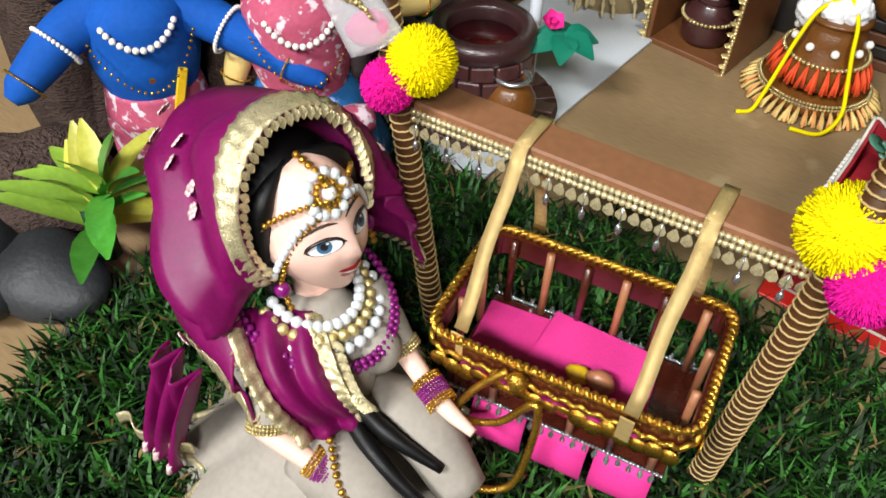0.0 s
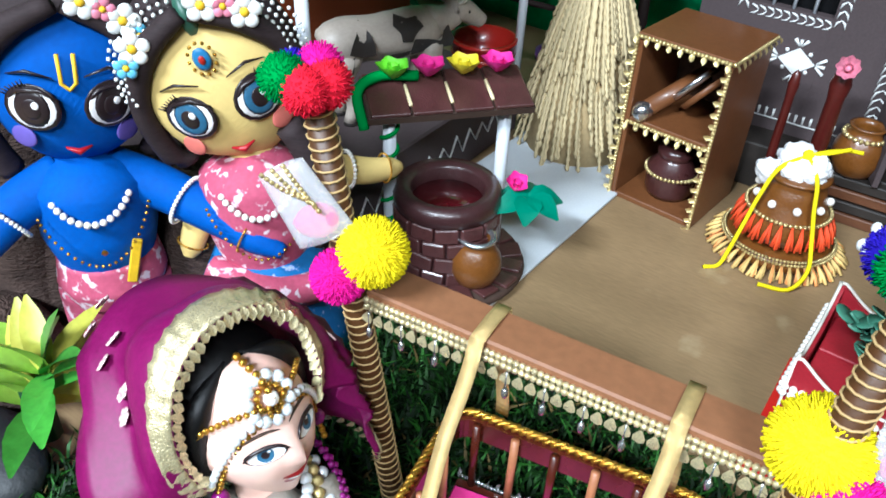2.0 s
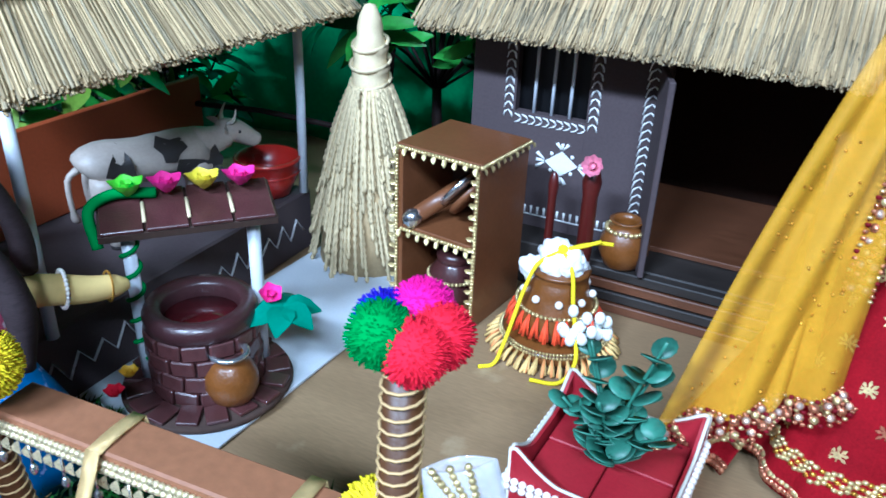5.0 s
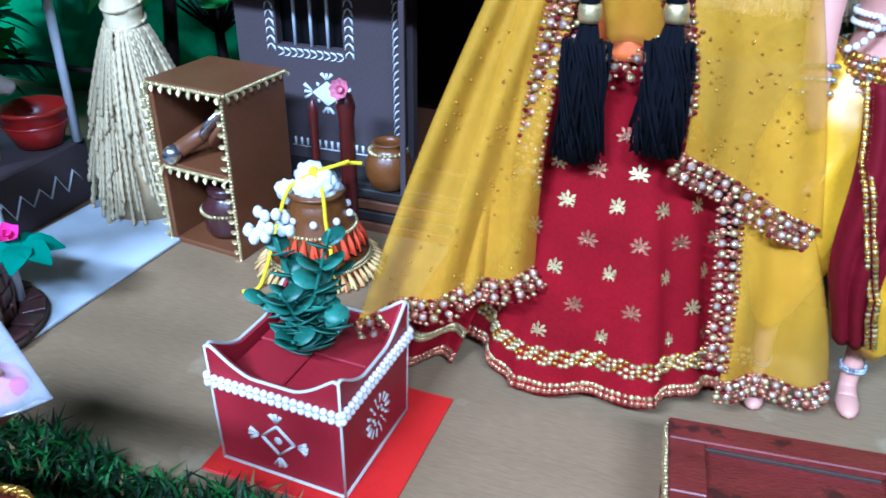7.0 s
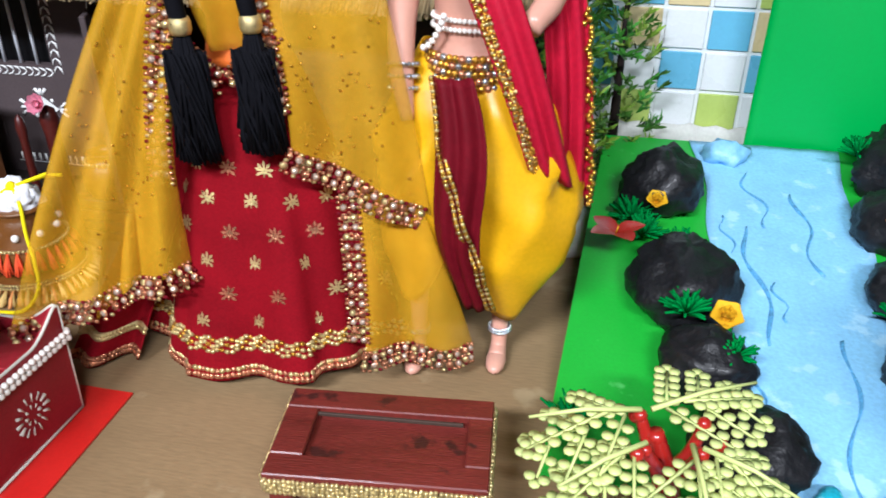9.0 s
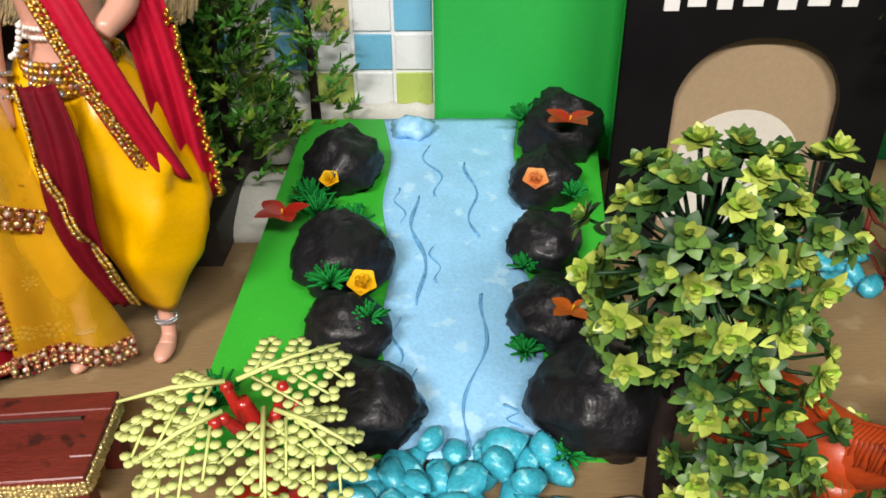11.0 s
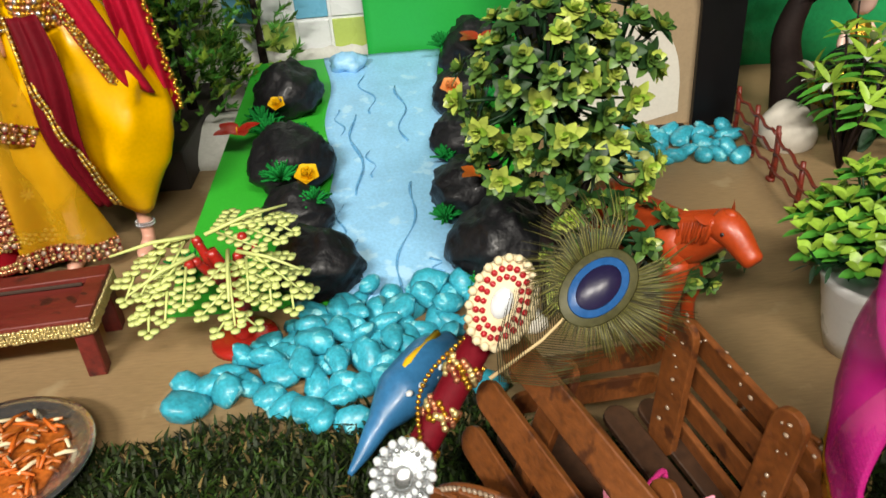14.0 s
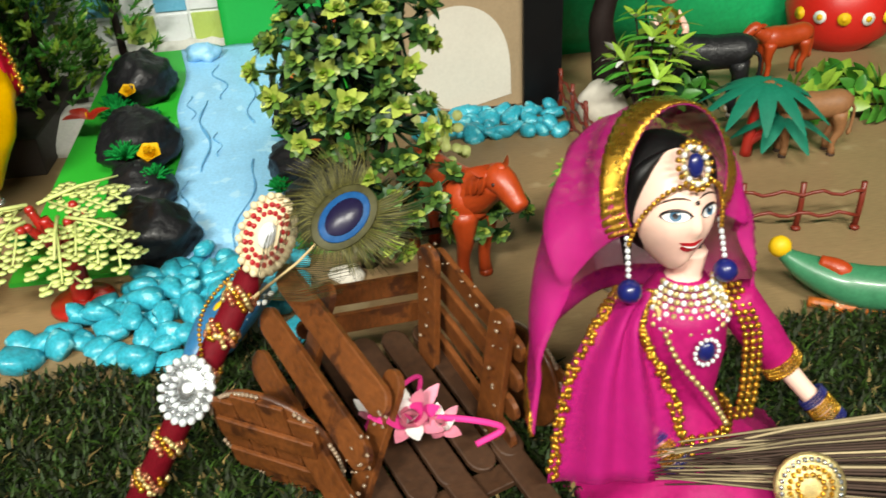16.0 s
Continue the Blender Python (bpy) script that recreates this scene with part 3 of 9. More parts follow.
def four_legs(name, m, label, category, body, patch, s=1.0, mane=None, neck=0.6, horns=False, legs="leg"):
    """A toy animal as one plain mesh, facing +y, standing at the origin; s is its length."""
    b = Build()
    spine = [(0, -0.46, 0.62), (0, -0.36, 0.68), (0, -0.1, 0.66), (0, 0.18, 0.66), (0, 0.34, 0.70)]
    b.tube(smooth_line(spine, 4), [0.10, .15, .17, .18, .185, .185, .18, .18, .18, .19, .19, .195, .195, .19, .18, .165, .13], body, 12)
    head = [(0, 0.28, 0.70), (0, 0.42, 0.70 + 0.45 * neck * 0.35), (0, 0.52, 0.72 + 0.45 * neck * 0.6)]
    b.tube(smooth_line(head, 4), [0.15, .145, .135, .125, .115, .11, .105, .10, .095], body, 10)
    hz = 0.74 + 0.45 * neck * 0.6
    b.tube(smooth_line([(0, 0.47, hz + 0.02), (0, 0.58, hz), (0, 0.70, hz - 0.09), (0, 0.76, hz - 0.13)], 4), [.085, .10, .105, .105, .1, .092, .085, .078, .072, .068, .066, .062, .045], body, 10)
    for sx in (-1, 1):
        b.leaf((sx * 0.06, 0.50, hz + 0.06), (sx, -0.2, 0.35), (0, 1, 0), 0.12, 0.07, body, 0.3)
        if horns:
            b.tube(smooth_line([(sx * 0.04, 0.52, hz + 0.08), (sx * 0.11, 0.54, hz + 0.13), (sx * 0.10, 0.57, hz + 0.22)], 3), [0.018, .017, .016, .014, .011, .008, .004], "offwhite", 6)
        b.ball((sx * 0.088, 0.585, hz + 0.015), 0.016, "eye_dark", 8, 6)
        for y, k in ((-0.36, -0.04), (0.26, 0.02)):
            b.tube(smooth_line([(sx * 0.09, y, 0.60), (sx * 0.10, y + k, 0.36), (sx * 0.10, y - k * 0.5, 0.20), (sx * 0.10, y, 0.03)], 3), [.11, .10, .08, .066, .055, .05, .046, .044, .046, .052], body, 8)
            b.lathe([(0.05, 0), (0.056, 0.015), (0.046, 0.05)], patch, (sx * 0.10, y + 0.005, 0), 8)
    b.tube(smooth_line([(0, -0.5, 0.68), (0, -0.58, 0.6), (0, -0.58, 0.34), (0, -0.56, 0.24)], 3), [.03, .027, .022, .02, .018, .018, .018, .03, .03, .012], body, 6)
    b.v = [(x * s, y * s, z * s) for x, y, z in b.v]
    if mane:
        mane(b, s)
    return tagged(b.ob(name, m=m), label, category)


def cow_patches(b, s):
    for y, z, a, c in ((-0.28, 0.70, 0.09, 0.12), (0.06, 0.76, 0.10, 0.09), (0.18, 0.60, 0.13, 0.07), (-0.36, 0.48, 0.05, 0.12), (-0.02, 0.54, 0.10, 0.05), (0.35, 0.62, 0.06, 0.1)):
        for sx in (-1, 1):
            V, F = [(sx * 0.187 * s, y * s, z * s)], []
            for i in range(9):
                t = 6.2832 * i / 9
                rr = 1 + 0.3 * math.sin(3 * t + y * 9)
                yy, zz = y + a * rr * math.cos(t), z + c * rr * math.sin(t)
                V.append((sx * s * (0.012 + math.sqrt(max(0.001, 0.19 ** 2 - (zz - 0.66) ** 2))), yy * s, zz * s))
            F = [(0, 1 + i, 1 + (i + 1) % 9) for i in range(9)]
            b.add(V, F, "cow_black")


four_legs("toy_cow", pose(-0.313, 0.419, 0.049, 0, 0, -24) @ Matrix.Diagonal((0.9, 1, 0.84, 1)), "white toy cow with black patches standing in the shed", "toy cow", "cow_white", "cow_black", 0.096, cow_patches, 0.05, True)

b = Build()
b.lathe([(0.011, 0), (0.016, 0.001), (0.0225, 0.016), (0.0235, 0.027), (0.0248, 0.0275), (0.0248, 0.030), (0.0228, 0.030), (0.021, 0.016), (0.014, 0.004), (0.0, 0.0035)], "red_plastic", seg=28)
b.lathe([(0.0238, 0.018), (0.0244, 0.0187), (0.0238, 0.0195)], "red_plastic", seg=28, cap=False)
tagged(b.ob("tub", m=pose(-0.293, 0.506, 0.0495)), "small red plastic tub on the mud platform", "tub")
b = Build()
b.lathe([(0.014, 0), (0.018, 0.035), (0.0205, 0.036), (0.0205, 0.042), (0.017, 0.042), (0.015, 0.034), (0, 0.033)], "purple_plastic", seg=20)
tagged(b.ob("flower_pot", m=pose(-0.275, 0.60, 0)), "small purple plastic flower pot behind the shed", "flower pot")


# ---- well ----
def flower(b, c, r, material, n=5, centre="rose_yellow", up=(0, 0, 1)):
    """A folded paper flower of n cupped petals."""
    up = Vector(up).normalized()
    x = up.orthogonal().normalized()
    y = up.cross(x)
    for lay, q in ((0, 1.0), (1, 0.62)):
        for i in range(n):
            a = 6.2832 * (i + 0.5 * lay) / n
            d = x * math.cos(a) + y * math.sin(a)
            b.leaf(Vector(c) + up * (0.1 * r * lay), d + up * (0.45 + 0.6 * lay), up, r * q, r * 0.95 * q, material, -0.35, 4, 0.5)
    b.ball(Vector(c) + up * (r * 0.25), r * 0.2, centre, 6, 5)


well = thing("well", pose(-0.217, 0.349, 0.003, 0, 0, -42), "dark brown toy well with tiled canopy on white posts", "well")
b = Build()
b.lathe([(0.048, 0), (0.049, 0.002), (0.048, 0.004), (0, 0.004)], "card_edge", seg=36)
b.ob("base_disc", well)
b = Build()
b.lathe([(0.0285, 0.004), (0.0285, 0.052), (0.0265, 0.0555), (0.023, 0.0555), (0.0215, 0.053), (0.0215, 0.045)], "well_brown", seg=36, cap=False)
shaft = b.ob("shaft", well)
Build().lathe([(0.0214, 0.0452), (0.0212, 0.046), (0, 0.046)], "well_water", seg=30).ob("water", well, label="dark red glossy water")
b = Build()
b.lathe([(0.0295, 0.044), (0.0315, 0.0455), (0.0318, 0.052), (0.0295, 0.0562), (0.024, 0.0562), (0.022, 0.0545)], "well_brown", seg=36, cap=False)
b.ob("rim", well)
bm_brick = Build().box((0, 0, 0), (0.0035, 0.0135, 0.0092), "brick_brown", bev=0.0012).ob("brick", well)
bm_brick.matrix_basis = pose(0.0295, 0, 0.0095)
for row in range(4):
    for i in range(13):
        if row == 0 and i == 0:
            continue
        a = 6.2832 * (i + 0.5 * (row % 2)) / 13
        o = new("brick", bm_brick.data)
        o.parent = well
        o.matrix_basis = Matrix.Rotation(a, 4, "Z") @ pose(0.0296 + rnd(-0.0006, 0.0006), 0, 0.0095 + 0.0101 * row, rnd(-4, 4), rnd(-4, 4), rnd(-4, 4))
slab = Build().box((0, 0, 0), (0.015, 0.012, 0.0022), "brick_brown", bev=0.0006).ob("paving_slab", well)
slab.matrix_basis = pose(0.0395, 0, 0.0055)
for i in range(1, 17):
    o = new("paving_slab", slab.data)
    o.parent = well
    o.matrix_basis = Matrix.Rotation(6.2832 * i / 17, 4, "Z") @ pose(0.0395 + rnd(-0.001, 0.001), 0, 0.0055, rnd(-5, 5), rnd(-5, 5), rnd(-6, 6))
for y in (-0.0325, 0.0335):
    b = Build()
    b.lathe([(0.0038, 0.004), (0.0038, 0.104)], "white_pole", (-0.008, y, 0), 10)
    post = b.ob("post", well)
    if y > 0:
        continue
    b = Build()
    pts = [(-0.008 + 0.0046 * math.cos(k * 0.55), y + 0.0046 * math.sin(k * 0.55), 0.02 + 0.0012 * k) for k in range(62)]
    b.tube(pts, 0.0013, "green_yarn", 5)
    b.ob("garland", post, label="green tinsel wound round the post")
b = Build()
TP = Matrix.Translation((-0.012, 0, 0.106)) @ Matrix.Rotation(radians(14), 4, "Y")
b.box((0, 0, 0), (0.036, 0.092, 0.005), "card_edge", bev=0.0005, M=TP)
cano = b.ob("canopy", well)
for i in range(4):
    Build().box((0.001, -0.034 + 0.0226 * i, 0.0038), (0.035, 0.0212, 0.0022), "brick_brown", bev=0.0005, M=TP).ob("roof_tile", cano)
    b = Build()
    b.tube([TP @ Vector((-0.004, -0.0226 + 0.0226 * i, 0.0052)), TP @ Vector((0.013, -0.0226 + 0.0226 * i, 0.0054))], 0.0011, "husk_wrap", 5)
    if i < 3:
        b.ob("tie", cano, label="small knot of straw")
b = Build()
b.tube(smooth_line([TP @ Vector((0.012, -0.047, -0.01)), TP @ Vector((0.0, -0.049, 0.006)), TP @ Vector((-0.008, -0.036, 0.0095)), TP @ Vector((-0.008, -0.015, 0.008))], 8), 0.003, "green_yarn", 6)
b.ob("garland", cano, label="green tinsel")
for i, m in enumerate(("lime_paper", "pink_bright", "yellow_paper", "pink_bright")):
    b = Build()
    flower(b, TP @ Vector((-0.006, -0.029 + 0.0195 * i, 0.0085)), 0.0125, m, 5, m)
    b.ob("paper_flower", cano)
b = Build()
flower(b, (0.008, 0.038, 0.055), 0.009, "pink_bright", 5, "pink_bright", (0.6, 0, 1))
b.ob("paper_flower", well)
b = Build()
for i in range(7):
    a = radians(-70 + 50 * i)
    b.leaf((0.016, 0.044, 0.052), (math.cos(a), math.sin(a), 0.25), (0.3, 0, 1), 0.019, 0.016, "leaf_teal", 0.6)
b.ob("leaf", well, label="green plastic leaf")

b = Build()
flower(b, (0, 0, 0.004), 0.0075, "red_yarn", 6, "red_yarn")
tagged(b.ob("paper_flower", m=pose(-0.238, 0.300, 0.012)), "crimson paper flower beside the well", "paper flower", "flowers by the well")
b = Build()
flower(b, (0, 0, 0.004), 0.007, "rose_yellow", 6, "rose_yellow")
tagged(b.ob("paper_flower", m=pose(-0.231, 0.306, 0.024)), "yellow paper flower beside the well", "paper flower", "flowers by the well")


def clay_jar(name, m, s, label, material="clay", beadrow=True, ring="gold_pale"):
    j = thing(name, m, label, "pot")
    b = Build()
    b.lathe([(0.0, 0), (0.34, 0), (0.40, 0.06), (0.52, 0.35), (0.50, 0.62), (0.36, 0.86), (0.30, 0.92), (0.33, 1.0), (0.36, 1.04), (0.28, 1.04), (0.24, 0.92), (0.36, 0.6), (0.3, 0.1), (0, 0.08)], material, seg=24,
            wave=lambda a, t: 1 + 0.02 * math.sin(3 * a + 5 * t))
    b.v = [tuple(c * s for c in p) for p in b.v]
    b.ob("body", j)
    if beadrow:
        b = Build()
        beads(b, [(0.40 * s * math.cos(6.2832 * i / 24), 0.40 * s * math.sin(6.2832 * i / 24), 0.84 * s) for i in range(25)], 0.055 * s, ring)
        b.ob("bead_ring", j)
    return j


j = clay_jar("clay_pot", pose(-0.1885, 0.338, 0.010), 0.029, "glossy brown clay pot with silver rim beside the well", "clay", False)
Build().lathe([(0.0088, 0.0292), (0.0112, 0.0296), (0.0112, 0.0312), (0.0088, 0.0315), (0.0075, 0.03)], "silver", seg=20, cap=False).ob("rim", j, label="silver rim")

# ---- rice sheaf ----
sheaf = thing("rice_sheaf", pose(-0.222, 0.538, 0), "tied sheaf of dry rice ears standing upright", "rice sheaf")
b = Build()
b.lathe([(0.040, 0.002), (0.036, 0.05), (0.022, 0.11), (0.012, 0.135), (0.008, 0.14)], "straw", seg=20)
b.ob("straw_core", sheaf)
b = Build()
for k in range(330):
    a = rnd(0, 6.2832)
    z1 = rnd(0.0, 0.10)
    z0 = min(0.138, z1 + rnd(0.035, 0.07))
    rad = lambda z: 0.0125 + 0.033 * max(0, (0.14 - z) / 0.14) ** 0.75
    n = 9
    pts, rs = [], []
    off = rnd(0.0, 0.006)
    for i in range(n * 2 + 1):
        t = i / (n * 2)
        z = z0 + (z1 - z0) * t
        q = rad(z) + off * t
        pts.append((q * math.cos(a + 0.1 * t), q * math.sin(a + 0.1 * t), z))
        rs.append(0.0017 if i % 2 else 0.0008)
    b.tube(pts, rs, "paddy", 5)
tagged(b.ob("rice_straw", sheaf), kind="stuff")
b = Build()
b.lathe([(0.0125, 0.132), (0.014, 0.136), (0.0135, 0.142), (0.0125, 0.146), (0.0138, 0.150), (0.012, 0.155), (0.0115, 0.160), (0.0128, 0.164), (0.0095, 0.172), (0.0085, 0.178), (0.0075, 0.184), (0.004, 0.192), (0, 0.193)], "husk_wrap", seg=16, wave=lambda a, t: 1 + 0.07 * math.sin(2 * a + 25 * t))
for z, r0 in ((0.140, 0.0142), (0.153, 0.0138), (0.166, 0.0122)):
    b.tube([(r0 * math.cos(i * 0.42), r0 * math.sin(i * 0.42), z + 0.004 * math.sin(i * 0.42)) for i in range(16)], 0.0020, "husk_wrap", 5, flat=0.6)
b.ob("tie_wrap", sheaf, label="cream straw wrapping")

# ---- little shelf ----
SH = pose(-0.1355, 0.5155, 0, 0, 0, -7)
shelf = thing("shelf_unit", SH, "small brown two-tier shelf edged with gold lace, holding tiny utensils", "shelf")
W, D, Hh, T = 0.063, 0.062, 0.115, 0.004
for x in (-W / 2 + T / 2, W / 2 - T / 2):
    Build().box((x, 0, Hh / 2), (T, D, Hh), "wood_card", bev=0.0006).ob("side_panel", shelf)
for z, nm in ((T / 2, "bottom_board"), (0.060, "middle_board"), (Hh + T / 2, "top_board")):
    Build().box((0, 0, z), (W - 2 * T - 0.0002 if nm != "top_board" else W + 0.002, D, T), "wood_card", bev=0.0006).ob(nm, shelf)
Build().box((0, D / 2 - 0.001, Hh / 2), (W - 2 * T - 0.0004, 0.002, Hh - 0.001), "cart_dark").ob("back_panel", shelf)


def lace(b, pts, out, r=0.0016, tooth=0.0045, material="gold_pale", drop=None):
    """A braid with a row of pointed loops on its outer side."""
    P = along(pts, r * 1.6)
    for i, p in enumerate(P):
        b.ball(p, (r, r, r), material, 5, 4)
        if i % 3 == 0:
            d = Vector(drop if drop is not None else out)
            b.leaf(p + Vector(out) * r * 0.6, d + Vector((rnd(-.15, .15), rnd(-.15, .15), rnd(-.15, .15))), out, tooth * rnd(0.8, 1.2), r * 2.4, material, 0.0, 3, 0.6)


yf = -D / 2 - 0.001
lac = []
for pts, dr in (([(-W / 2, yf, 0), (-W / 2, yf, Hh)], (-1, -0.4, 0)), ([(W / 2 - 0.001, yf, 0), (W / 2 - 0.001, yf, Hh)], (-1, -0.4, 0)), ([(-W / 2, yf, Hh + 0.002), (W / 2, yf, Hh + 0.002)], (0, -0.4, -1)),
                ([(-W / 2 + T, yf, 0.059), (W / 2 - T, yf, 0.059)], (0, -0.4, -1)), ([(W / 2 + 0.001, -D / 2, Hh + 0.002), (W / 2 + 0.001, D / 2, Hh + 0.002)], (0.4, 0, -1))):
    b = Build()
    lace(b, pts, (0, -1, 0) if abs(pts[0][1] - pts[1][1]) < 1e-6 else (1, 0, 0), drop=dr)
    b.ob("lace_trim", shelf, label="pale gold lace")
b = Build()
b.tube([(-0.018, -0.026, 0.070), (0.0, 0.012, 0.088)], 0.0058, "wood_card", 12)
b.ball((-0.0195, -0.030, 0.0685), 0.0068, "foil", 10, 7, rough=0.25, freq=300)
tagged(b.ob("rolling_pin", m=SH.copy()), "little wooden roller with crumpled foil end lying on the shelf", "rolling pin")
for k, (z, m) in enumerate(((0.0, "wood_card"), (0.005, "foil"))):
    b = Build()
    b.lathe([(0, 0), (0.017, 0), (0.0185, 0.003), (0.0175, 0.004), (0, 0.003)], m, seg=24)
    tagged(b.ob("toy_plate", m=SH @ pose(0.010 - 0.004 * k, -0.002, 0.0815, 0, 0, 0) @ pose(0, 0, 0, 0, -52, 0) @ pose(0, 0, z)), "tiny round plate leaning on the shelf", "plate", "plates on the shelf")
j = thing("lidded_jar", SH @ pose(0.0, -0.006, 0.0045), "dark brown lidded jar with a pearl ring inside the shelf", "jar")
Build().lathe([(0, 0), (0.0145, 0), (0.0165, 0.004), (0.0172, 0.016), (0.0175, 0.021), (0.012, 0.0275), (0.0115, 0.029)], "clay_dark", seg=26).ob("body", j)
lid = Build().lathe([(0.0115, 0.0292), (0.0122, 0.030), (0.0128, 0.0335), (0.010, 0.037), (0, 0.0375)], "clay_dark", seg=24).ob("lid", j)
Build().box((0, 0, 0.0392), (0.0038, 0.0038, 0.0036), "gold_pale", bev=0.001).ob("knob", lid, label="pale gold knob")
b = Build()
beads(b, [(0.0182 * math.cos(6.2832 * i / 40), 0.0182 * math.sin(6.2832 * i / 40), 0.0185) for i in range(41)], 0.0014, "gold_pale")
b.ob("bead_ring", j, label="row of pale beads")

# ---- butter pot on a fringed stand ----
MK = pose(-0.056, 0.496, 0.002) @ Matrix.Scale(0.84, 4)
stand = thing("pot_stand", MK, "round brown stand with yellow tassel fringe and gold braid", "pot stand")
Build().lathe([(0, 0), (0.038, 0), (0.041, 0.003), (0.041, 0.009), (0.037, 0.012), (0.0, 0.012)], "clay", seg=36).ob("plate", stand)
b = Build()
for i in range(46):
    a = 6.2832 * i / 46
    d = Vector((math.cos(a), math.sin(a), 0))
    for k in range(5):
        e = Vector((rnd(-0.003, 0.003), rnd(-0.003, 0.003), 0))
        b.tube([d * 0.041 + Vector((0, 0, 0.008)), d * 0.0465 + e * 0.4 + Vector((0, 0, 0.004)), d * 0.050 + e + Vector((0, 0, -0.0005))], [0.0011, 0.0016, 0.0013], "rose_orange" if k == 0 else "tassel_yellow", 4)
b.ob("fringe", stand, label="pale yellow tassel fringe")
b = Build()
for z, r0 in ((0.010, 0.0415), (0.0125, 0.0405)):
    beads(b, [(r0 * math.cos(6.2832 * i / 60), r0 * math.sin(6.2832 * i / 60), z) for i in range(61)], 0.0013, "gold_pale")
b.ob("braid", stand, label="gold braid")
pot = thing("butter_pot", MK @ pose(0, 0, 0.0122), "brown clay pot full of white cotton butter, tied with yellow yarn", "pot")
b = Build()
b.lathe([(0.024, 0), (0.029, 0.004), (0.0315, 0.014), (0.029, 0.024), (0.025, 0.032), (0.0235, 0.037), (0.022, 0.045), (0.0195, 0.048), (0.0215, 0.0505), (0.0235, 0.052), (0.021, 0.0535), (0.0, 0.052)], "clay", seg=36)
b.ob("body", pot)
b = Build()
for i in range(26):
    a = 6.2832 * i / 26
    d = Vector((math.cos(a), math.sin(a), 0))
    for k in range(7):
        e = Vector((rnd(-0.0032, 0.0032), rnd(-0.0032, 0.0032), rnd(-0.001, 0.001)))
        b.tube([d * 0.030 + Vector((0, 0, 0.0235)), d * 0.034 + e * 0.5 + Vector((0, 0, 0.015)), d * 0.0355 + e + Vector((0, 0, 0.007))], [0.0008, 0.0013, 0.0010], "orange_tassel", 4)
b.ob("tassel_ring", pot, label="bright orange tassels")
b = Build()
beads(b, [(0.0305 * math.cos(6.2832 * i / 60), 0.0305 * math.sin(6.2832 * i / 60), 0.0245) for i in range(61)], 0.0017, "gold_pale")
b.ob("braid", pot, label="gold braid")
for i in range(9):
    a = 6.2832 * i / 9 + 0.2
    Build().ball((0.0262 * math.cos(a), 0.0262 * math.sin(a), 0.0345), 0.0032, "pearl", 10, 7).ob("pearl", pot)
for k in range(13):
    Build().ball((rnd(-0.012, 0.012), rnd(-0.012, 0.012), 0.055 + rnd(0, 0.008)), rnd(0.007, 0.011), "cotton", 20, 13, rough=0.5, freq=190, seed=k).ob("cotton_tuft", pot, label="white cotton wool")
Build().ball((-0.020, -0.008, 0.052), (0.009, 0.008, 0.009), "cotton", 20, 13, rough=0.5, freq=190).ob("cotton_tuft", pot, label="white cotton wool")
b = Build()
for pts in ([(0.002, -0.004, 0.069), (-0.012, -0.017, 0.060), (-0.018, -0.026, 0.040), (-0.021, -0.034, 0.020), (-0.024, -0.043, 0.0), (-0.027, -0.052, -0.013), (-0.035, -0.062, -0.0125)],
            [(0.002, -0.004, 0.069), (0.014, -0.015, 0.058), (0.020, -0.024, 0.038), (0.026, -0.030, 0.018), (0.031, -0.040, 0.0), (0.024, -0.052, -0.012), (0.004, -0.058, -0.0125)],
            [(0.002, -0.004, 0.069), (0.012, 0.006, 0.071), (0.024, 0.013, 0.073), (0.034, 0.014, 0.074)], [(0.002, -0.004, 0.069), (0.016, 0.001, 0.074), (0.026, 0.008, 0.077)]):
    b.tube(smooth_line(pts, 6), 0.0016, "yellow_yarn", 6)
b.ball((0.002, -0.005, 0.070), 0.004, "yellow_yarn", 8, 6)
b.ob("yarn", pot, label="bright yellow yarn")

# ---- churn posts ----
for x, y, h, nm in ((-0.083, 0.548, 0.098, 0.0032), (-0.056, 0.545, 0.108, 0.0058)):
    st = thing("churn_post", pose(x, y, 0), "dark red-brown wooden churning post before the hut", "post", "churning posts")
    Build().lathe([(nm * 0.8, 0), (nm, 0.01), (nm * 0.9, h * 0.8), (nm * 1.15, h * 0.9), (nm * 0.8, h * 0.97), (0, h)], "wood_red", seg=14).ob("pole", st)
    if nm > 0.005:
        b = Build()
        flower(b, (0.002, -0.007, h + 0.002), 0.0095, "petal_pink", 8, "petal_pink", (0, -1, 0.5))
        b.ob("paper_flower", st, label="pink paper flower")
clay_jar("clay_pot", pose(-0.033, 0.562, 0.0345), 0.033, "brown clay pot with bead ring on the hut's step", "clay")

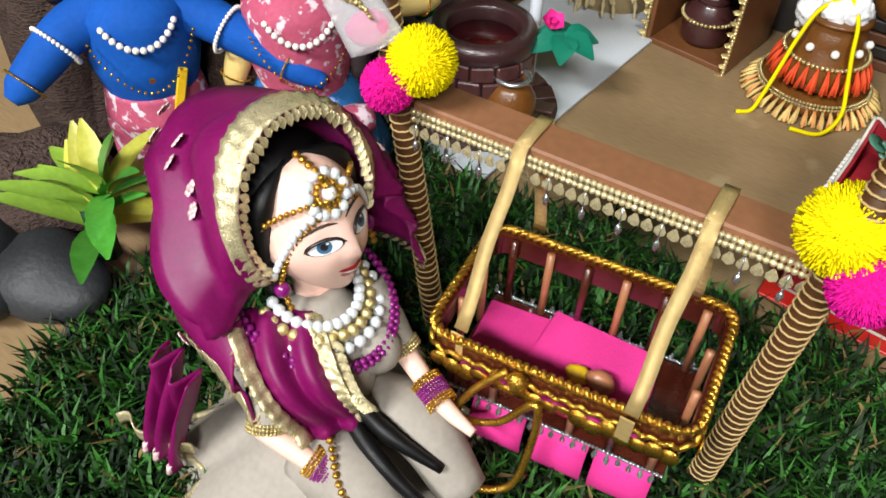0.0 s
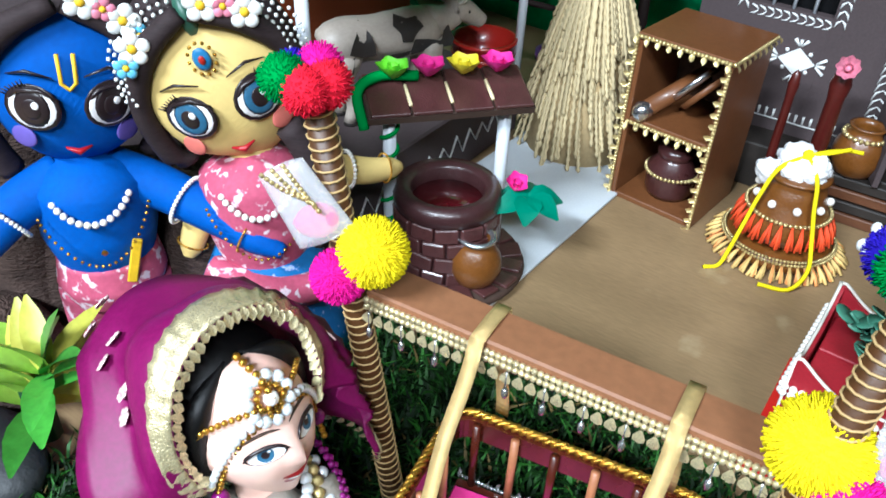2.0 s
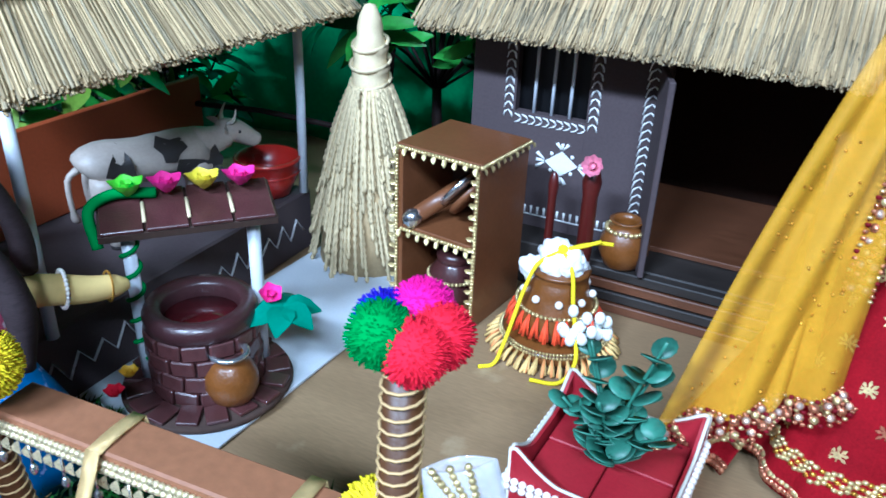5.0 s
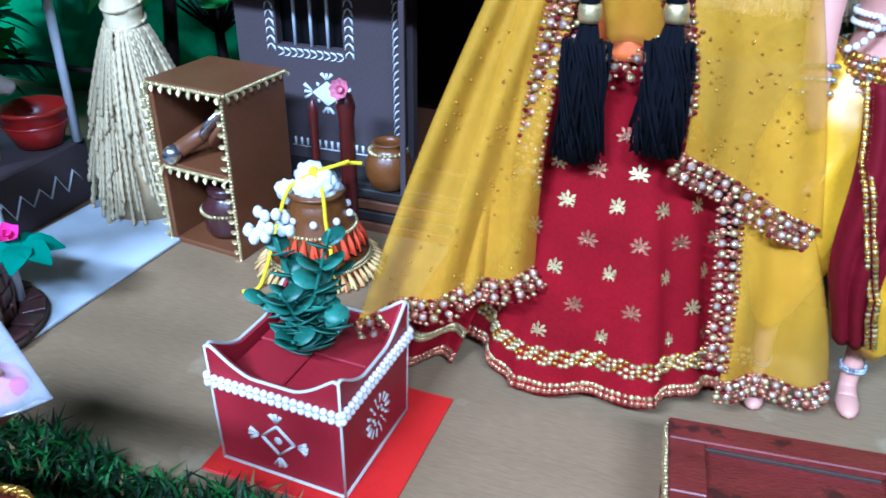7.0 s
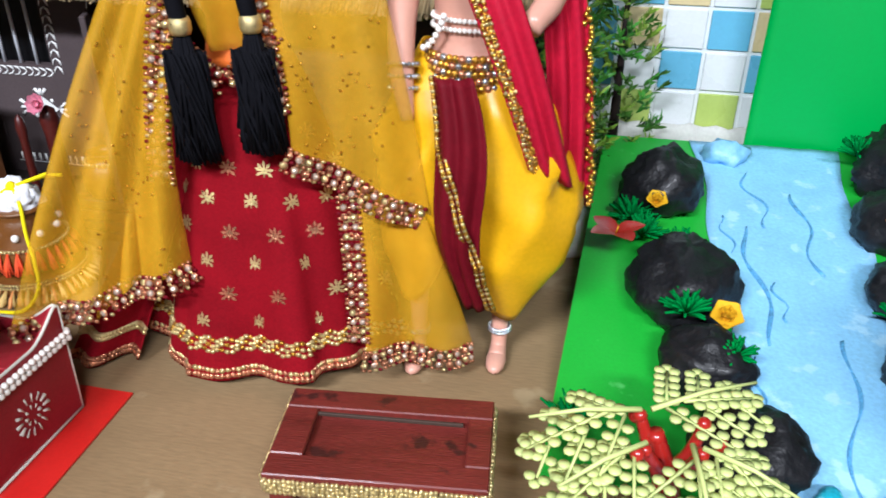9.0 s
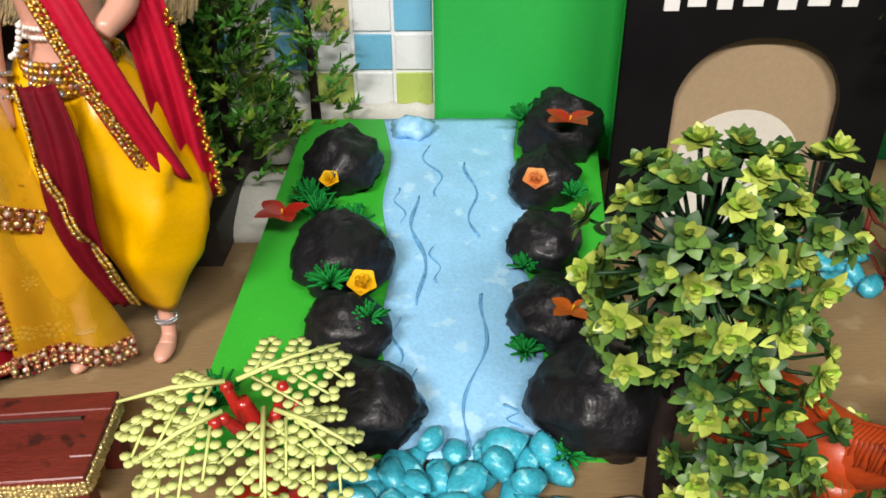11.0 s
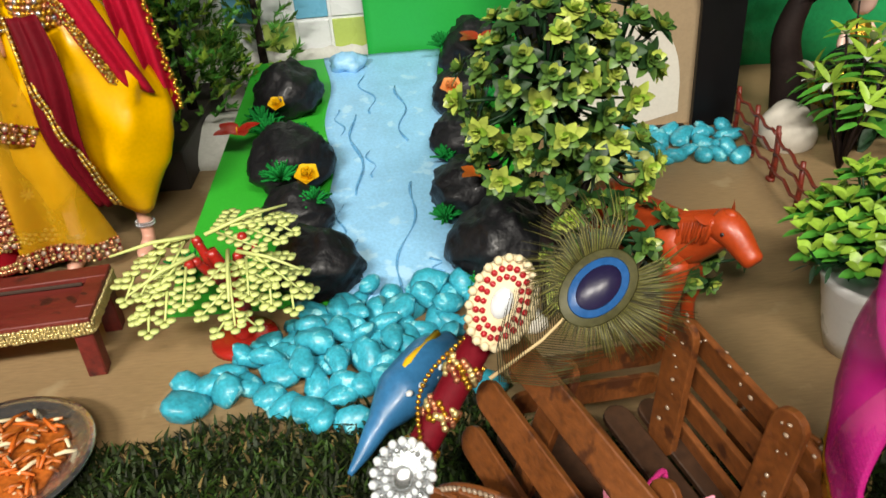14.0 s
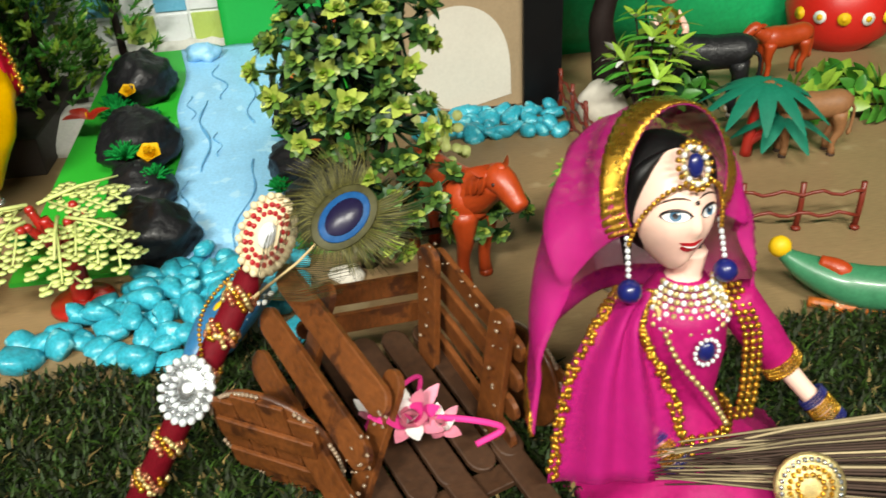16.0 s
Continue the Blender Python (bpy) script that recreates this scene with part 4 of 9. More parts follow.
# ---- hut ----
hut = thing("hut", pose(0, 0, 0), "dark brown mud hut with white painted patterns and thatched roof", "hut")
Build().box((0.05, 0.645, 0.017), (0.46, 0.17, 0.034), "step_dark", bev=0.001).ob("plinth", hut)
for k in range(4):
    Build().box((0.06, 0.5545 + 0.0005 * k, 0.004 + 0.0085 * k), (0.25, 0.008, 0.0072), "step_dark" if k % 2 else "step_wood", bev=0.0008).ob("step_board", hut)
WY = 0.588
wx0, wx1, wz0, wz1 = -0.131, -0.0775, 0.121, 0.176
for c, sz in ((((-0.165 + wx0) / 2, WY + 0.004, 0.117), (wx0 + 0.165, 0.008, 0.166)), (((wx1 - 0.024) / 2, WY + 0.004, 0.117), (-0.024 - wx1, 0.008, 0.166)),
              (((wx0 + wx1) / 2, WY + 0.004, (0.034 + wz0) / 2), (wx1 - wx0, 0.008, wz0 - 0.034)), (((wx0 + wx1) / 2, WY + 0.004, (wz1 + 0.2) / 2), (wx1 - wx0, 0.008, 0.2 - wz1)),
              ((0.16, WY + 0.004, 0.117), (0.16, 0.008, 0.166)), ((0.028, WY + 0.004, 0.186), (0.104, 0.008, 0.028)),
              ((-0.161, 0.66, 0.117), (0.008, 0.126, 0.166)), ((0.236, 0.66, 0.117), (0.008, 0.126, 0.166))):
    Build().box(c, sz, "mud_brown", bev=0.0001).ob("wall_panel", hut)
# back wall coloured darker to stand for the shade behind the doorway
Build().box((0.0375, 0.727, 0.117), (0.389, 0.006, 0.166), "inside_shade_brown", bev=0.0005).ob("back_wall", hut)
Build().box((0.0375, 0.655, 0.0365), (0.386, 0.125, 0.004), "step_wood", bev=0.0005).ob("inner_floor", hut, label="reddish wooden boards")
Build().box((-0.0225, 0.566, 0.102), (0.004, 0.040, 0.134), "mud_brown", rz=20, bev=0.0006).ob("door", hut, label="open dark brown door board")
win = new("window")
win.parent = hut
# black sheet added behind the window hole, standing in for the unlit interior
b = Build()
b.box(((wx0 + wx1) / 2, WY + 0.012, (wz0 + wz1) / 2), (wx1 - wx0 + 0.01, 0.002, wz1 - wz0 + 0.01), "black_board")
b.ob("hole_shade_panel", win)
for i in range(3):
    Build().tube([(wx0 + 0.0134 * (i + 1), WY + 0.003, wz0), (wx0 + 0.0134 * (i + 1) + 0.0003, WY + 0.003, wz1)], 0.0013, "white_pole", 8).ob("bar", win, label="white bar")


def chevrons(b, p, q, n, size, wall_y):
    """A row of small painted arrowheads from p to q (x, z)."""
    d = Vector((q[0] - p[0], 0, q[1] - p[1])) / n
    u = d.normalized()
    s = Vector((u.z, 0, -u.x))
    for k in range(n):
        c = Vector((p[0], wall_y, p[1])) + d * (k + 0.5)
        for sg in (-1, 1):
            b.tube([c + u * size * 0.55, c + s * (sg * size * 0.45) + u * size * 0.2 + Vector((0, 0, rnd(-.0004, .0004))), c + s * (sg * size * 0.62) - u * size * 0.45], [0.0004, 0.0010, 0.0005], "white_paint", 4, flat=0.6)


b = Build()
y = WY - 0.0003
chevrons(b, (wx0 - 0.005, wz0 - 0.006), (wx0 - 0.005, wz1 + 0.006), 11, 0.0056, y)
chevrons(b, (wx1 + 0.005, wz0 - 0.006), (wx1 + 0.005, wz1 + 0.006), 11, 0.0056, y)
chevrons(b, (wx0, wz0 - 0.005), (wx1, wz0 - 0.005), 10, 0.0052, y)
chevrons(b, (wx0, wz1 + 0.005), (wx1, wz1 + 0.005), 10, 0.0052, y)
chevrons(b, (-0.034, 0.040), (-0.034, 0.176), 23, 0.0085, y)
chevrons(b, (-0.018, 0.177), (0.078, 0.177), 18, 0.0062, y - 0.001)
for k in range(14):
    b.tube([(-0.122 + 0.0052 * k, y, 0.0445), (-0.122 + 0.0052 * k, y, 0.0505)], [0.0009, 0.0013], "white_paint", 5, flat=0.6)
b.tube([(-0.125, y, 0.0435), (-0.05, y, 0.0435)], 0.0006, "white_paint", 4)
c0 = Vector((-0.092, y, 0.088))
b.add([c0 + Vector(p) for p in ((-0.0125, 0, 0), (0, 0, -0.0095), (0.0125, 0, 0), (0, 0, 0.0095), (-0.0125, -0.0006, 0), (0, -0.0006, -0.0095), (0.0125, -0.0006, 0), (0, -0.0006, 0.0095))], [(4, 5, 6, 7), (0, 1, 5, 4), (1, 2, 6, 5), (2, 3, 7, 6), (3, 0, 4, 7)], "white_paint", False)
for a in (0, 90, 180, 270):
    d = Vector((math.cos(radians(a)), 0, math.sin(radians(a)) * 0.8))
    s = Vector((-d.z, 0, d.x))
    for k in (-1, 0, 1):
        b.tube([c0 + d * 0.013 + s * 0.001 * k, c0 + d * 0.019 + s * 0.0055 * k], [0.0008, 0.0016], "white_paint", 5, flat=0.6)
for a in (45, 135, 225, 315):
    b.ball(c0 + Vector((0.011 * math.cos(radians(a)), 0, 0.009 * math.sin(radians(a)))), (0.0016, 0.0006, 0.0016), "white_paint", 6, 5)
b.ob("painted_pattern", hut, label="white painted folk pattern")
b = Build()
b.sheet(lambda u, v: (-0.185 + 0.47 * u, 0.553 + 0.13 * v, 0.187 + 0.095 * v), 4, 4, "straw_grey", 0.003)
b.sheet(lambda u, v: (-0.185 + 0.47 * u, 0.82 - 0.145 * v, 0.170 + 0.105 * v), 4, 4, "straw_grey", 0.003)
thatch(b, (-0.19, 0.684, 0.286), (0.48, 0, 0), (0, -0.133, -0.099), 5200, "straw", 0.007, 0.0006, 0.012)
thatch(b, (-0.188, 0.568, 0.200), (0.475, 0, 0), (0, -0.022, -0.017), 900, "straw_grey", 0.005, 0.0006, 0.005)
b.ob("thatched_roof", hut)

# ================= front: cradle, dolls, plush dolls =================
CR = pose(-0.066, 0.190, 0.0, 0, 0, 4)
cradle = thing("cradle_swing", CR, "brown toy cradle with gold trim hanging from a striped frame", "cradle")
CI = CR.inverted()
for foot, head in (((-0.1325, 0.190, 0), (-0.1535, 0.178, 0.200)), ((-0.0035, 0.190, 0), (0.0070, 0.185, 0.200))):
    foot, head = CI @ Vector(foot), CI @ Vector(head)
    b = Build()
    b.tube([foot, foot.lerp(head, 0.5), head], [0.0047, 0.0045, 0.0044], "wrap_brown", 12)
    po = b.ob("post", cradle, label="brown post wound with cream cord")
    b = Build()
    n = 620
    b.tube([foot.lerp(head, (k + 4) / (n + 8)) + Vector((0.0049 * math.cos(k * 0.55), 0.0049 * math.sin(k * 0.55), 0)) for k in range(n)], 0.0004, "cord_cream", 4)
    b.ob("cord", po, label="cream cord wound in stripes")
Build().box((0, 0.006, 0.1265), (0.150, 0.0165, 0.005), "beam_orange", bev=0.0008).ob("beam", cradle, label="orange-brown cardboard beam")
b = Build()
for z in (0.1255, 0.1225):
    beads(b, [(-0.074, -0.0030, z), (0.074, -0.0030, z)], 0.0013, "lace_foil", 0.0021)
for k in range(34):
    x = -0.073 + 0.00442 * k
    z0 = 0.1205
    b.leaf((x, -0.0030, z0), (0, -0.15, -1), (0, -1, 0), 0.0052, 0.0042, "lace_foil", 0.1, 3, 0.6)
    if k % 3 == 0:
        b.tube([(x, -0.003, z0), (x, -0.0032, z0 - 0.0085)], 0.0005, "silver", 4)
        b.ball((x, -0.0032, z0 - 0.0095), (0.0013, 0.0013, 0.0024), "silver", 6, 5)
b.ob("lace_trim", cradle, label="silver and gold beaded lace")

# basket: rim 0.098 x 0.058, pegs, tray
BK = pose(0.004, -0.007, 0, 0, 0, 5)
bx, by, zr, zt = 0.049, 0.030, 0.066, 0.030


def round_rect(hx, hy, r, z, n=5):
    out = []
    for cx, cy, a0 in ((hx - r, hy - r, 0), (-hx + r, hy - r, 90), (-hx + r, -hy + r, 180), (hx - r, -hy + r, 270)):
        out += [(cx + r * math.cos(radians(a0 + 90 * k / n)), cy + r * math.sin(radians(a0 + 90 * k / n)), z) for k in range(n + 1)]
    return out + [out[0]]


def band(b, hx, hy, r, z0, z1, th, material):
    o, i = round_rect(hx, hy, r, 0), round_rect(hx - th, hy - th, max(0.001, r - th), 0)
    n = len(o)
    V = [(x, y, z) for ring, z in ((o, z0), (o, z1), (i, z1), (i, z0)) for x, y, _ in ring]
    F = [(a * n + k, a * n + k + 1, (a + 1) % 4 * n + k + 1, (a + 1) % 4 * n + k) for a in range(4) for k in range(n - 1)]
    b.add(V, F, material, False)


basket = new("basket")
basket.parent = cradle
basket.matrix_basis = BK
b = Build()
band(b, bx, by, 0.008, zr - 0.010, zr, 0.0022, "cradle_brown")
b.ob("rim", basket, label="glossy dark brown rim band")
b = Build()
b.box((0, 0, zt), (2 * bx - 0.008, 2 * by - 0.008, 0.003), "cradle_brown", bev=0.001)
b.box((0, 0, zt - 0.006), (2 * bx - 0.014, 2 * by - 0.014, 0.008), "cradle_brown", bev=0.002)
b.ob("tray", basket)
b = Build()
ring = round_rect(bx + 0.0005, by + 0.0005, 0.0085, zr + 0.0012)
for ph in (0, 3.14):
    P = along(ring, 0.0009)
    b.tube([(p.x + 0.0010 * math.cos(k * 0.9 + ph), p.y + 0.0010 * math.cos(k * 0.9 + ph), p.z + 0.0010 * math.sin(k * 0.9 + ph)) for k, p in enumerate(P)], 0.0011, "gold", 5)
ring = round_rect(bx + 0.0012, by + 0.0012, 0.0085, zr - 0.0075)
P = along(ring, 0.0009)
b.tube([(p.x, p.y, p.z + 0.0008 * math.sin(k * 0.9)) for k, p in enumerate(P)], 0.0012, "gold", 5)
b.ob("cord", basket, label="twisted gold cord")
for k in range(17):
    x = -bx + 0.006 + k * 0.0054
    Build().lathe([(0, 0), (0.0036, 0), (0.0036, 0.0005), (0, 0.0006)], "gold", seg=12, M=Matrix.Translation((x, -by - 0.0026 - 0.0005 * (k % 2), zr - 0.0105 - 0.001 * (k % 3))) @ Matrix.Rotation(radians(90 + rnd(-12, 12)), 4, "X")).ob("coin", basket, label="gold coin sequin")
for k in range(8):
    y = -by + 0.006 + k * 0.0064
    Build().lathe([(0, 0), (0.0036, 0), (0.0036, 0.0005), (0, 0.0006)], "gold", seg=12, M=Matrix.Translation((bx + 0.0026, y, zr - 0.0105)) @ Matrix.Rotation(radians(90 + rnd(-12, 12)), 4, "Y")).ob("coin", basket, label="gold coin sequin")
for sy in (-1, 1):
    for k in range(6):
        x = -bx + 0.010 + k * 0.0157
        Build().tube([(x, sy * (by - 0.005), zt), (x, sy * (by - 0.004), zr - 0.004 + (0.004 if sy > 0 else 0))], 0.0017, "peg_wood" if k % 2 else "cradle_brown", 8).ob("peg", basket)
for sx in (-1, 1):
    for k in range(2):
        Build().tube([(sx * (bx - 0.004), -0.010 + 0.02 * k, zt), (sx * (bx - 0.004), -0.010 + 0.02 * k, zr - 0.002)], 0.0017, "peg_wood", 8).ob("peg", basket)
b = Build()
lace(b, [(-bx + 0.004, by - 0.0035, zt + 0.002), (bx - 0.004, by - 0.0035, zt + 0.002)], (0, 0, 1), 0.0009, 0.004, "silver", (0, 0, 1))
lace(b, [(-bx + 0.004, -by + 0.0035, zt + 0.002), (bx - 0.004, -by + 0.0035, zt + 0.002)], (0, -1, 0), 0.0009, 0.004, "silver", (0, -0.5, -1))
b.ob("lace_trim", basket, label="silver lace")
Build().box((-0.006, 0.002, zt + 0.0030), (0.074, 0.040, 0.0022), "pink_felt", rz=3, bev=0.0008).ob("mattress", basket, label="bright pink felt mattress")
Build().box((0.004, 0.004, zt + 0.0052), (0.044, 0.040, 0.0020), "pink_felt", rz=-4, bev=0.0008).ob("blanket", basket, label="bright pink felt blanket")
for k in range(3):
    x = -0.030 + 0.025 * k
    Build().sheet(lambda u, v, x=x: (x + 0.022 * u, -by + 0.004 - 0.004 * math.sin(3 * v), zt + 0.001 - 0.024 * v), 3, 6, "pink_felt", 0.0012).ob("skirt_flap", basket, label="hanging pink felt flap")
b = Build()
b.ball((0.012, -0.004, zt + 0.0105), (0.0062, 0.0042, 0.005), "peg_wood", 12, 8, rough=0.2, freq=200)
b.ball((0.003, -0.003, zt + 0.0085), (0.0055, 0.004, 0.003), "rose_yellow", 10, 7, rough=0.3, freq=200)
tagged(b.ob("wrapped_bundle", m=CR @ BK), "tiny beige and yellow bundle lying in the cradle", "bundle")
for x in (-0.031, 0.034):
    b = Build()
    wd = 0.0026
    for sy, y0 in ((-1, -0.0030), (1, 0.015)):
        yb = -0.0 + sy * by - 0.007
        b.sheet(lambda u, v, sy=sy, y0=y0, yb=yb: (x + (u - 0.5) * 2 * wd + 0.0005 * math.sin(9 * v), y0 - 0.0006 * sy * -1 + (yb - y0) * v, 0.1296 + (zr + 0.003 - 0.1296) * v + 0.0 * u), 2, 8, "gold_ribbon", 0.0005)
    b.sheet(lambda u, v: (x + (u - 0.5) * 2 * wd, -0.0036 + 0.0192 * v, 0.1296 + 0.0008 * math.sin(3.14 * v)), 2, 4, "gold_ribbon", 0.0005)
    b.box((x, -by - 0.0098, zr - 0.003), (2 * wd, 0.0008, 0.012), "gold_ribbon")
    b.ob("ribbon", cradle, label="gold ribbon loop")
b = Build()
b.tube(smooth_line([(-0.010, -0.040, 0.063), (-0.020, -0.046, 0.050), (-0.024, -0.050, 0.036), (-0.008, -0.048, 0.042), (0.004, -0.044, 0.058), (0.006, -0.048, 0.036), (0.002, -0.056, 0.016), (-0.02, -0.062, 0.010), (-0.045, -0.060, 0.012)], 8), 0.0016, "gold", 6)
b.ball((-0.005, -0.0415, 0.062), 0.004, "gold", 8, 6, rough=0.3, freq=300)
b.ob("pull_cord", cradle, label="gold braided pull cord")


def pompom(b, c, r, material, n=2200):
    """A ball of cut yarn ends."""
    c = Vector(c)
    for k in range(n):
        z = 1 - 2 * (k + 0.5) / n
        a = k * 2.39996
        d = Vector((math.sqrt(1 - z * z) * math.cos(a), math.sqrt(1 - z * z) * math.sin(a), z))
        d = (d + Vector((rnd(-.15, .15), rnd(-.15, .15), rnd(-.15, .15)))).normalized()
        b.tube([c + d * r * 0.55, c + d * r * rnd(0.92, 1.07)], [r * 0.024, r * 0.028], material, 3)
    b.ball(c, r * 0.88, material, 14, 10)


def pom(m_world, r, material, label):
    b = Build()
    pompom(b, (0, 0, 0), r, material)
    tagged(b.ob("pompom", m=pose(*m_world)), label, "pompom", "pompoms on the cradle frame")


pom((-0.1350, 0.1805, 0.1485), 0.0115, "yellow_yarn", "fluffy bright yellow yarn pompom on the cradle frame")
pom((-0.1430, 0.1725, 0.1400), 0.0092, "pink_yarn", "fluffy magenta yarn pompom on the cradle frame")
pom((0.0015, 0.1865, 0.1470), 0.0130, "yellow_yarn", "fluffy bright yellow yarn pompom on the cradle frame")
pom((0.0125, 0.1805, 0.1370), 0.0102, "pink_yarn", "fluffy magenta yarn pompom on the cradle frame")
for x, y, z in ((-0.1545, 0.1760, 0.2030), (0.0060, 0.1880, 0.2030)):
    b = Build()
    cs = ["red_yarn", "pink_yarn", "blue_yarn", "green_yarn", "red_yarn"]
    for k in range(5):
        a = k * 1.2566 + 0.4
        pompom(b, (0.0065 * math.cos(a), 0.0065 * math.sin(a), 0.002 * (k % 2)), 0.0072, cs[k], 900)
    tagged(b.ob("pompom", m=pose(x, y, z)), "multicoloured yarn pompom on top of the cradle post", "pompom", "pompoms on the cradle frame")


def pouch(m, label):
    """A small clear sachet with beads and pink filling hanging by a bead string."""
    t = thing("plastic_pouch", m, label, "pouch", "pouches on the cradle frame")
    b = Build()
    b.sheet(lambda u, v: (-0.011 * (1 - 0.25 * v) + 0.022 * u * (1 - 0.25 * v), 0.0025 * math.sin(3.14 * u), -0.032 * (1 - v)), 8, 8, "plastic_clear", 0.0004)
    b.sheet(lambda u, v: (-0.011 * (1 - 0.25 * v) + 0.022 * u * (1 - 0.25 * v), -0.0025 * math.sin(3.14 * u), -0.032 * (1 - v)), 8, 8, "plastic_clear", 0.0004)
    b.ob("sachet", t, label="clear plastic sachet")
    b = Build()
    b.ball((0.001, 0, -0.024), (0.0085, 0.0018, 0.007), "pink_bright", 12, 8, rough=0.25, freq=200)
    b.ob("filling", t, label="bright pink filling")
    b = Build()
    for k in range(3):
        beads(b, arc((-0.006 + 0.004 * k, -0.0022, 0.001), (0.004, -0.003, -0.013 - 0.003 * k), 0.003), 0.0010, "gold_pale")
    b.ob("bead_string", t, label="string of pale beads")


pouch(pose(-0.158, 0.166, 0.178, 0, -26, 38) @ Matrix.Scale(0.9, 4), "clear plastic pouch with pink filling and beads hanging from the post")
pouch(pose(0.018, 0.190, 0.172, 0, -10, 30), "clear plastic pouch with pink filling and beads hanging from the post")


# ---- dolls: one plain mesh each ----
def face_y(x, z):
    """Depth of a doll's face at x, z; the face looks along -y."""
    zn = z / 0.0252
    low = max(0.0, -zn - 0.05)
    xn = x / (0.0170 * (1 - 0.52 * low ** 1.25))
    return -0.0200 * math.sqrt(max(0.02, 1 - xn * xn - zn * zn)) * (1 - 0.28 * low) + face_relief(xn, zn)


def face_relief(x, z):
    """Nose, eye hollows, lips, cheeks and chin."""
    y = -0.0036 * math.exp(-(x * x) / 0.014 - (z + 0.22) ** 2 / 0.014) - 0.0016 * math.exp(-(x * x) / 0.010 - (z + 0.03) ** 2 / 0.05)
    y -= 0.0013 * math.exp(-(x * x) / 0.045 - (z + 0.50) ** 2 / 0.006) + 0.0013 * math.exp(-(x * x) / 0.05 - (z + 0.82) ** 2 / 0.02)
    for sx in (-1, 1):
        y += 0.0015 * math.exp(-((x - sx * 0.40) ** 2) / 0.035 - (z - 0.04) ** 2 / 0.012) - 0.0009 * math.exp(-((x - sx * 0.50) ** 2) / 0.04 - (z + 0.30) ** 2 / 0.03)
    return y


def doll_head(b, M, skin, s=1.0):
    """A doll's head facing -y, with painted eyes and mouth; M places it."""
    V, F = [], []
    seg, rings = 44, 34
    for k in range(rings + 1):
        t = math.pi * k / rings
        for i in range(seg):
            a = 2 * math.pi * i / seg
            x, y, z = math.sin(t) * math.cos(a), math.sin(t) * math.sin(a), -math.cos(t)
            low = max(0.0, -z - 0.05)
            y2 = 0.0200 * y * (1 - 0.28 * low) + (face_relief(x, z) if y < 0 else 0)
            V.append((0.0170 * x * (1 - 0.52 * low ** 1.25) * s, y2 * s, 0.0252 * z * s))
    for k in range(rings):
        for i in range(seg):
            j = (i + 1) % seg
            F.append((k * seg + i, k * seg + j, (k + 1) * seg + j, (k + 1) * seg + i))
    b.add(V, F, skin, True, M)

    def paint(cx, cz, rx, rz, material, lift, slant=0.0, peak=1.0, smile=0.0, n=18):
        """An almond of paint on the face."""
        P = []
        for i in range(n):
            a = 6.2832 * i / n
            x, z = rx * math.cos(a), rz * math.copysign(abs(math.sin(a)) ** peak, math.sin(a))
            P.append((cx + x, cz + z + slant * x + smile * x * x))
        V = [Vector((x, face_y(x, z) - lift, z)) * s for x, z in [(cx, cz)] + P]
        b.add(V, [(0, 1 + i, 1 + (i + 1) % n) for i in range(n)], material, True, M)

    for sx in (-1, 1):
        ex, ez, sl = sx * 0.0068, 0.0006, sx * 0.07
        paint(ex, ez + 0.0003, 0.0050, 0.0026, "eye_dark", 0.00022, sl)
        paint(ex, ez - 0.0001, 0.0043, 0.0020, "eye_white", 0.00036, sl)
        paint(ex + 0.0002 * sx, ez + 0.0002, 0.0020, 0.0020, "eye_blue", 0.00050)
        paint(ex + 0.0002 * sx, ez + 0.0002, 0.0010, 0.0011, "eye_dark", 0.00062)
        paint(ex + 0.0008, ez + 0.0009, 0.0004, 0.0004, "eye_white", 0.00074)
        brow = [(ex + q * 0.0052, ez + 0.0050 + 0.0016 * (1 - q * q) - 0.0004 * sx * q) for q in (-1, -0.5, 0, 0.5, 1)]
        b.tube([M @ (Vector((x, face_y(x, z) - 0.0001, z)) * s) for x, z in brow], [0.00015 * s, 0.0004 * s, 0.00045 * s, 0.0004 * s, 0.00015 * s], "card_edge", 5)
        lid = [(ex + q * 0.0052, ez + 0.0023 * (1 - q * q) ** 0.6 + sl * q * 0.005) for q in (-1, -0.6, -0.2, 0.2, 0.6, 1)]
        b.tube([M @ (Vector((x, face_y(x, z) - 0.0004, z)) * s) for x, z in lid], [0.0002 * s, 0.0005 * s, 0.0006 * s, 0.0006 * s, 0.0005 * s, 0.0002 * s], "eye_dark", 5)
    paint(0, -0.0117, 0.0050, 0.0010, "lip_red", 0.00030, 0.0, 1.2, 62.0)
    paint(0, -0.0135, 0.0043, 0.0013, "lip_red", 0.00032, 0.0, 0.9, 62.0)
    paint(0, -0.0125, 0.0036, 0.0004, "petal_white", 0.00048, 0.0, 1.0, 62.0)


def hair_cap(b, M, s=1.0):
    """Dark hair over the back and top of a head facing -y, parted in the middle."""
    b.ball((0, 0, 0), (0.0205 * s, 0.0212 * s, 0.0255 * s), "black_hair", 26, 18, M=M @ Matrix.Translation((0, 0.0062 * s, 0.0052 * s)))
    for sx in (-1, 1):
        limb(b, [M @ Vector(q) for q in ((sx * 0.002 * s, -0.0065 * s, 0.0245 * s), (sx * 0.0140 * s, -0.0065 * s, 0.0165 * s), (sx * 0.0178 * s, 0.0005 * s, -0.002 * s), (sx * 0.0165 * s, 0.006 * s, -0.022 * s))], [0.0008 * s, 0.0036 * s, 0.0036 * s, 0.0015 * s], "black_hair", 8)


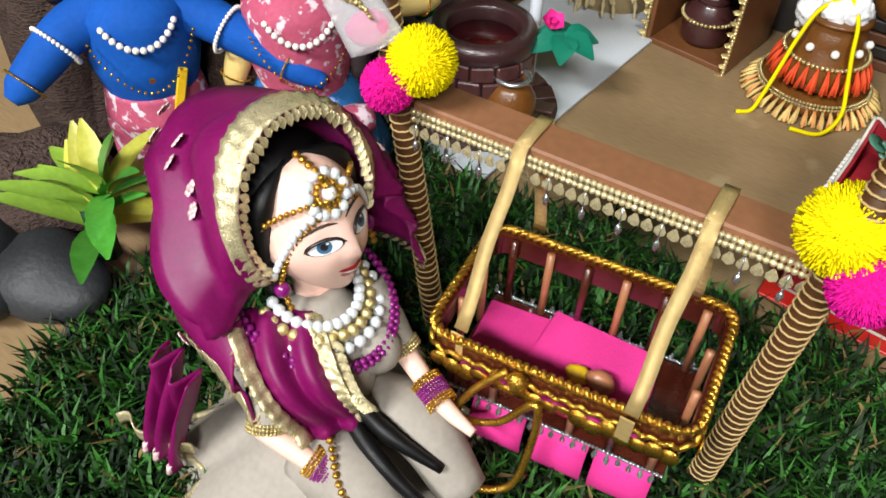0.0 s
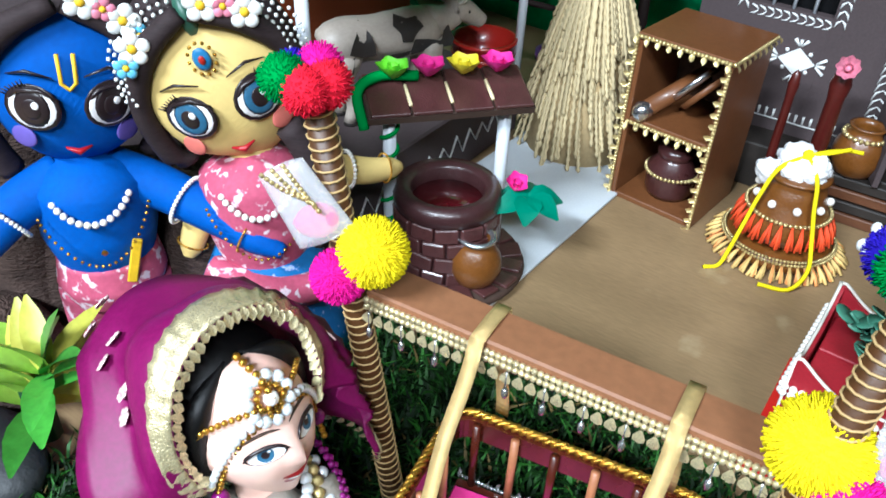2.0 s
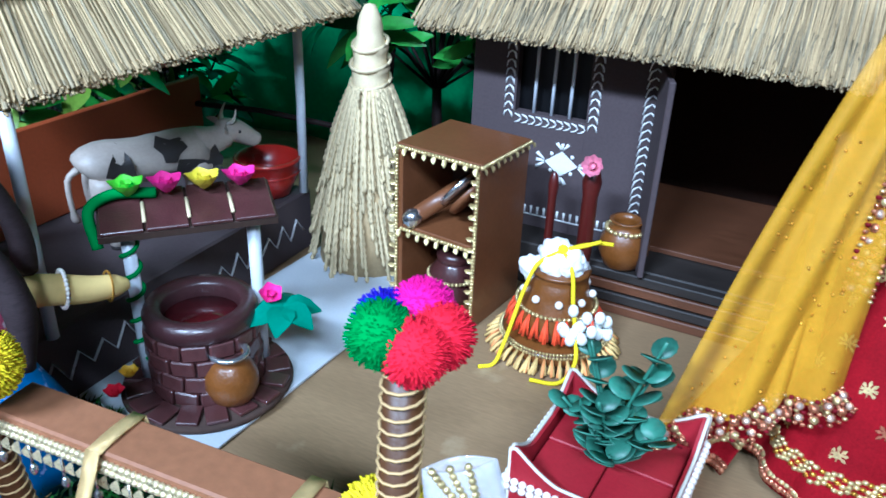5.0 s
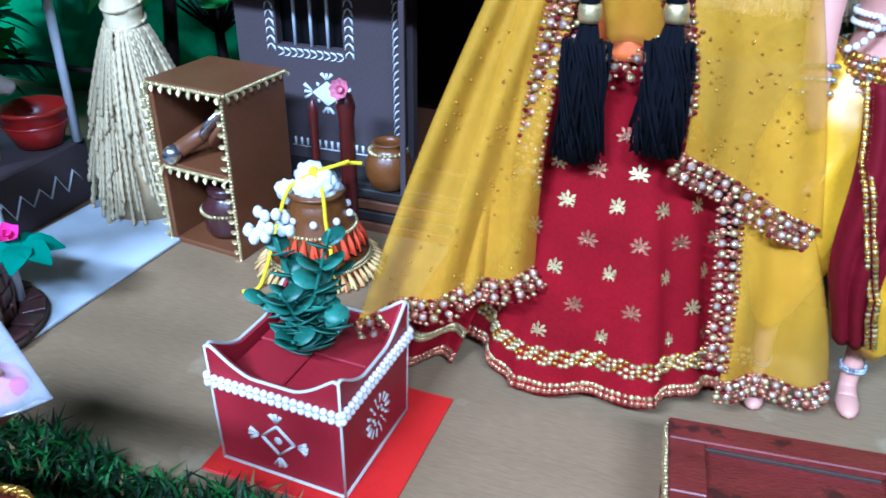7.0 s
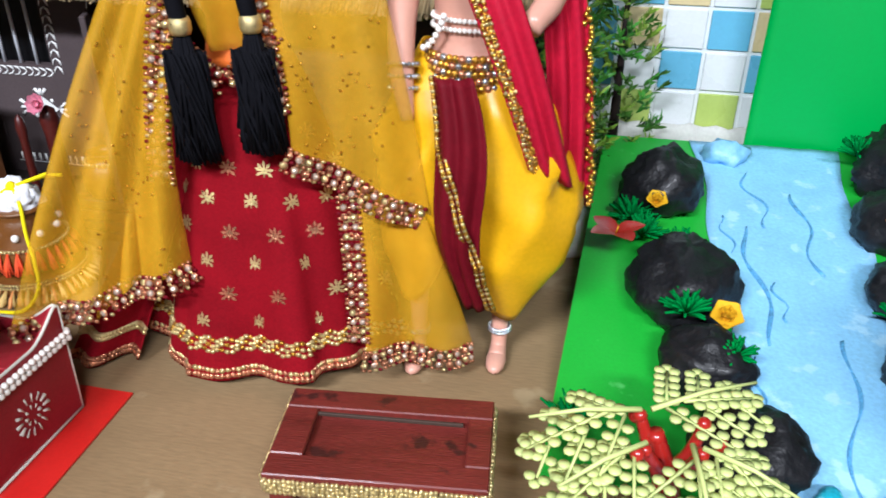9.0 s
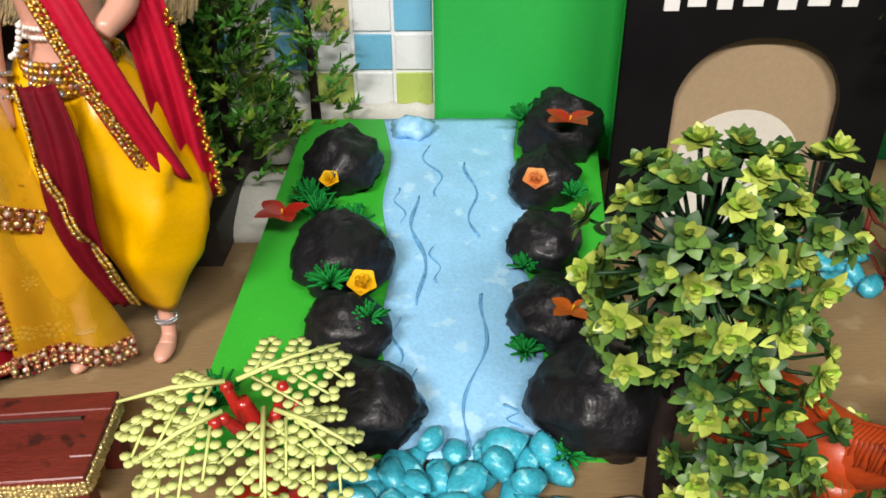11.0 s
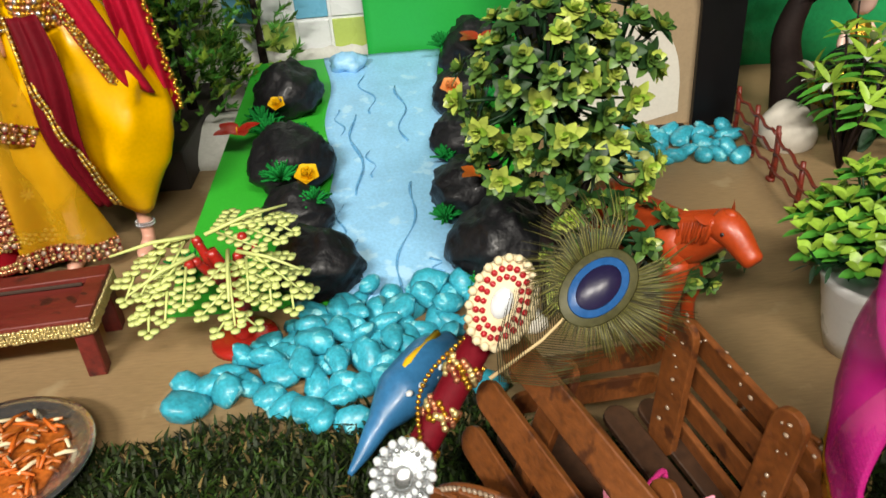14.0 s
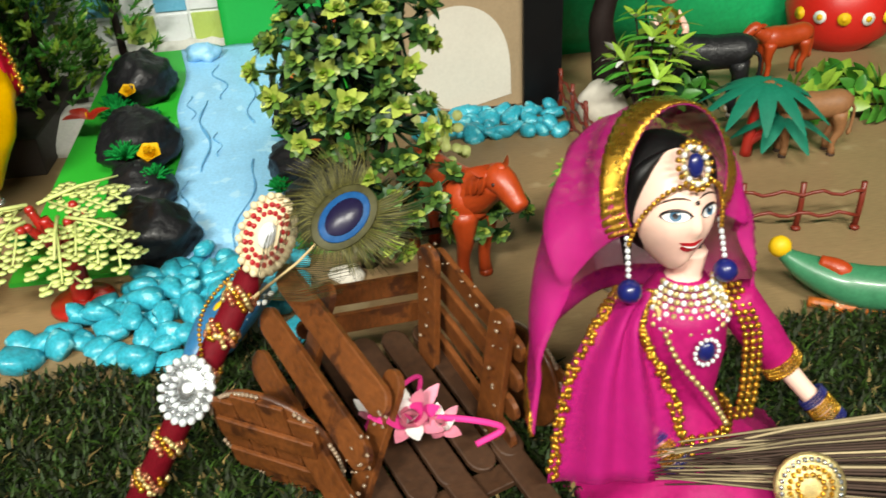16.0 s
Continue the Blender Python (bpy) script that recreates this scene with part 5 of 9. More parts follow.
def limb(b, pts, rs, material, seg=10, n=6):
    L = smooth_line(pts, n)
    k = len(rs) - 1
    b.tube(L, [float(np.interp(i / (len(L) - 1) * k, range(k + 1), rs)) for i in range(len(L))], material, seg)
    return L


def bangle(b, c, d, r, w, material, n=3):
    """Bead rings round a limb at c along d."""
    d = Vector(d).normalized()
    x = d.orthogonal().normalized()
    y = d.cross(x)
    for j in range(n):
        o = Vector(c) + d * (w * (j - (n - 1) / 2))
        m = max(10, int(6.28 * r / (w * 0.95)))
        for i in range(m):
            a = 6.2832 * i / m
            b.ball(o + r * (math.cos(a) * x + math.sin(a) * y), w * 0.55, material, 5, 4)


def trim(b, pts, r, material, material2=None, rows=1, side=(0, 0, 1), step=None):
    """Rows of sequin discs and beads along an edge."""
    side = Vector(side)
    for j in range(rows):
        P = along([Vector(p) + side * (r * 1.9 * j) for p in pts], step or r * 1.75)
        for i, p in enumerate(P):
            n = Vector((rnd(-.5, .5), -1 + rnd(-.3, .3), 0.5 + rnd(-.4, .4)))
            b.disc(p, n, r, (material if (i + j) % 2 or not material2 else material2), 7, 0.4)


def hood(b, M, material, s=1.0, side=0.034, drop=0.040, back=0.046, right=(0, 0, 0), folds=0.003, edge=0.0235, fore=0.0105):
    """A veil from a hem line round the face, over the head, to a lower hem: u runs from the doll's left over the top to its right, v from face to hem."""
    def fn(u, v):
        a = radians(122 - 244 * u)
        sn, cs = math.sin(a), math.cos(a)
        E = Vector((edge * sn, -fore + 0.004 * (1 - cs), 0.0065 + 0.0285 * cs))
        be = radians(118 - 236 * u)
        H = Vector((side * math.sin(be), 0.004 + back * max(-0.25, math.cos(be)), -drop + 0.006 * math.cos(be)))
        c2 = max(-0.3, cs)
        K = Vector((1.22 * side * sn, 0.004 + 0.050 * max(0, c2) ** 1.2, 0.004 + 0.044 * c2))
        q = max(0.0, u - 0.5) * 2
        H += Vector(right) * q * q * (3 - 2 * q)
        K += Vector(right) * (0.25 * q * q)
        p = E * (1 - v) ** 2 + K * (2 * v * (1 - v)) + H * v * v
        o = Vector((p.x, p.y - 0.01, p.z * 0.6)).normalized()
        return (p + o * (folds * min(1, 2.5 * v) * (0.9 * (1 - 2 * abs(math.sin(8.5 * v + 4 * u + 1.2 * math.sin(5 * u))) ** 0.7) * math.sin(3.14 * min(1, v + 0.1)) + 0.5 * math.sin(23 * u + 4 * v) * v + 0.8 * noise.noise(Vector((7 * u, 5 * v, 2)))))) * s
    b.sheet(fn, 80, 36, material, 0.0005, M)
    return fn


def lace_band(b, M, fn, way, n, material, teeth=0.0, lift=0.0012, rows=4):
    """A crinkled lace band lying on a veil; way(a, t) gives u, v across and along it."""
    c = Vector((0, 0.004, -0.015))
    def over(a, t):
        p = Vector(fn(*way(a, t)))
        return p + (p - c).normalized() * (lift + 0.0007 * math.sin(n * 2.1 * t + 3 * a) * math.sin(9 * t + 2) + 0.0004 * noise.noise(p * 900))
    b.sheet(over, rows, n, material, 0.0005, M)
    if teeth:
        for k in range(n // 2):
            p, q = Vector(over(0, (2 * k + 1) / n)), Vector(over(0.5, (2 * k + 1) / n))
            b.leaf(M @ p, M.to_3x3() @ (p - q + 0.2 * (c - p)), M.to_3x3() @ (p - c), teeth * rnd(0.8, 1.2), teeth * 0.75, material, 0.1, 3, 0.4)


# seated doll by the cradle
b = Build()
HM = Matrix.Translation((-0.1460, 0.1310, 0.1075)) @ pose(0, 0, 0, 0, 0, 85) @ pose(0, 0, 0, -17, -4, 0)
doll_head(b, HM, "skin_pale", 1.14)
hair_cap(b, HM, 1.10)
VM = HM @ pose(0, 0.002, 0.002)
vf = hood(b, VM, "purple_silk", 1.14, 0.036, 0.040, 0.048, (-0.008, 0.006, -0.006), 0.0062, 0.0225, 0.0125)
lace_band(b, VM, vf, lambda a, t: (t, 0.085 * a), 80, "lace_foil", 0.0042)
lace_band(b, VM, vf, lambda a, t: (1 - t, 1 - 0.075 * a), 90, "lace_foil", 0.0042)
for k in range(15):
    u, v = 0.14 + 0.72 * ((k * 0.618) % 1), 0.25 + 0.55 * ((k * 0.37) % 1)
    p = VM @ Vector(vf(u, v))
    o = (p - VM @ Vector((0, 0.004, -0.01))).normalized()
    ox = o.orthogonal().normalized()
    oy = o.cross(ox)
    for i in range(7):
        a = i * 1.0472
        b.disc(p + o * 0.0030 + (0.0 if i == 6 else 0.0019) * (math.cos(a) * ox + math.sin(a) * oy), o, 0.0012, "petal_pale_pink", 6, 0.2)
# forehead jewel and head chains
J = HM @ Vector((0, -0.0205, 0.0165))
fw = (HM.to_3x3() @ Vector((0, -1, 0.35))).normalized()
jx, jy = (HM.to_3x3() @ Vector((1, 0, 0))).normalized(), (HM.to_3x3() @ Vector((0, 0.3, 1))).normalized()
b.ball(J + fw * 0.001, 0.0024, "pearl", 10, 8)
for i in range(12):
    a = 6.2832 * i / 12
    b.ball(J + 0.0040 * (math.cos(a) * jx + math.sin(a) * jy), 0.0011, "gold", 6, 5)
for i in range(11):
    a = 6.2832 * i / 11
    b.ball(J + 0.0068 * (math.cos(a) * jx + math.sin(a) * jy) - fw * 0.0006, 0.0020, "crystal", 8, 6)
for sx in (-1, 1):
    for pts, r, mm in (([(0, -0.0222, 0.014), (sx * 0.009, -0.0195, 0.0165), (sx * 0.0175, -0.0105, 0.014), (sx * 0.0215, -0.002, 0.008)], 0.0011, "gold"),
                       ([(0, -0.022, 0.012), (sx * 0.010, -0.0180, 0.0085), (sx * 0.0165, -0.0105, -0.001), (sx * 0.0200, -0.004, -0.012)], 0.0011, "gold"),
                       ([(sx * 0.006, -0.0215, 0.0125), (sx * 0.012, -0.0178, 0.0100), (sx * 0.0180, -0.0105, 0.001), (sx * 0.0212, -0.004, -0.008)], 0.0015, "crystal")):
        beads(b, smooth_line([HM @ Vector(p) for p in pts], 6), r, mm)
    b.ball(HM @ Vector((sx * 0.0198, -0.004, -0.0135)), 0.0030, "purple_bead", 8, 6)
    beads(b, [HM @ Vector((sx * 0.0198, -0.004, -0.0165)), HM @ Vector((sx * 0.0198, -0.004, -0.022))], 0.0013, "gold")
beads(b, smooth_line([HM @ Vector(p) for p in ((0, -0.0225, 0.017), (0, -0.019, 0.0235), (0, -0.010, 0.029))], 6), 0.0014, "gold")
# body
limb(b, [(-0.146, 0.129, 0.090), (-0.144, 0.128, 0.080), (-0.142, 0.127, 0.076)], [0.0075, 0.0068, 0.0085], "skin_pale")
limb(b, [(-0.142, 0.126, 0.080), (-0.138, 0.124, 0.066), (-0.132, 0.121, 0.052), (-0.128, 0.118, 0.038), (-0.128, 0.116, 0.024)], [0.010, 0.0185, 0.019, 0.0140, 0.019], "white_cloth", 16)
b.ball((-0.119, 0.131, 0.060), (0.011, 0.010, 0.010), "white_cloth")
b.ball((-0.124, 0.111, 0.058), (0.011, 0.010, 0.010), "purple_silk")
for r, z, mm, br in ((0.0160, 0.0835, "crystal", 0.0023), (0.0195, 0.0805, "gold_pale", 0.0024), (0.0228, 0.0770, "crystal", 0.0024)):
    for i in range(18):
        a = radians(-105 + 210 * i / 17)
        b.ball((-0.141 + r * math.cos(a) * 1.0, 0.126 + r * math.sin(a), z - 0.006 * math.cos(a)), br, mm, 7, 6)
for r, z in ((0.0280, 0.0800), (0.0295, 0.0785)):
    for i in range(40):
        a = radians(-110 + 220 * i / 39)
        b.ball((-0.141 + r * math.cos(a), 0.126 + r * math.sin(a) * 0.95, z - 0.013 * math.cos(a)), 0.0015, "purple_bead", 5, 4)
# arms: sleeve, bare forearm, cuffs
for sh, el, wr, hd in (((-0.133, 0.143, 0.072), (-0.113, 0.141, 0.052), (-0.090, 0.134, 0.046), (-0.074, 0.131, 0.045)), ((-0.143, 0.106, 0.070), (-0.133, 0.088, 0.046), (-0.104, 0.094, 0.033), (-0.090, 0.098, 0.032))):
    limb(b, [sh, Vector(sh).lerp(Vector(el), 0.55), el], [0.0085, 0.0080, 0.0062], "white_cloth")
    limb(b, [Vector(sh).lerp(Vector(el), 0.8), el, wr, hd], [0.0052, 0.0050, 0.0042, 0.0038, 0.0030, 0.0018], "skin_pale")
    d = Vector(wr) - Vector(el)
    for k, (mm, q) in enumerate((("gold", 0.62), ("purple_bead", 0.74), ("purple_bead", 0.86), ("gold", 0.98))):
        bangle(b, Vector(el).lerp(Vector(wr), q), d, 0.0056, 0.0012, mm, 3)
    bangle(b, Vector(sh).lerp(Vector(el), 0.95), Vector(el) - Vector(sh), 0.0068, 0.0014, "gold_pale", 3)
# sash over the chest, waist band, spread skirt
def sash(u, v):
    a, bb, c, d = Vector((-0.160, 0.102, 0.082)), Vector((-0.136, 0.124, 0.078)), Vector((-0.106, 0.114, 0.044)), Vector((-0.120, 0.092, 0.043))
    p = a.lerp(bb, u).lerp(d.lerp(c, u), v)
    return p + Vector((0.010, -0.011, 0.006)) * math.sin(3.14 * min(1, 0.1 + v)) + Vector((0.5, -0.5, 0.5)) * (0.0026 * math.sin(17 * u + 3 * v + 1.4 * math.sin(5 * v)))


b.sheet(sash, 30, 20, "purple_silk", 0.0008)
for u, du in ((0.0, 0.16), (1.0, -0.16)):
    b.sheet(lambda a, t: Vector(sash(u + du * a, t)) + Vector((0.0008, -0.0009, 0.0009)) * (1.4 + 0.5 * math.sin(60 * t + 3 * a)), 3, 48, "lace_foil", 0.0005)
    for k in range(16):
        b.leaf(Vector(sash(u + du * 0.1, k / 16)), (-0.6 if u < 0.5 else 0.6, 0.2, -0.3), (0.5, -0.6, 0.6), 0.0060, 0.005, "lace_foil", 0.1, 3)
for k in range(3):
    for i in range(30):
        a = 6.2832 * i / 30
        b.ball((-0.127 + 0.0185 * math.cos(a), 0.117 + 0.0175 * math.sin(a), 0.034 - 0.0028 * k), 0.0017, "gold", 5, 4)
b.lathe([(0.0165, 0.034), (0.024, 0.028), (0.040, 0.018), (0.056, 0.008), (0.062, 0.003), (0.058, 0.002), (0.03, 0.004)], "white_cloth", (-0.128, 0.108, 0), 60, wave=lambda a, t: 1 + 0.16 * t * math.sin(9 * a) + 0.05 * t * math.sin(17 * a))
limb(b, [(-0.120, 0.126, 0.028), (-0.096, 0.128, 0.034), (-0.072, 0.124, 0.016)], [0.016, 0.013, 0.010], "white_cloth")
limb(b, [(-0.122, 0.100, 0.026), (-0.100, 0.098, 0.028), (-0.080, 0.096, 0.012)], [0.016, 0.014, 0.010], "white_cloth")
def veil_end(u, v):
    f = 0.005 * math.sin(16 * u + 3 * v) + 0.002 * math.sin(31 * u)
    return (-0.166 + 0.018 * (u - 0.5) * (1 - 0.3 * v) - 0.006 * v, 0.080 + f - 0.010 * v, 0.066 - 0.050 * v + 0.004 * math.sin(5 * u))


b.sheet(veil_end, 40, 20, "purple_silk", 0.0008)
b.sheet(lambda u, v: Vector(veil_end(u, 0.86 + 0.13 * v)) + Vector((0.0, -0.0014, 0.0004)), 40, 3, "petal_pale_pink", 0.0005)
b.sheet(lambda u, v: (-0.196 + 0.034 * u, 0.066 + 0.006 * u + 0.002 * math.sin(14 * u), 0.017 + 0.007 * v + 0.002 * math.sin(9 * u)), 30, 3, "lace_foil", 0.0006)
# gold-trimmed hem, dark braid and gold cords across the lap
for k, (c0, c1) in enumerate((((-0.120, 0.112, 0.046), (-0.070, 0.106, 0.024)), ((-0.118, 0.116, 0.047), (-0.078, 0.118, 0.034)))):
    limb(b, [c0, Vector(c0).lerp(Vector(c1), 0.5) + Vector((0, -0.004, 0.004)), c1], [0.0030, 0.0034, 0.0018], "black_hair", 10)
beads(b, smooth_line([(-0.112, 0.098, 0.046), (-0.098, 0.088, 0.038), (-0.084, 0.090, 0.024), (-0.086, 0.100, 0.020)], 8), 0.0015, "gold")
for q, zz in ((0.99, 0.0062), (0.93, 0.0105)):
    P = [(-0.128 + 0.0575 * q * (1 + 0.15 * math.sin(9 * a)) * math.cos(a), 0.108 + 0.0575 * q * (1 + 0.15 * math.sin(9 * a)) * math.sin(a), zz) for a in [6.2832 * i / 150 for i in range(151)]]
    b.tube(P, 0.0016, "lace_foil", 5)
tagged(b.ob("sari_doll"), "seated toy doll in white dress with purple gold-edged veil", "doll", "dressed toy dolls")

# second seated doll in magenta, holding a grass broom
b = Build()
limb(b, [(0.6755, 0.1465, 0.108), (0.675, 0.146, 0.098), (0.6745, 0.1455, 0.092)], [0.0078, 0.0070, 0.0090], "skin_pale")
limb(b, [(0.6745, 0.1455, 0.096), (0.674, 0.144, 0.082), (0.673, 0.141, 0.066), (0.672, 0.137, 0.048), (0.672, 0.134, 0.030)], [0.010, 0.0195, 0.0195, 0.0145, 0.021], "magenta_silk", 16)
for k in range(7):
    r = 0.0105 + 0.0014 * k
    for i in range(15):
        a = radians(-170 + 160 * (i + 0.5 * (k % 2)) / 14)
        b.ball((0.6745 + r * math.cos(a), 0.1445 + r * math.sin(a) * 0.9 - 0.002, 0.0975 - 0.0022 * k - 0.003 * abs(math.sin(a)) * k / 6), 0.0014, "crystal" if (k + i) % 2 else "gold_pale", 6, 5)
b.ball((0.676, 0.1210, 0.0755), (0.0036, 0.0022, 0.0046), "navy_bead", 10, 8)
for i in range(14):
    a = 6.2832 * i / 14
    b.ball((0.676 + 0.0048 * math.cos(a), 0.1205, 0.0755 + 0.0062 * math.sin(a)), 0.0011, "crystal", 5, 4)
for dx in (0.0, 0.003, 0.006):
    beads(b, smooth_line([(0.690 + dx, 0.140, 0.092), (0.694 + dx, 0.126, 0.078), (0.692 + dx, 0.120, 0.060), (0.688 + dx, 0.117, 0.044)], 8), 0.0015, "gold")
beads(b, smooth_line([(0.660, 0.138, 0.090), (0.664, 0.122, 0.074), (0.676, 0.116, 0.058), (0.684, 0.116, 0.044)], 8), 0.0014, "gold_pale")
for sh, el, wr, hd in (((0.654, 0.143, 0.086), (0.646, 0.131, 0.054), (0.660, 0.112, 0.034), (0.672, 0.102, 0.030)), ((0.695, 0.142, 0.086), (0.714, 0.131, 0.058), (0.730, 0.117, 0.040), (0.742, 0.108, 0.034))):
    limb(b, [sh, Vector(sh).lerp(Vector(el), 0.6), el], [0.0095, 0.0092, 0.0078], "magenta_silk")
    limb(b, [Vector(sh).lerp(Vector(el), 0.8), el, wr, hd], [0.0052, 0.0052, 0.0042, 0.0038, 0.0030, 0.0018], "skin_pale")
    bangle(b, Vector(el), Vector(el) - Vector(sh), 0.0082, 0.0014, "gold", 4)
    for k, (mm, q) in enumerate((("navy_bead", 0.66), ("gold", 0.80), ("gold", 0.94), ("navy_bead", 1.06))):
        bangle(b, Vector(el).lerp(Vector(wr), q), Vector(wr) - Vector(el), 0.0056, 0.0012, mm, 3)
# scarf over the shoulder and arm, gold-edged on both sides
OUTER = smooth_line([(0.648, 0.150, 0.091), (0.635, 0.136, 0.087), (0.618, 0.128, 0.060), (0.607, 0.120, 0.026)], 12)
INNER = smooth_line([(0.660, 0.143, 0.092), (0.651, 0.127, 0.086), (0.661, 0.119, 0.062), (0.668, 0.112, 0.026)], 12)
def scarf(u, v):
    k = min(len(OUTER) - 1, int(v * (len(OUTER) - 1)))
    return OUTER[k].lerp(INNER[k], u) + Vector((0, -1, 0.5)) * (0.010 * math.sin(3.14 * u) * (1 - 0.4 * v) + 0.0022 * math.sin(19 * u + 2 * v))
b.sheet(scarf, 30, 24, "magenta_net", 0.0006)
b.sheet(lambda u, v: Vector(scarf(0.25 + 0.7 * u, v)) + Vector((0.001, 0.004, -0.002)), 24, 24, "magenta_net", 0.0006)
for u in (0.0, 1.0):
    for k in range(90):
        p = Vector(scarf(u + (0.06 if u < 0.5 else -0.06) * (k % 3) / 2, k / 90))
        b.ball(p + Vector((rnd(-.0008, .0008), -0.001, rnd(-.0008, .0008))), 0.0015, "gold", 5, 4)
b.lathe([(0.019, 0.034), (0.030, 0.026), (0.046, 0.016), (0.060, 0.006), (0.064, 0.002), (0.05, 0.002)], "magenta_silk", (0.680, 0.118, 0), 60, wave=lambda a, t: 1 + 0.14 * t * math.sin(10 * a))
for k in range(4):
    for i in range(32):
        a = 6.2832 * i / 32
        b.ball((0.673 + 0.0195 * math.cos(a), 0.134 + 0.0185 * math.sin(a), 0.040 - 0.003 * k), 0.0016, "gold", 5, 4)
b.v = [(x - 0.006 * q, y, z + 0.009 * q) for x, y, z, q in ((*p, max(0.0, min(1.0, (p[2] - 0.02) / 0.05))) for p in b.v)]
HM = Matrix.Translation((0.6580, 0.1440, 0.1385)) @ pose(0, 0, 0, 0, 0, 8) @ pose(0, 0, 0, -16, 0, 0)
doll_head(b, HM, "skin_pale", 0.98)
hair_cap(b, HM, 0.94)
VM = HM @ pose(0, 0.004, 0.003)
vf = hood(b, VM, "magenta_net", 1.02, 0.038, 0.056, 0.044, (-0.026, 0.004, -0.022), 0.0036, 0.0200, 0.0150)
lace_band(b, VM, vf, lambda a, t: (t, 0.13 * a), 110, "gold", 0.0)
lace_band(b, VM, vf, lambda a, t: (t, 1 - 0.05 * a), 100, "gold", 0.0)
J = HM @ Vector((0.0, -0.0205, 0.0185))
fw = (HM.to_3x3() @ Vector((0, -1, 0.3))).normalized()
jx, jy = (HM.to_3x3() @ Vector((1, 0, 0))).normalized(), (HM.to_3x3() @ Vector((0, 0.3, 1))).normalized()
b.ball((0, 0, 0), (1, 1, 1), "navy_bead", 12, 8, M=Matrix.Translation(J) @ HM.to_3x3().to_4x4() @ Matrix.Diagonal((0.0030, 0.0022, 0.0044, 1)))
for i in range(18):
    a = 6.2832 * i / 18
    b.ball(J + 0.0046 * math.cos(a) * jx + 0.0066 * math.sin(a) * jy, 0.0012, "crystal" if i % 2 else "gold_pale", 6, 5)
    b.ball(J + 0.0064 * math.cos(a) * jx + 0.0086 * math.sin(a) * jy - fw * 0.0004, 0.0011, "gold", 6, 5)
for sx in (-1, 1):
    beads(b, smooth_line([HM @ Vector(p) for p in ((0, -0.0215, 0.013), (sx * 0.010, -0.0180, 0.010), (sx * 0.0170, -0.0100, 0.0), (sx * 0.0200, -0.004, -0.012))], 6), 0.0011, "gold")
    beads(b, [HM @ Vector((sx * 0.0196, -0.004, -0.008)), HM @ Vector((sx * 0.0205, -0.005, -0.024))], 0.0012, "crystal")
    b.ball(HM @ Vector((sx * 0.0205, -0.005, -0.0285)), 0.0048, "navy_bead", 10, 8)
b.disc(HM @ Vector((0, -0.0212, 0.0052)), HM.to_3x3() @ Vector((0, -1, 0.1)), 0.0008, "eye_dark", 8)
tagged(b.ob("sari_doll"), "seated toy doll in magenta dress with sheer gold-edged veil", "doll", "dressed toy dolls")

# broom of peacock quills in her lap
br = thing("quill_broom", pose(0.705, 0.100, 0.040, 0, 0, 0), "bundle of thin dark quills with a round gold bead badge", "broom")
b = Build()
for k in range(70):
    y0, z0 = rnd(-0.012, 0.012), rnd(-0.010, 0.010)
    b.tube([(-0.030 - rnd(0, 0.03), 0.006 + y0 * 0.4, z0 * 0.5 + rnd(-0.004, 0.006)), (0.0, y0, z0), (0.07, y0 * 1.6 - 0.012, z0 * 1.6), (0.16, y0 * 2.2 - 0.03, z0 * 2.4)], [0.0003, 0.0007, 0.0006, 0.0003], "card_edge" if k % 3 else "straw_grey", 4)
b.ob("quill_tuft", br)
b = Build()
b.lathe([(0, 0), (0.013, 0), (0.0135, 0.002), (0.012, 0.003), (0, 0.0032)], "gold_pale", seg=24, M=pose(-0.006, -0.016, 0.004, 62, 0, -12))
for r in (0.005, 0.008, 0.011):
    for i in range(int(r * 2600)):
        a = 6.2832 * i / int(r * 2600)
        b.ball(pose(-0.006, -0.016, 0.004, 62, 0, -12) @ Vector((r * math.cos(a), r * math.sin(a), 0.0034)), 0.0012, "gold" if r < 0.01 else "silver", 5, 4)
b.ob("badge", br, label="round gold bead badge")


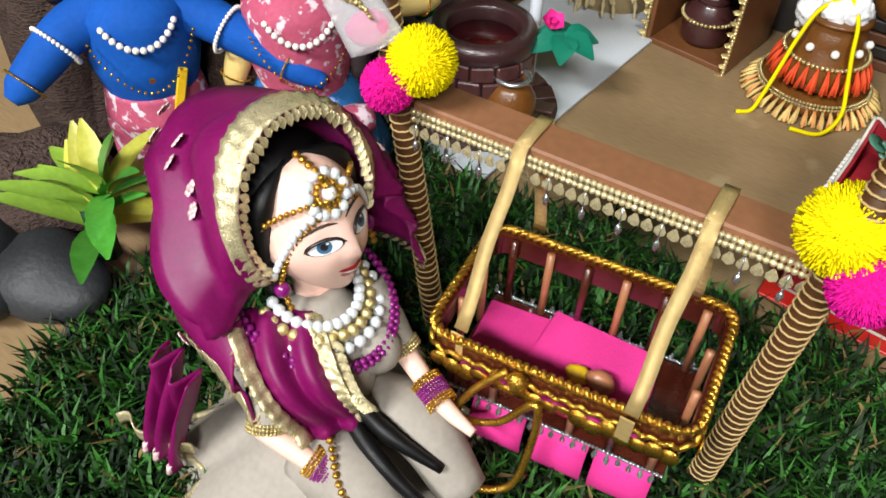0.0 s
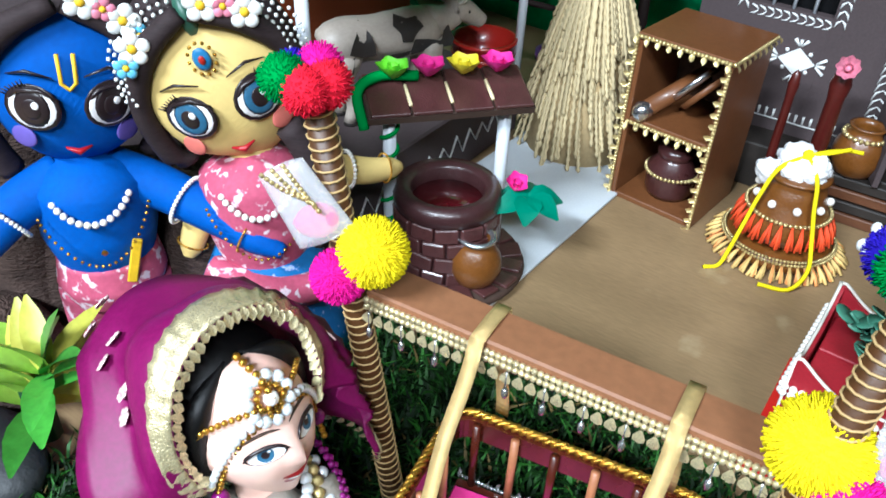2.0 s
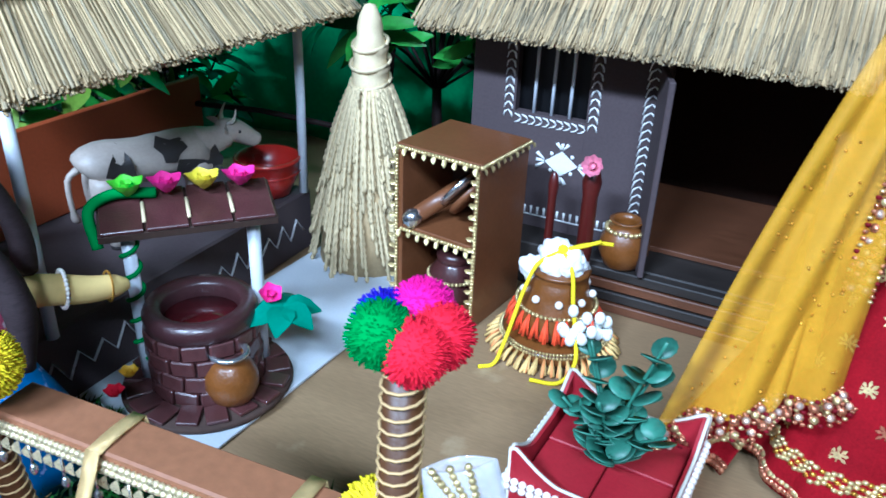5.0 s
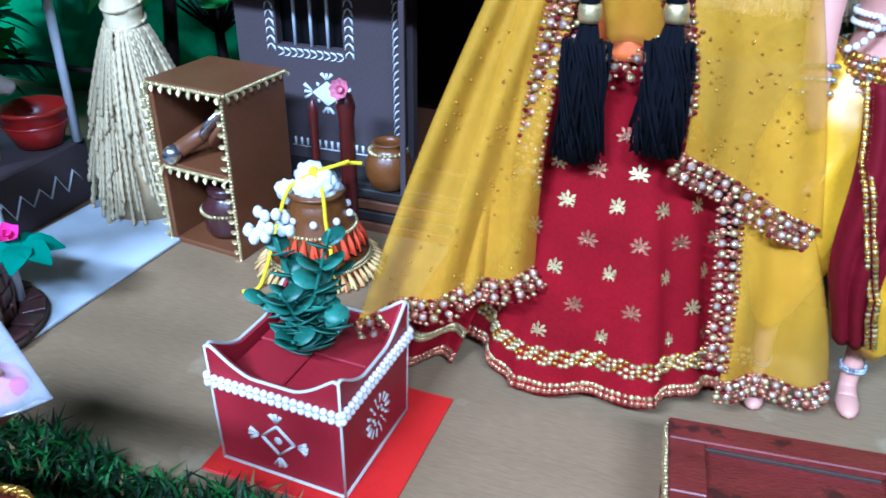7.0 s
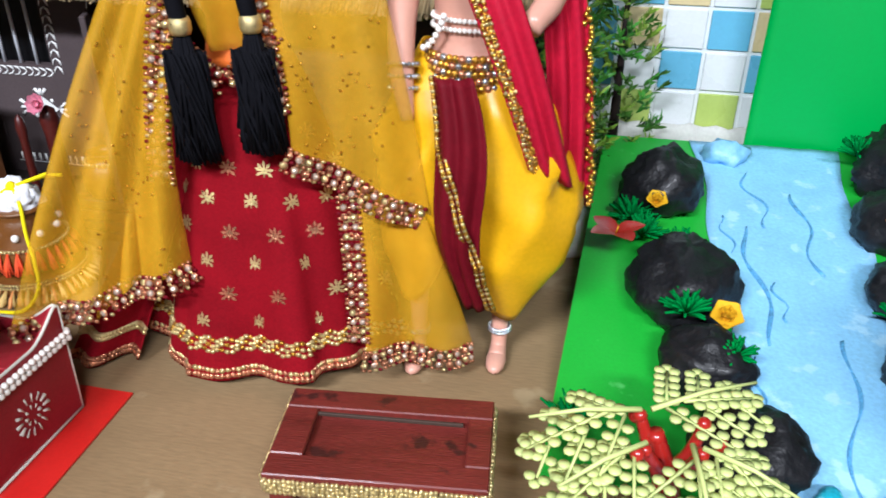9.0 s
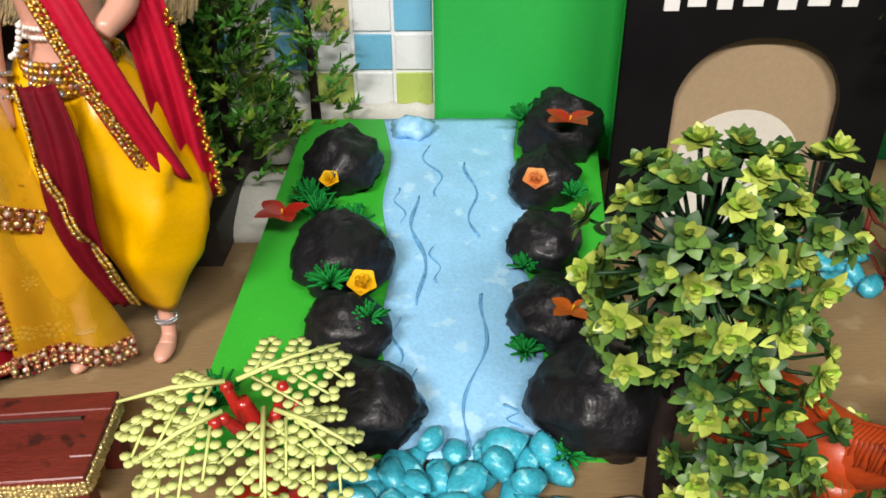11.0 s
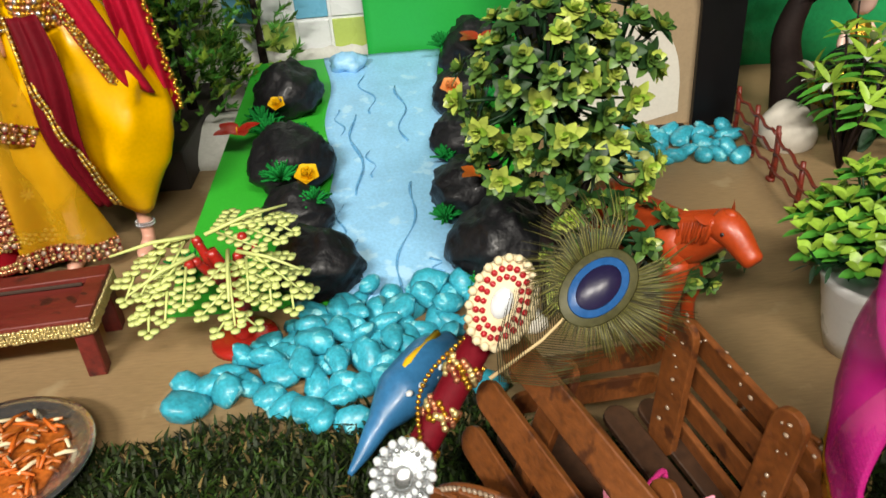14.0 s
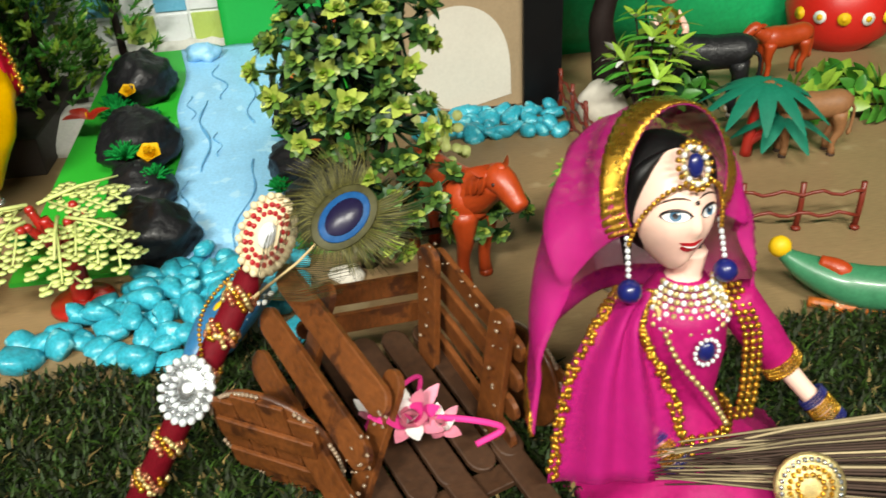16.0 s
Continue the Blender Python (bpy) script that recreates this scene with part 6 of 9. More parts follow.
# ---- plush dolls: plain printed cloth figures ----
def plush(m, skin, hair, shirt, skirt, label, arms, eye, extras, tilt=0.0):
    """A stuffed cloth doll facing -y."""
    b = Build()
    b.ball((0, 0, 0.152), (0.033, 0.021, 0.037), skin, 24, 16)
    b.ball((0, 0.0060, 0.160), (0.0370, 0.0200, 0.0405), hair, 28, 18, rough=0.04, freq=90)
    for sx in (-1, 1):
        limb(b, [(sx * 0.002, -0.0165, 0.190), (sx * 0.022, -0.0150, 0.178), (sx * 0.034, -0.0090, 0.156), (sx * 0.035, -0.002, 0.130), (sx * 0.030, 0.004, 0.112)], [0.004, 0.0055, 0.0045, 0.005, 0.006], hair, 10)
    b.tube([(0, 0.002, 0.122), (0, 0.002, 0.108)], [0.012, 0.013], skin, 12)
    limb(b, [(0, 0.002, 0.117), (0, 0, 0.105), (0, 0, 0.08), (0, 0, 0.062), (0, 0, 0.05)], [0.010, 0.026, 0.0265, 0.022, 0.024], shirt, 20)
    for L in arms:
        q = 0.72 if extras == "girl" else 1.0
        limb(b, L, [0.0135 * q, 0.0110 * q, 0.0095 * q, 0.0078 * q, 0.0035 * q], skin if extras != "girl" else shirt if False else skin, 12)
    if extras == "girl":
        b.lathe([(0.024, 0.062), (0.032, 0.045), (0.042, 0.02), (0.046, 0.002), (0.04, 0.0)], skirt, (0, 0, 0), 40, wave=lambda a, t: 1 + 0.06 * t * math.sin(9 * a))
    else:
        limb(b, [(0, 0, 0.066), (0, 0, 0.052), (0, 0, 0.04)], [0.0235, 0.0262, 0.0225], skirt, 20)
        for sx in (-1, 1):
            limb(b, [(sx * 0.012, 0, 0.045), (sx * 0.014, -0.002, 0.022), (sx * 0.015, -0.006, 0.005)], [0.015, 0.013, 0.010], skirt, 12)
    for sx in (-1, 1):
        T = Matrix.Translation((sx * 0.0145, -0.0197, 0.1490)) @ Matrix.Rotation(sx * 0.42, 4, "Z")
        for mm, r, o, dx in (("eye_dark", (0.0114, 0.0010, 0.0104), 0.0, 0), ("eye_white", (0.0100, 0.0011, 0.0090), -0.0003, 0), ("eye_dark", (0.0080, 0.0010, 0.0084), -0.0006, 0), (eye, (0.0070, 0.0010, 0.0076), -0.0010, 0), ("eye_dark", (0.0042, 0.0008, 0.0046), -0.0016, 0), ("eye_white", (0.0016, 0.0006, 0.0017), -0.0021, 0.0018)):
            b.ball((0, 0, 0), (1, 1, 1), mm, 14, 8, M=T @ Matrix.Translation((dx, o, dx)) @ Matrix.Diagonal((*r, 1)))
        b.ball((0, 0, 0), (1, 1, 1), "cheek_pink" if extras == "girl" else "cheek_violet", 14, 8, M=Matrix.Translation((sx * 0.0200, -0.0152, 0.1345)) @ Matrix.Rotation(sx * 0.7, 4, "Z") @ Matrix.Diagonal((0.0062, 0.0010, 0.0048, 1)))
        for i in range(7):
            e = T @ Vector((sx * (0.002 + 0.0014 * i), -0.001 + 0.0003 * i, 0.0098 - 0.0009 * i))
            b.tube([e, e + T.to_3x3() @ Vector((sx * (0.0005 + 0.0004 * i), -0.0006, 0.0028 - 0.0002 * i))], [0.0005, 0.0002], "eye_dark", 4)
        b.tube([T @ Vector(p) for p in ((-0.009, 0.001, 0.0132), (0, -0.0015, 0.0162), (0.009, 0.001, 0.0132))], [0.0003, 0.0008, 0.0003], "eye_dark", 5)
        b.tube([T @ Vector(p) for p in ((-0.0102, 0.0005, 0.002), (-0.005, -0.001, 0.0074), (0.004, -0.001, 0.0082), (0.0105, 0.0005, 0.0035))], [0.0005, 0.0011, 0.0011, 0.0006], "eye_dark", 5)
    b.tube([(-0.0052, -0.0196, 0.1302), (0, -0.0206, 0.1282), (0.0052, -0.0196, 0.1302)], [0.0004, 0.0016, 0.0004], "lip_red", 6)
    for k in range(9):
        a = radians(35 + 110 * k / 8)
        c = Vector((0.0345 * math.cos(a), -0.0150, 0.158 + 0.035 * math.sin(a)))
        if k in ((1, 2, 3, 7, 8) if extras == "girl" else (0, 1, 2, 3)):
            c += Vector((0, -0.006, 0))
            r = 0.0042 if k % 2 else 0.0030
            for i in range(6):
                q = i * 1.2566
                mm = "rose_yellow" if i == 5 else ("tile_blue", "petal_white", "petal_pink", "petal_white")[k % 4]
                b.ball((0, 0, 0), (1, 1, 1), mm, 9, 6, M=Matrix.Translation(c + (Vector((0, -0.0006, 0)) if i == 5 else r * Vector((math.cos(q), 0, math.sin(q))))) @ Matrix.Diagonal(((r * 0.45 if i == 5 else r * 0.72), 0.0011, (r * 0.45 if i == 5 else r * 0.72), 1)))
    for r, z, mm in ((0.0175, 0.106, "pearl"), (0.024, 0.099, "gold")):
        for i in range(15 if mm == "pearl" else 24):
            n = 14 if mm == "pearl" else 23
            a = radians(-165 + 150 * i / n)
            b.ball((r * math.cos(a), -0.006 + 0.02 * math.sin(a) - (0.006 if mm == "pearl" else 0.008), z - (0.008 if mm == "pearl" else 0.022) * abs(math.sin(a)) ** 2), 0.0017 if mm == "pearl" else 0.0008, mm, 7, 5)
    for L in arms:
        d = Vector(L[3]) - Vector(L[2])
        for q, r, mm, w in ((0.25, 0.0128, "pearl", 0.0026), (0.9, 0.0105, "gold", 0.0014)):
            bangle(b, Vector(L[1]).lerp(Vector(L[3]), q), d, r * (0.70 if extras == "girl" else 0.92), w * 0.85, mm, 1)
    if extras != "girl":
        b.box((0.010, -0.0235, 0.070), (0.0045, 0.0025, 0.024), "rose_yellow", M=pose(0, 0, 0, 0, 16, 0) @ Matrix.Translation((-0.018, 0, 0)))
        b.tube([(-0.003, -0.0222, 0.172), (-0.0028, -0.0228, 0.160), (0, -0.0228, 0.157), (0.0028, -0.0228, 0.160), (0.003, -0.0222, 0.172)], 0.0009, "rose_yellow", 5)
        b.ball((-0.010, 0.004, 0.198), (0.016, 0.006, 0.014), "leaf_lime", 14, 9)
        b.ball((-0.014, -0.001, 0.200), (0.007, 0.003, 0.006), "feather_blue", 10, 7)
        b.ball((0.034, -0.004, 0.142), (0.003, 0.003, 0.004), "gold", 8, 6)
        b.ball((0.034, -0.004, 0.134), (0.004, 0.003, 0.004), "gold", 8, 6)
        b.disc((0, -0.0255, 0.0795), (0, -1, 0), 0.0030, "gold", 8)
    else:
        for k in range(26):
            a = radians(8 + 164 * k / 25)
            b.ball((0.031 * math.cos(a), -0.0128, 0.158 + 0.030 * math.sin(a)), 0.0016, "pearl", 6, 5)
        b.ball((0, -0.0215, 0.172), (0.0036, 0.0012, 0.0050), "peacock_blue", 10, 7)
        b.ball((0, -0.0228, 0.172), (0.0014, 0.0008, 0.0020), "red_plastic", 8, 6)
        for i in range(12):
            a = 6.2832 * i / 12
            b.ball((0.0052 * math.cos(a), -0.0212, 0.172 + 0.0068 * math.sin(a)), 0.0009, "gold", 5, 4)
        b.ball((0, -0.002, 0.186), (0.005, 0.0155, 0.012), "leaf_euc", 10, 8)
        limb(b, [(0.020, -0.016, 0.13), (0.028, -0.020, 0.105), (0.026, -0.024, 0.075)], [0.006, 0.0075, 0.004], hair, 8)
        limb(b, [(-0.026, -0.012, 0.058), (0.0, -0.027, 0.052), (0.03, -0.020, 0.047)], [0.008, 0.009, 0.008], "floral_cloth", 8)
    if extras == "girl":
        for row in range(4):
            for k in range(34):
                a = radians(6 + 168 * k / 33)
                rr = 0.0305 + 0.0022 * row + 0.0035 * abs(math.sin(2 * a))
                b.ball((rr * 1.08 * math.cos(a), -0.0145 + 0.0030 * row, 0.156 + rr * 1.05 * math.sin(a)), 0.0010, "petal_white", 5, 4)
    V = []
    for x, y, z in b.v:
        q = max(0.0, min(1.0, (z - 0.112) / 0.012)) * (1.0 if abs(x) < 0.055 else 0.0)
        p = Vector((x, y, z - 0.118))
        V.append(tuple(p.lerp(Matrix.Rotation(radians(tilt), 3, "Y") @ p, q) + Vector((0, 0, 0.118))))
    b.v = V
    return tagged(b.ob("plush_doll", m=m), label, "plush doll", "plush dolls")


plush(pose(-0.3120, 0.1920, 0.0, 0, 0, 57.0), "blue_plush", "dark_plush", "blue_plush", "floral_cloth", "blue stuffed cloth doll with white bead print and dark hair",
      (((-0.010, 0, 0.104), (-0.030, -0.006, 0.099), (-0.046, -0.014, 0.089), (-0.056, -0.020, 0.082), (-0.061, -0.023, 0.079)), ((0.010, 0, 0.104), (0.030, -0.010, 0.098), (0.050, -0.026, 0.089), (0.067, -0.040, 0.080), (0.077, -0.047, 0.074))), "eye_dark", "boy", 5.0)
plush(pose(-0.2560, 0.2420, 0.0, 0, 0, 48), "cream_plush", "dark_plush", "floral_cloth", "blue_print", "stuffed cloth doll with yellow face, flower crown and blue printed skirt",
      (((-0.010, 0.004, 0.100), (-0.024, 0.004, 0.088), (-0.031, 0.002, 0.074), (-0.035, 0.0, 0.064), (-0.037, -0.002, 0.060)), ((0.010, 0, 0.102), (0.036, 0.002, 0.100), (0.054, 0.006, 0.095), (0.066, 0.010, 0.093), (0.072, 0.012, 0.092))), "eye_blue", "girl", -16.0)


# ---- leafy plants ----
def rosette(b, c, n, length, width, mats, droop=0.35, tilt=0.5, up=(0, 0, 1)):
    """Leaves in a spiral round a point."""
    up = Vector(up).normalized()
    x = up.orthogonal().normalized()
    y = up.cross(x)
    for k in range(n):
        a = k * 2.39996 + rnd(-0.2, 0.2)
        t = k / n
        d = x * math.cos(a) + y * math.sin(a)
        b.leaf(Vector(c), d * (1 - tilt * t) + up * (0.15 + 1.1 * tilt * t), up, length * (1 - 0.35 * t) * rnd(0.85, 1.1), width * rnd(0.85, 1.1), mats[k % len(mats)], droop * rnd(0.6, 1.3), 5)


b = Build()
b.tube([(0, 0, 0), (0, 0, 0.03)], 0.006, "leaf_deep", 8)
for k in range(3):
    rosette(b, (0.004 * k - 0.004, 0.003 * k, 0.016 + 0.010 * k), 9, 0.056 - 0.004 * k, 0.0125, ("leaf_yellow", "leaf_lime", "leaf_green"), 0.25, 0.95)
tagged(b.ob("potted_plant", m=pose(-0.279, 0.124, 0.014)), "artificial plant with yellow-green pointed leaves among stones", "plant")
for x, y, s, m in ((-0.292, 0.098, 0.032, "slate"), (-0.33, 0.075, 0.04, "slate"), (-0.345, 0.13, 0.045, "driftwood")):
    b = Build()
    b.ball((0, 0, s * 0.42), (s, s * 0.8, s * 0.5), m, 22, 14, rough=0.35, freq=35, seed=int(s * 900))
    tagged(b.ob("stone", m=pose(x, y, 0)), "dark grey rough stone on the brown board", "stone", "stones by the plant")
b = Build()
for k in range(9):
    a = k * 0.7
    limb(b, [(0.012 * math.cos(a), 0.012 * math.sin(a), 0), (0.022 * math.cos(a + 0.5), 0.022 * math.sin(a + 0.5), 0.06), (0.016 * math.cos(a + 1.2), 0.016 * math.sin(a + 1.2), 0.12), (0.024 * math.cos(a + 1.6), 0.024 * math.sin(a + 1.6), 0.21)], [0.022, 0.018, 0.016, 0.012], "driftwood", 10)
b.ball((0.02, 0.03, 0.03), (0.05, 0.04, 0.045), "driftwood", 22, 14, rough=0.4, freq=40)
tagged(b.ob("tree_trunk", m=pose(-0.372, 0.195, 0)), "gnarled grey-brown driftwood trunk behind the plush dolls", "tree trunk")
b = Build()
b.ball((0, 0, 0.02), (0.07, 0.05, 0.06), "driftwood", 24, 16, rough=0.35, freq=30, seed=3)
tagged(b.ob("driftwood", m=pose(-0.33, 0.255, 0)), "dark wrinkled driftwood lump behind the plush dolls", "driftwood")


def bush(name, m, label, mats, n, spread, height, length, width, trunk=None, leaves=6, category="plant", core=0.0, group=""):
    """Stems from one base, each ending in leaf rosettes, as a plastic plant has."""
    t = thing(name, m, label, category, group)
    b, f = Build(), Build()
    for k in range(n):
        a, q = k * 2.39996, math.sqrt((k + 0.5) / n)
        top = Vector((spread * q * math.cos(a) * rnd(0.8, 1.15), spread * q * math.sin(a) * rnd(0.8, 1.15), height * (1.02 - 0.55 * q * q) * rnd(0.7, 1.1)))
        mid = Vector((top.x * 0.45, top.y * 0.45, top.z * 0.55 + core))
        b.tube([(0, 0, core * 0.5), mid, top], [0.0016, 0.0012, 0.0007], trunk or "bark_dark", 5)
        up = (top - mid).normalized()
        rosette(f, top, leaves, length * rnd(0.8, 1.15), width, mats, 0.25, 0.6, up)
        for s in (0.35, 0.7):
            rosette(f, mid.lerp(top, s), max(3, leaves // 2), length * rnd(0.7, 1.0), width, mats, 0.3, 0.3, up)
    b.ob("stem", t)
    f.ob("foliage", t)
    return t


bush("artificial_plant", pose(-0.50, 0.47, 0.02), "artificial plant with broad green leaves behind the shed", ("leaf_green", "leaf_deep", "leaf_lime"), 26, 0.11, 0.20, 0.036, 0.015)
bush("artificial_plant", pose(-0.53, 0.37, 0.02), "artificial plant with yellow flowers and green leaves", ("leaf_yellow", "leaf_yellow", "leaf_green"), 24, 0.07, 0.19, 0.018, 0.007)
bush("artificial_plant", pose(-0.475, 0.60, 0.0), "dark green leafy artificial plant behind the shed", ("leaf_deep", "leaf_green"), 18, 0.06, 0.17, 0.036, 0.013)
t = bush("artificial_tree", pose(-0.235, 0.665, 0.10), "small artificial tree with long glossy green leaves behind the hut", ("leaf_green", "leaf_green", "leaf_deep"), 22, 0.10, 0.13, 0.042, 0.013, category="tree")
b = Build()
b.tube([(-0.06, 0.0, -0.10), (-0.055, 0, -0.04), (-0.05, 0.005, 0.03), (-0.03, 0, 0.06)], [0.0075, 0.0065, 0.006, 0.004], "bark_dark", 8)
b.tube([(0.0, 0.0, -0.10), (0.002, 0, -0.04), (0.0, 0.0, 0.02)], [0.006, 0.005, 0.004], "bark_dark", 8)
b.ob("trunk", t)
b = Build()
b.sheet(lambda u, v: (0.16 * (u - 0.5), 0.12 * (v - 0.5), 0.03 + 0.05 * noise.noise(Vector((4 * u, 5 * v, 2))) + 0.03 * math.sin(3.14 * u) * math.sin(3.14 * v)), 24, 24, "grey_cloth", 0.001)
tagged(b.ob("cloth", m=pose(-0.56, 0.46, 0.0)), "crumpled grey cloth behind the plants", "cloth")

# ================= middle: planter, standing dolls, low table =================
PL = pose(0.0215, 0.3450, 0.0, 0, 0, -3)
tagged(Build().box((0, 0, 0.0008), (0.094, 0.090, 0.0016), "mat_red", bev=0.0003).ob("red_mat", m=PL @ pose(0.006, 0.004, 0, 0, 0, 2)), "flat bright red card under the planter", "mat")
planter = thing("planter", PL @ pose(0, 0, 0.0018), "square dark red planter with white folk drawing and pearl bands", "planter")
hw, hh = 0.0325, 0.054


def panel_pts(n=24):
    out = []
    for k in range(n + 1):
        u = -1 + 2 * k / n
        out.append((u, hh + 0.015 * max(0, (abs(u) - 0.30) / 0.70) ** 1.5 * (1 - 0.25 * max(0, (abs(u) - 0.9) / 0.1))))
    return out


PEARL = []
for k in range(4):
    b = Build()
    P = panel_pts()
    n = len(P)
    flare = lambda z: 1 + 0.10 * (z / hh - 0.5)
    V = []
    for y in (-hw, -hw + 0.003):
        V += [(u * hw, y, 0) for u, z in P] + [(u * hw * 1.04, y - 0.0012 * (1 if y == -hw else 1), z) for u, z in P]
    F = []
    for i in range(n - 1):
        F += [(i, i + 1, n + i + 1, n + i), (2 * n + i + 1, 2 * n + i, 3 * n + i, 3 * n + i + 1), (n + i, n + i + 1, 3 * n + i + 1, 3 * n + i), (i + 1, i, 2 * n + i, 2 * n + i + 1)]
    F += [(0, n, 3 * n, 2 * n), (n - 1, 2 * n + n - 1, 3 * n + n - 1, n + n - 1)]
    b.add(V, F, "planter_red", False)
    o = b.ob("side_panel", planter, pose(0, 0, 0, 0, 0, 90 * k))
    b = Build()
    b.tube([(u * hw * 1.04, -hw - 0.0005, z + 0.0004) for u, z in P], 0.0009, "offwhite", 5)
    b.tube([(-hw, -hw - 0.0004, 0.001), (hw, -hw - 0.0004, 0.001)], 0.0009, "offwhite", 5)
    b.tube([(-hw, -hw - 0.0004, 0.001), (-hw * 1.03, -hw - 0.0010, hh + 0.012)], 0.0007, "offwhite", 5)
    b.ob("edge", o, label="thin white painted edge")
    for z in (hh - 0.0075, hh - 0.0040):
        for i in range(19):
            if not PEARL:
                PEARL.append(Build().ball((0, 0, 0), 0.00185, "pearl", 8, 6).ob("pearl", o, pose(-hw * 1.03, -hw - 0.0022, z)))
                continue
            q = new("pearl", PEARL[0].data)
            q.parent = o
            q.matrix_basis = pose(-hw * 1.03 + 0.00372 * i, -hw - 0.0022, z)
    b = Build()
    c = Vector((0, -hw - 0.0010, 0.023))
    if k % 2 == 0:
        for a in range(4):
            p, q = radians(90 * a), radians(90 * a + 90)
            b.tube([c + 0.0085 * Vector((math.cos(p), 0, math.sin(p))), c + 0.0085 * Vector((math.cos(q), 0, math.sin(q)))], 0.0009, "offwhite", 5, flat=0.5)
            for d in (-0.5, 0, 0.5):
                e = Vector((math.cos(p + d), 0, math.sin(p + d)))
                b.tube([c + 0.0095 * Vector((math.cos(p), 0, math.sin(p))) + 0.001 * e, c + 0.0098 * Vector((math.cos(p), 0, math.sin(p))) + 0.0058 * e], [0.0005, 0.0013], "offwhite", 6, flat=0.5)
        b.ball(c, (0.0022, 0.0006, 0.0022), "offwhite", 8, 6)
    else:
        for r, m in ((0.0045, 8), (0.0095, 14)):
            for i in range(m):
                a = 6.2832 * i / m
                e = Vector((math.cos(a), 0, math.sin(a)))
                b.tube([c + e * r * 0.75, c + e * r * 1.2], [0.0005, 0.0011], "offwhite", 6, flat=0.5)
    b.ob("folk_drawing", o, label="white painted folk drawing")
for k in range(4):
    Build().box(((-0.5 if k % 2 else 0.5) * 0.0295, (-0.5 if k < 2 else 0.5) * 0.0295, 0.0465 + 0.0004 * k), (0.0288, 0.0288, 0.004), "planter_red", bev=0.0006).ob("top_board", planter)


def round_leaf(b, c, n, r, material):
    """A small cupped round leaf."""
    nz = Vector(n).normalized()
    x = nz.orthogonal().normalized()
    y = nz.cross(x)
    c = Vector(c)
    V = [c - nz * r * 0.12] + [c + x * r * math.cos(6.2832 * i / 12) + y * r * 0.85 * math.sin(6.2832 * i / 12) + nz * r * 0.12 for i in range(12)]
    V += [p - nz * 0.0005 for p in V]
    F = [(0, 1 + i, 1 + (i + 1) % 12) for i in range(12)] + [(13, 14 + (i + 1) % 12, 14 + i) for i in range(12)] + [(1 + i, 14 + i, 14 + (i + 1) % 12, 1 + (i + 1) % 12) for i in range(12)]
    b.add(V, F, material)


sprig = thing("leafy_sprig", PL @ pose(-0.001, 0, 0.051), "artificial eucalyptus sprigs with white buds stuck in the planter", "plant")
st, lf = Build(), Build()
for k, (tx, ty, tz) in enumerate(((0.016, -0.002, 0.070), (-0.016, 0.004, 0.056), (0.012, 0.010, 0.048), (-0.004, -0.014, 0.040), (0.024, -0.008, 0.030), (-0.022, -0.006, 0.030), (0.006, -0.022, 0.022))):
    P = smooth_line([(0, 0, 0), (tx * 0.3, ty * 0.3, tz * 0.45), (tx, ty, tz)], 10)
    st.tube(P, 0.0008, "leaf_euc", 5)
    for i in range(4, len(P)):
        if i % 3 == 0:
            a = i * 1.3 + k
            d = Vector((math.cos(a), math.sin(a), 0.25))
            for sg in (-1, 1):
                e = Vector((sg * d.x, sg * d.y, d.z))
                rr = 0.0086 * (1 - 0.40 * i / len(P))
                round_leaf(lf, P[i] + e * rr * 0.9, Vector((-sg * d.x * 0.6, -sg * d.y * 0.6, 1)), rr, "leaf_euc")
for i in range(16):
    Build().ball((-0.020 + rnd(-0.010, 0.010), 0.004 + rnd(-0.006, 0.006), 0.062 + rnd(-0.006, 0.008)), (0.0024, 0.0024, 0.0030), "petal_white", 8, 6).ob("bud", sprig, label="white bud")
st.tube(smooth_line([(0, 0, 0), (-0.010, 0.003, 0.035), (-0.020, 0.004, 0.062)], 6), 0.0009, "leaf_euc", 5)
st.ob("stem", sprig)
lf.ob("foliage", sprig)


# standing doll in a red skirt with yellow veil
def sk(a, t):
    z = 0.180 * (1 - t) + 0.010 * t - (0.004 * math.sin(3 * a + 1)) * t ** 4
    r = 0.0215 + 0.058 * t ** 0.85
    r *= 1 + t ** 0.6 * (0.13 * (1 - 2 * abs(math.sin(3.5 * a + 0.7)) ** 0.8) * 0.8 + 0.05 * math.sin(12 * a + 2 + 2 * t)) * (0.5 + 0.5 * t)
    return Vector((0.137 + r * math.cos(a), 0.462 - 0.004 * t + 0.66 * r * math.sin(a), z))


def skn(a, t):
    return (sk(a + 0.02, t) - sk(a - 0.02, t)).cross(sk(a, t - 0.02) - sk(a, t + 0.02)).normalized()


b = Build()
b.sheet(lambda u, v: sk(6.2832 * u, v), 110, 40, "red_cloth", 0.0008)
for k in range(180):
    a = 6.2832 * k / 180
    for t, r, mm in ((0.985, 0.0019, "rosegold"), (0.965, 0.0017, "gold_pale" if k % 3 else "rosegold")):
        b.disc(sk(a, t) + skn(a, t) * 0.0011, skn(a, t) + Vector((rnd(-.3, .3), rnd(-.3, .3), rnd(-.3, .3))), r, mm, 7, 0.5)
    for j, t in enumerate((0.862, 0.880, 0.898)):
        b.ball(sk(a, t) + skn(a, t) * 0.0009 + Vector((0, 0, 0.0011 * math.sin(k * 1.5 + j))), (0.0019, 0.0015, 0.0014), "gold_pale" if (k + j) % 4 else "gold", 5, 4)
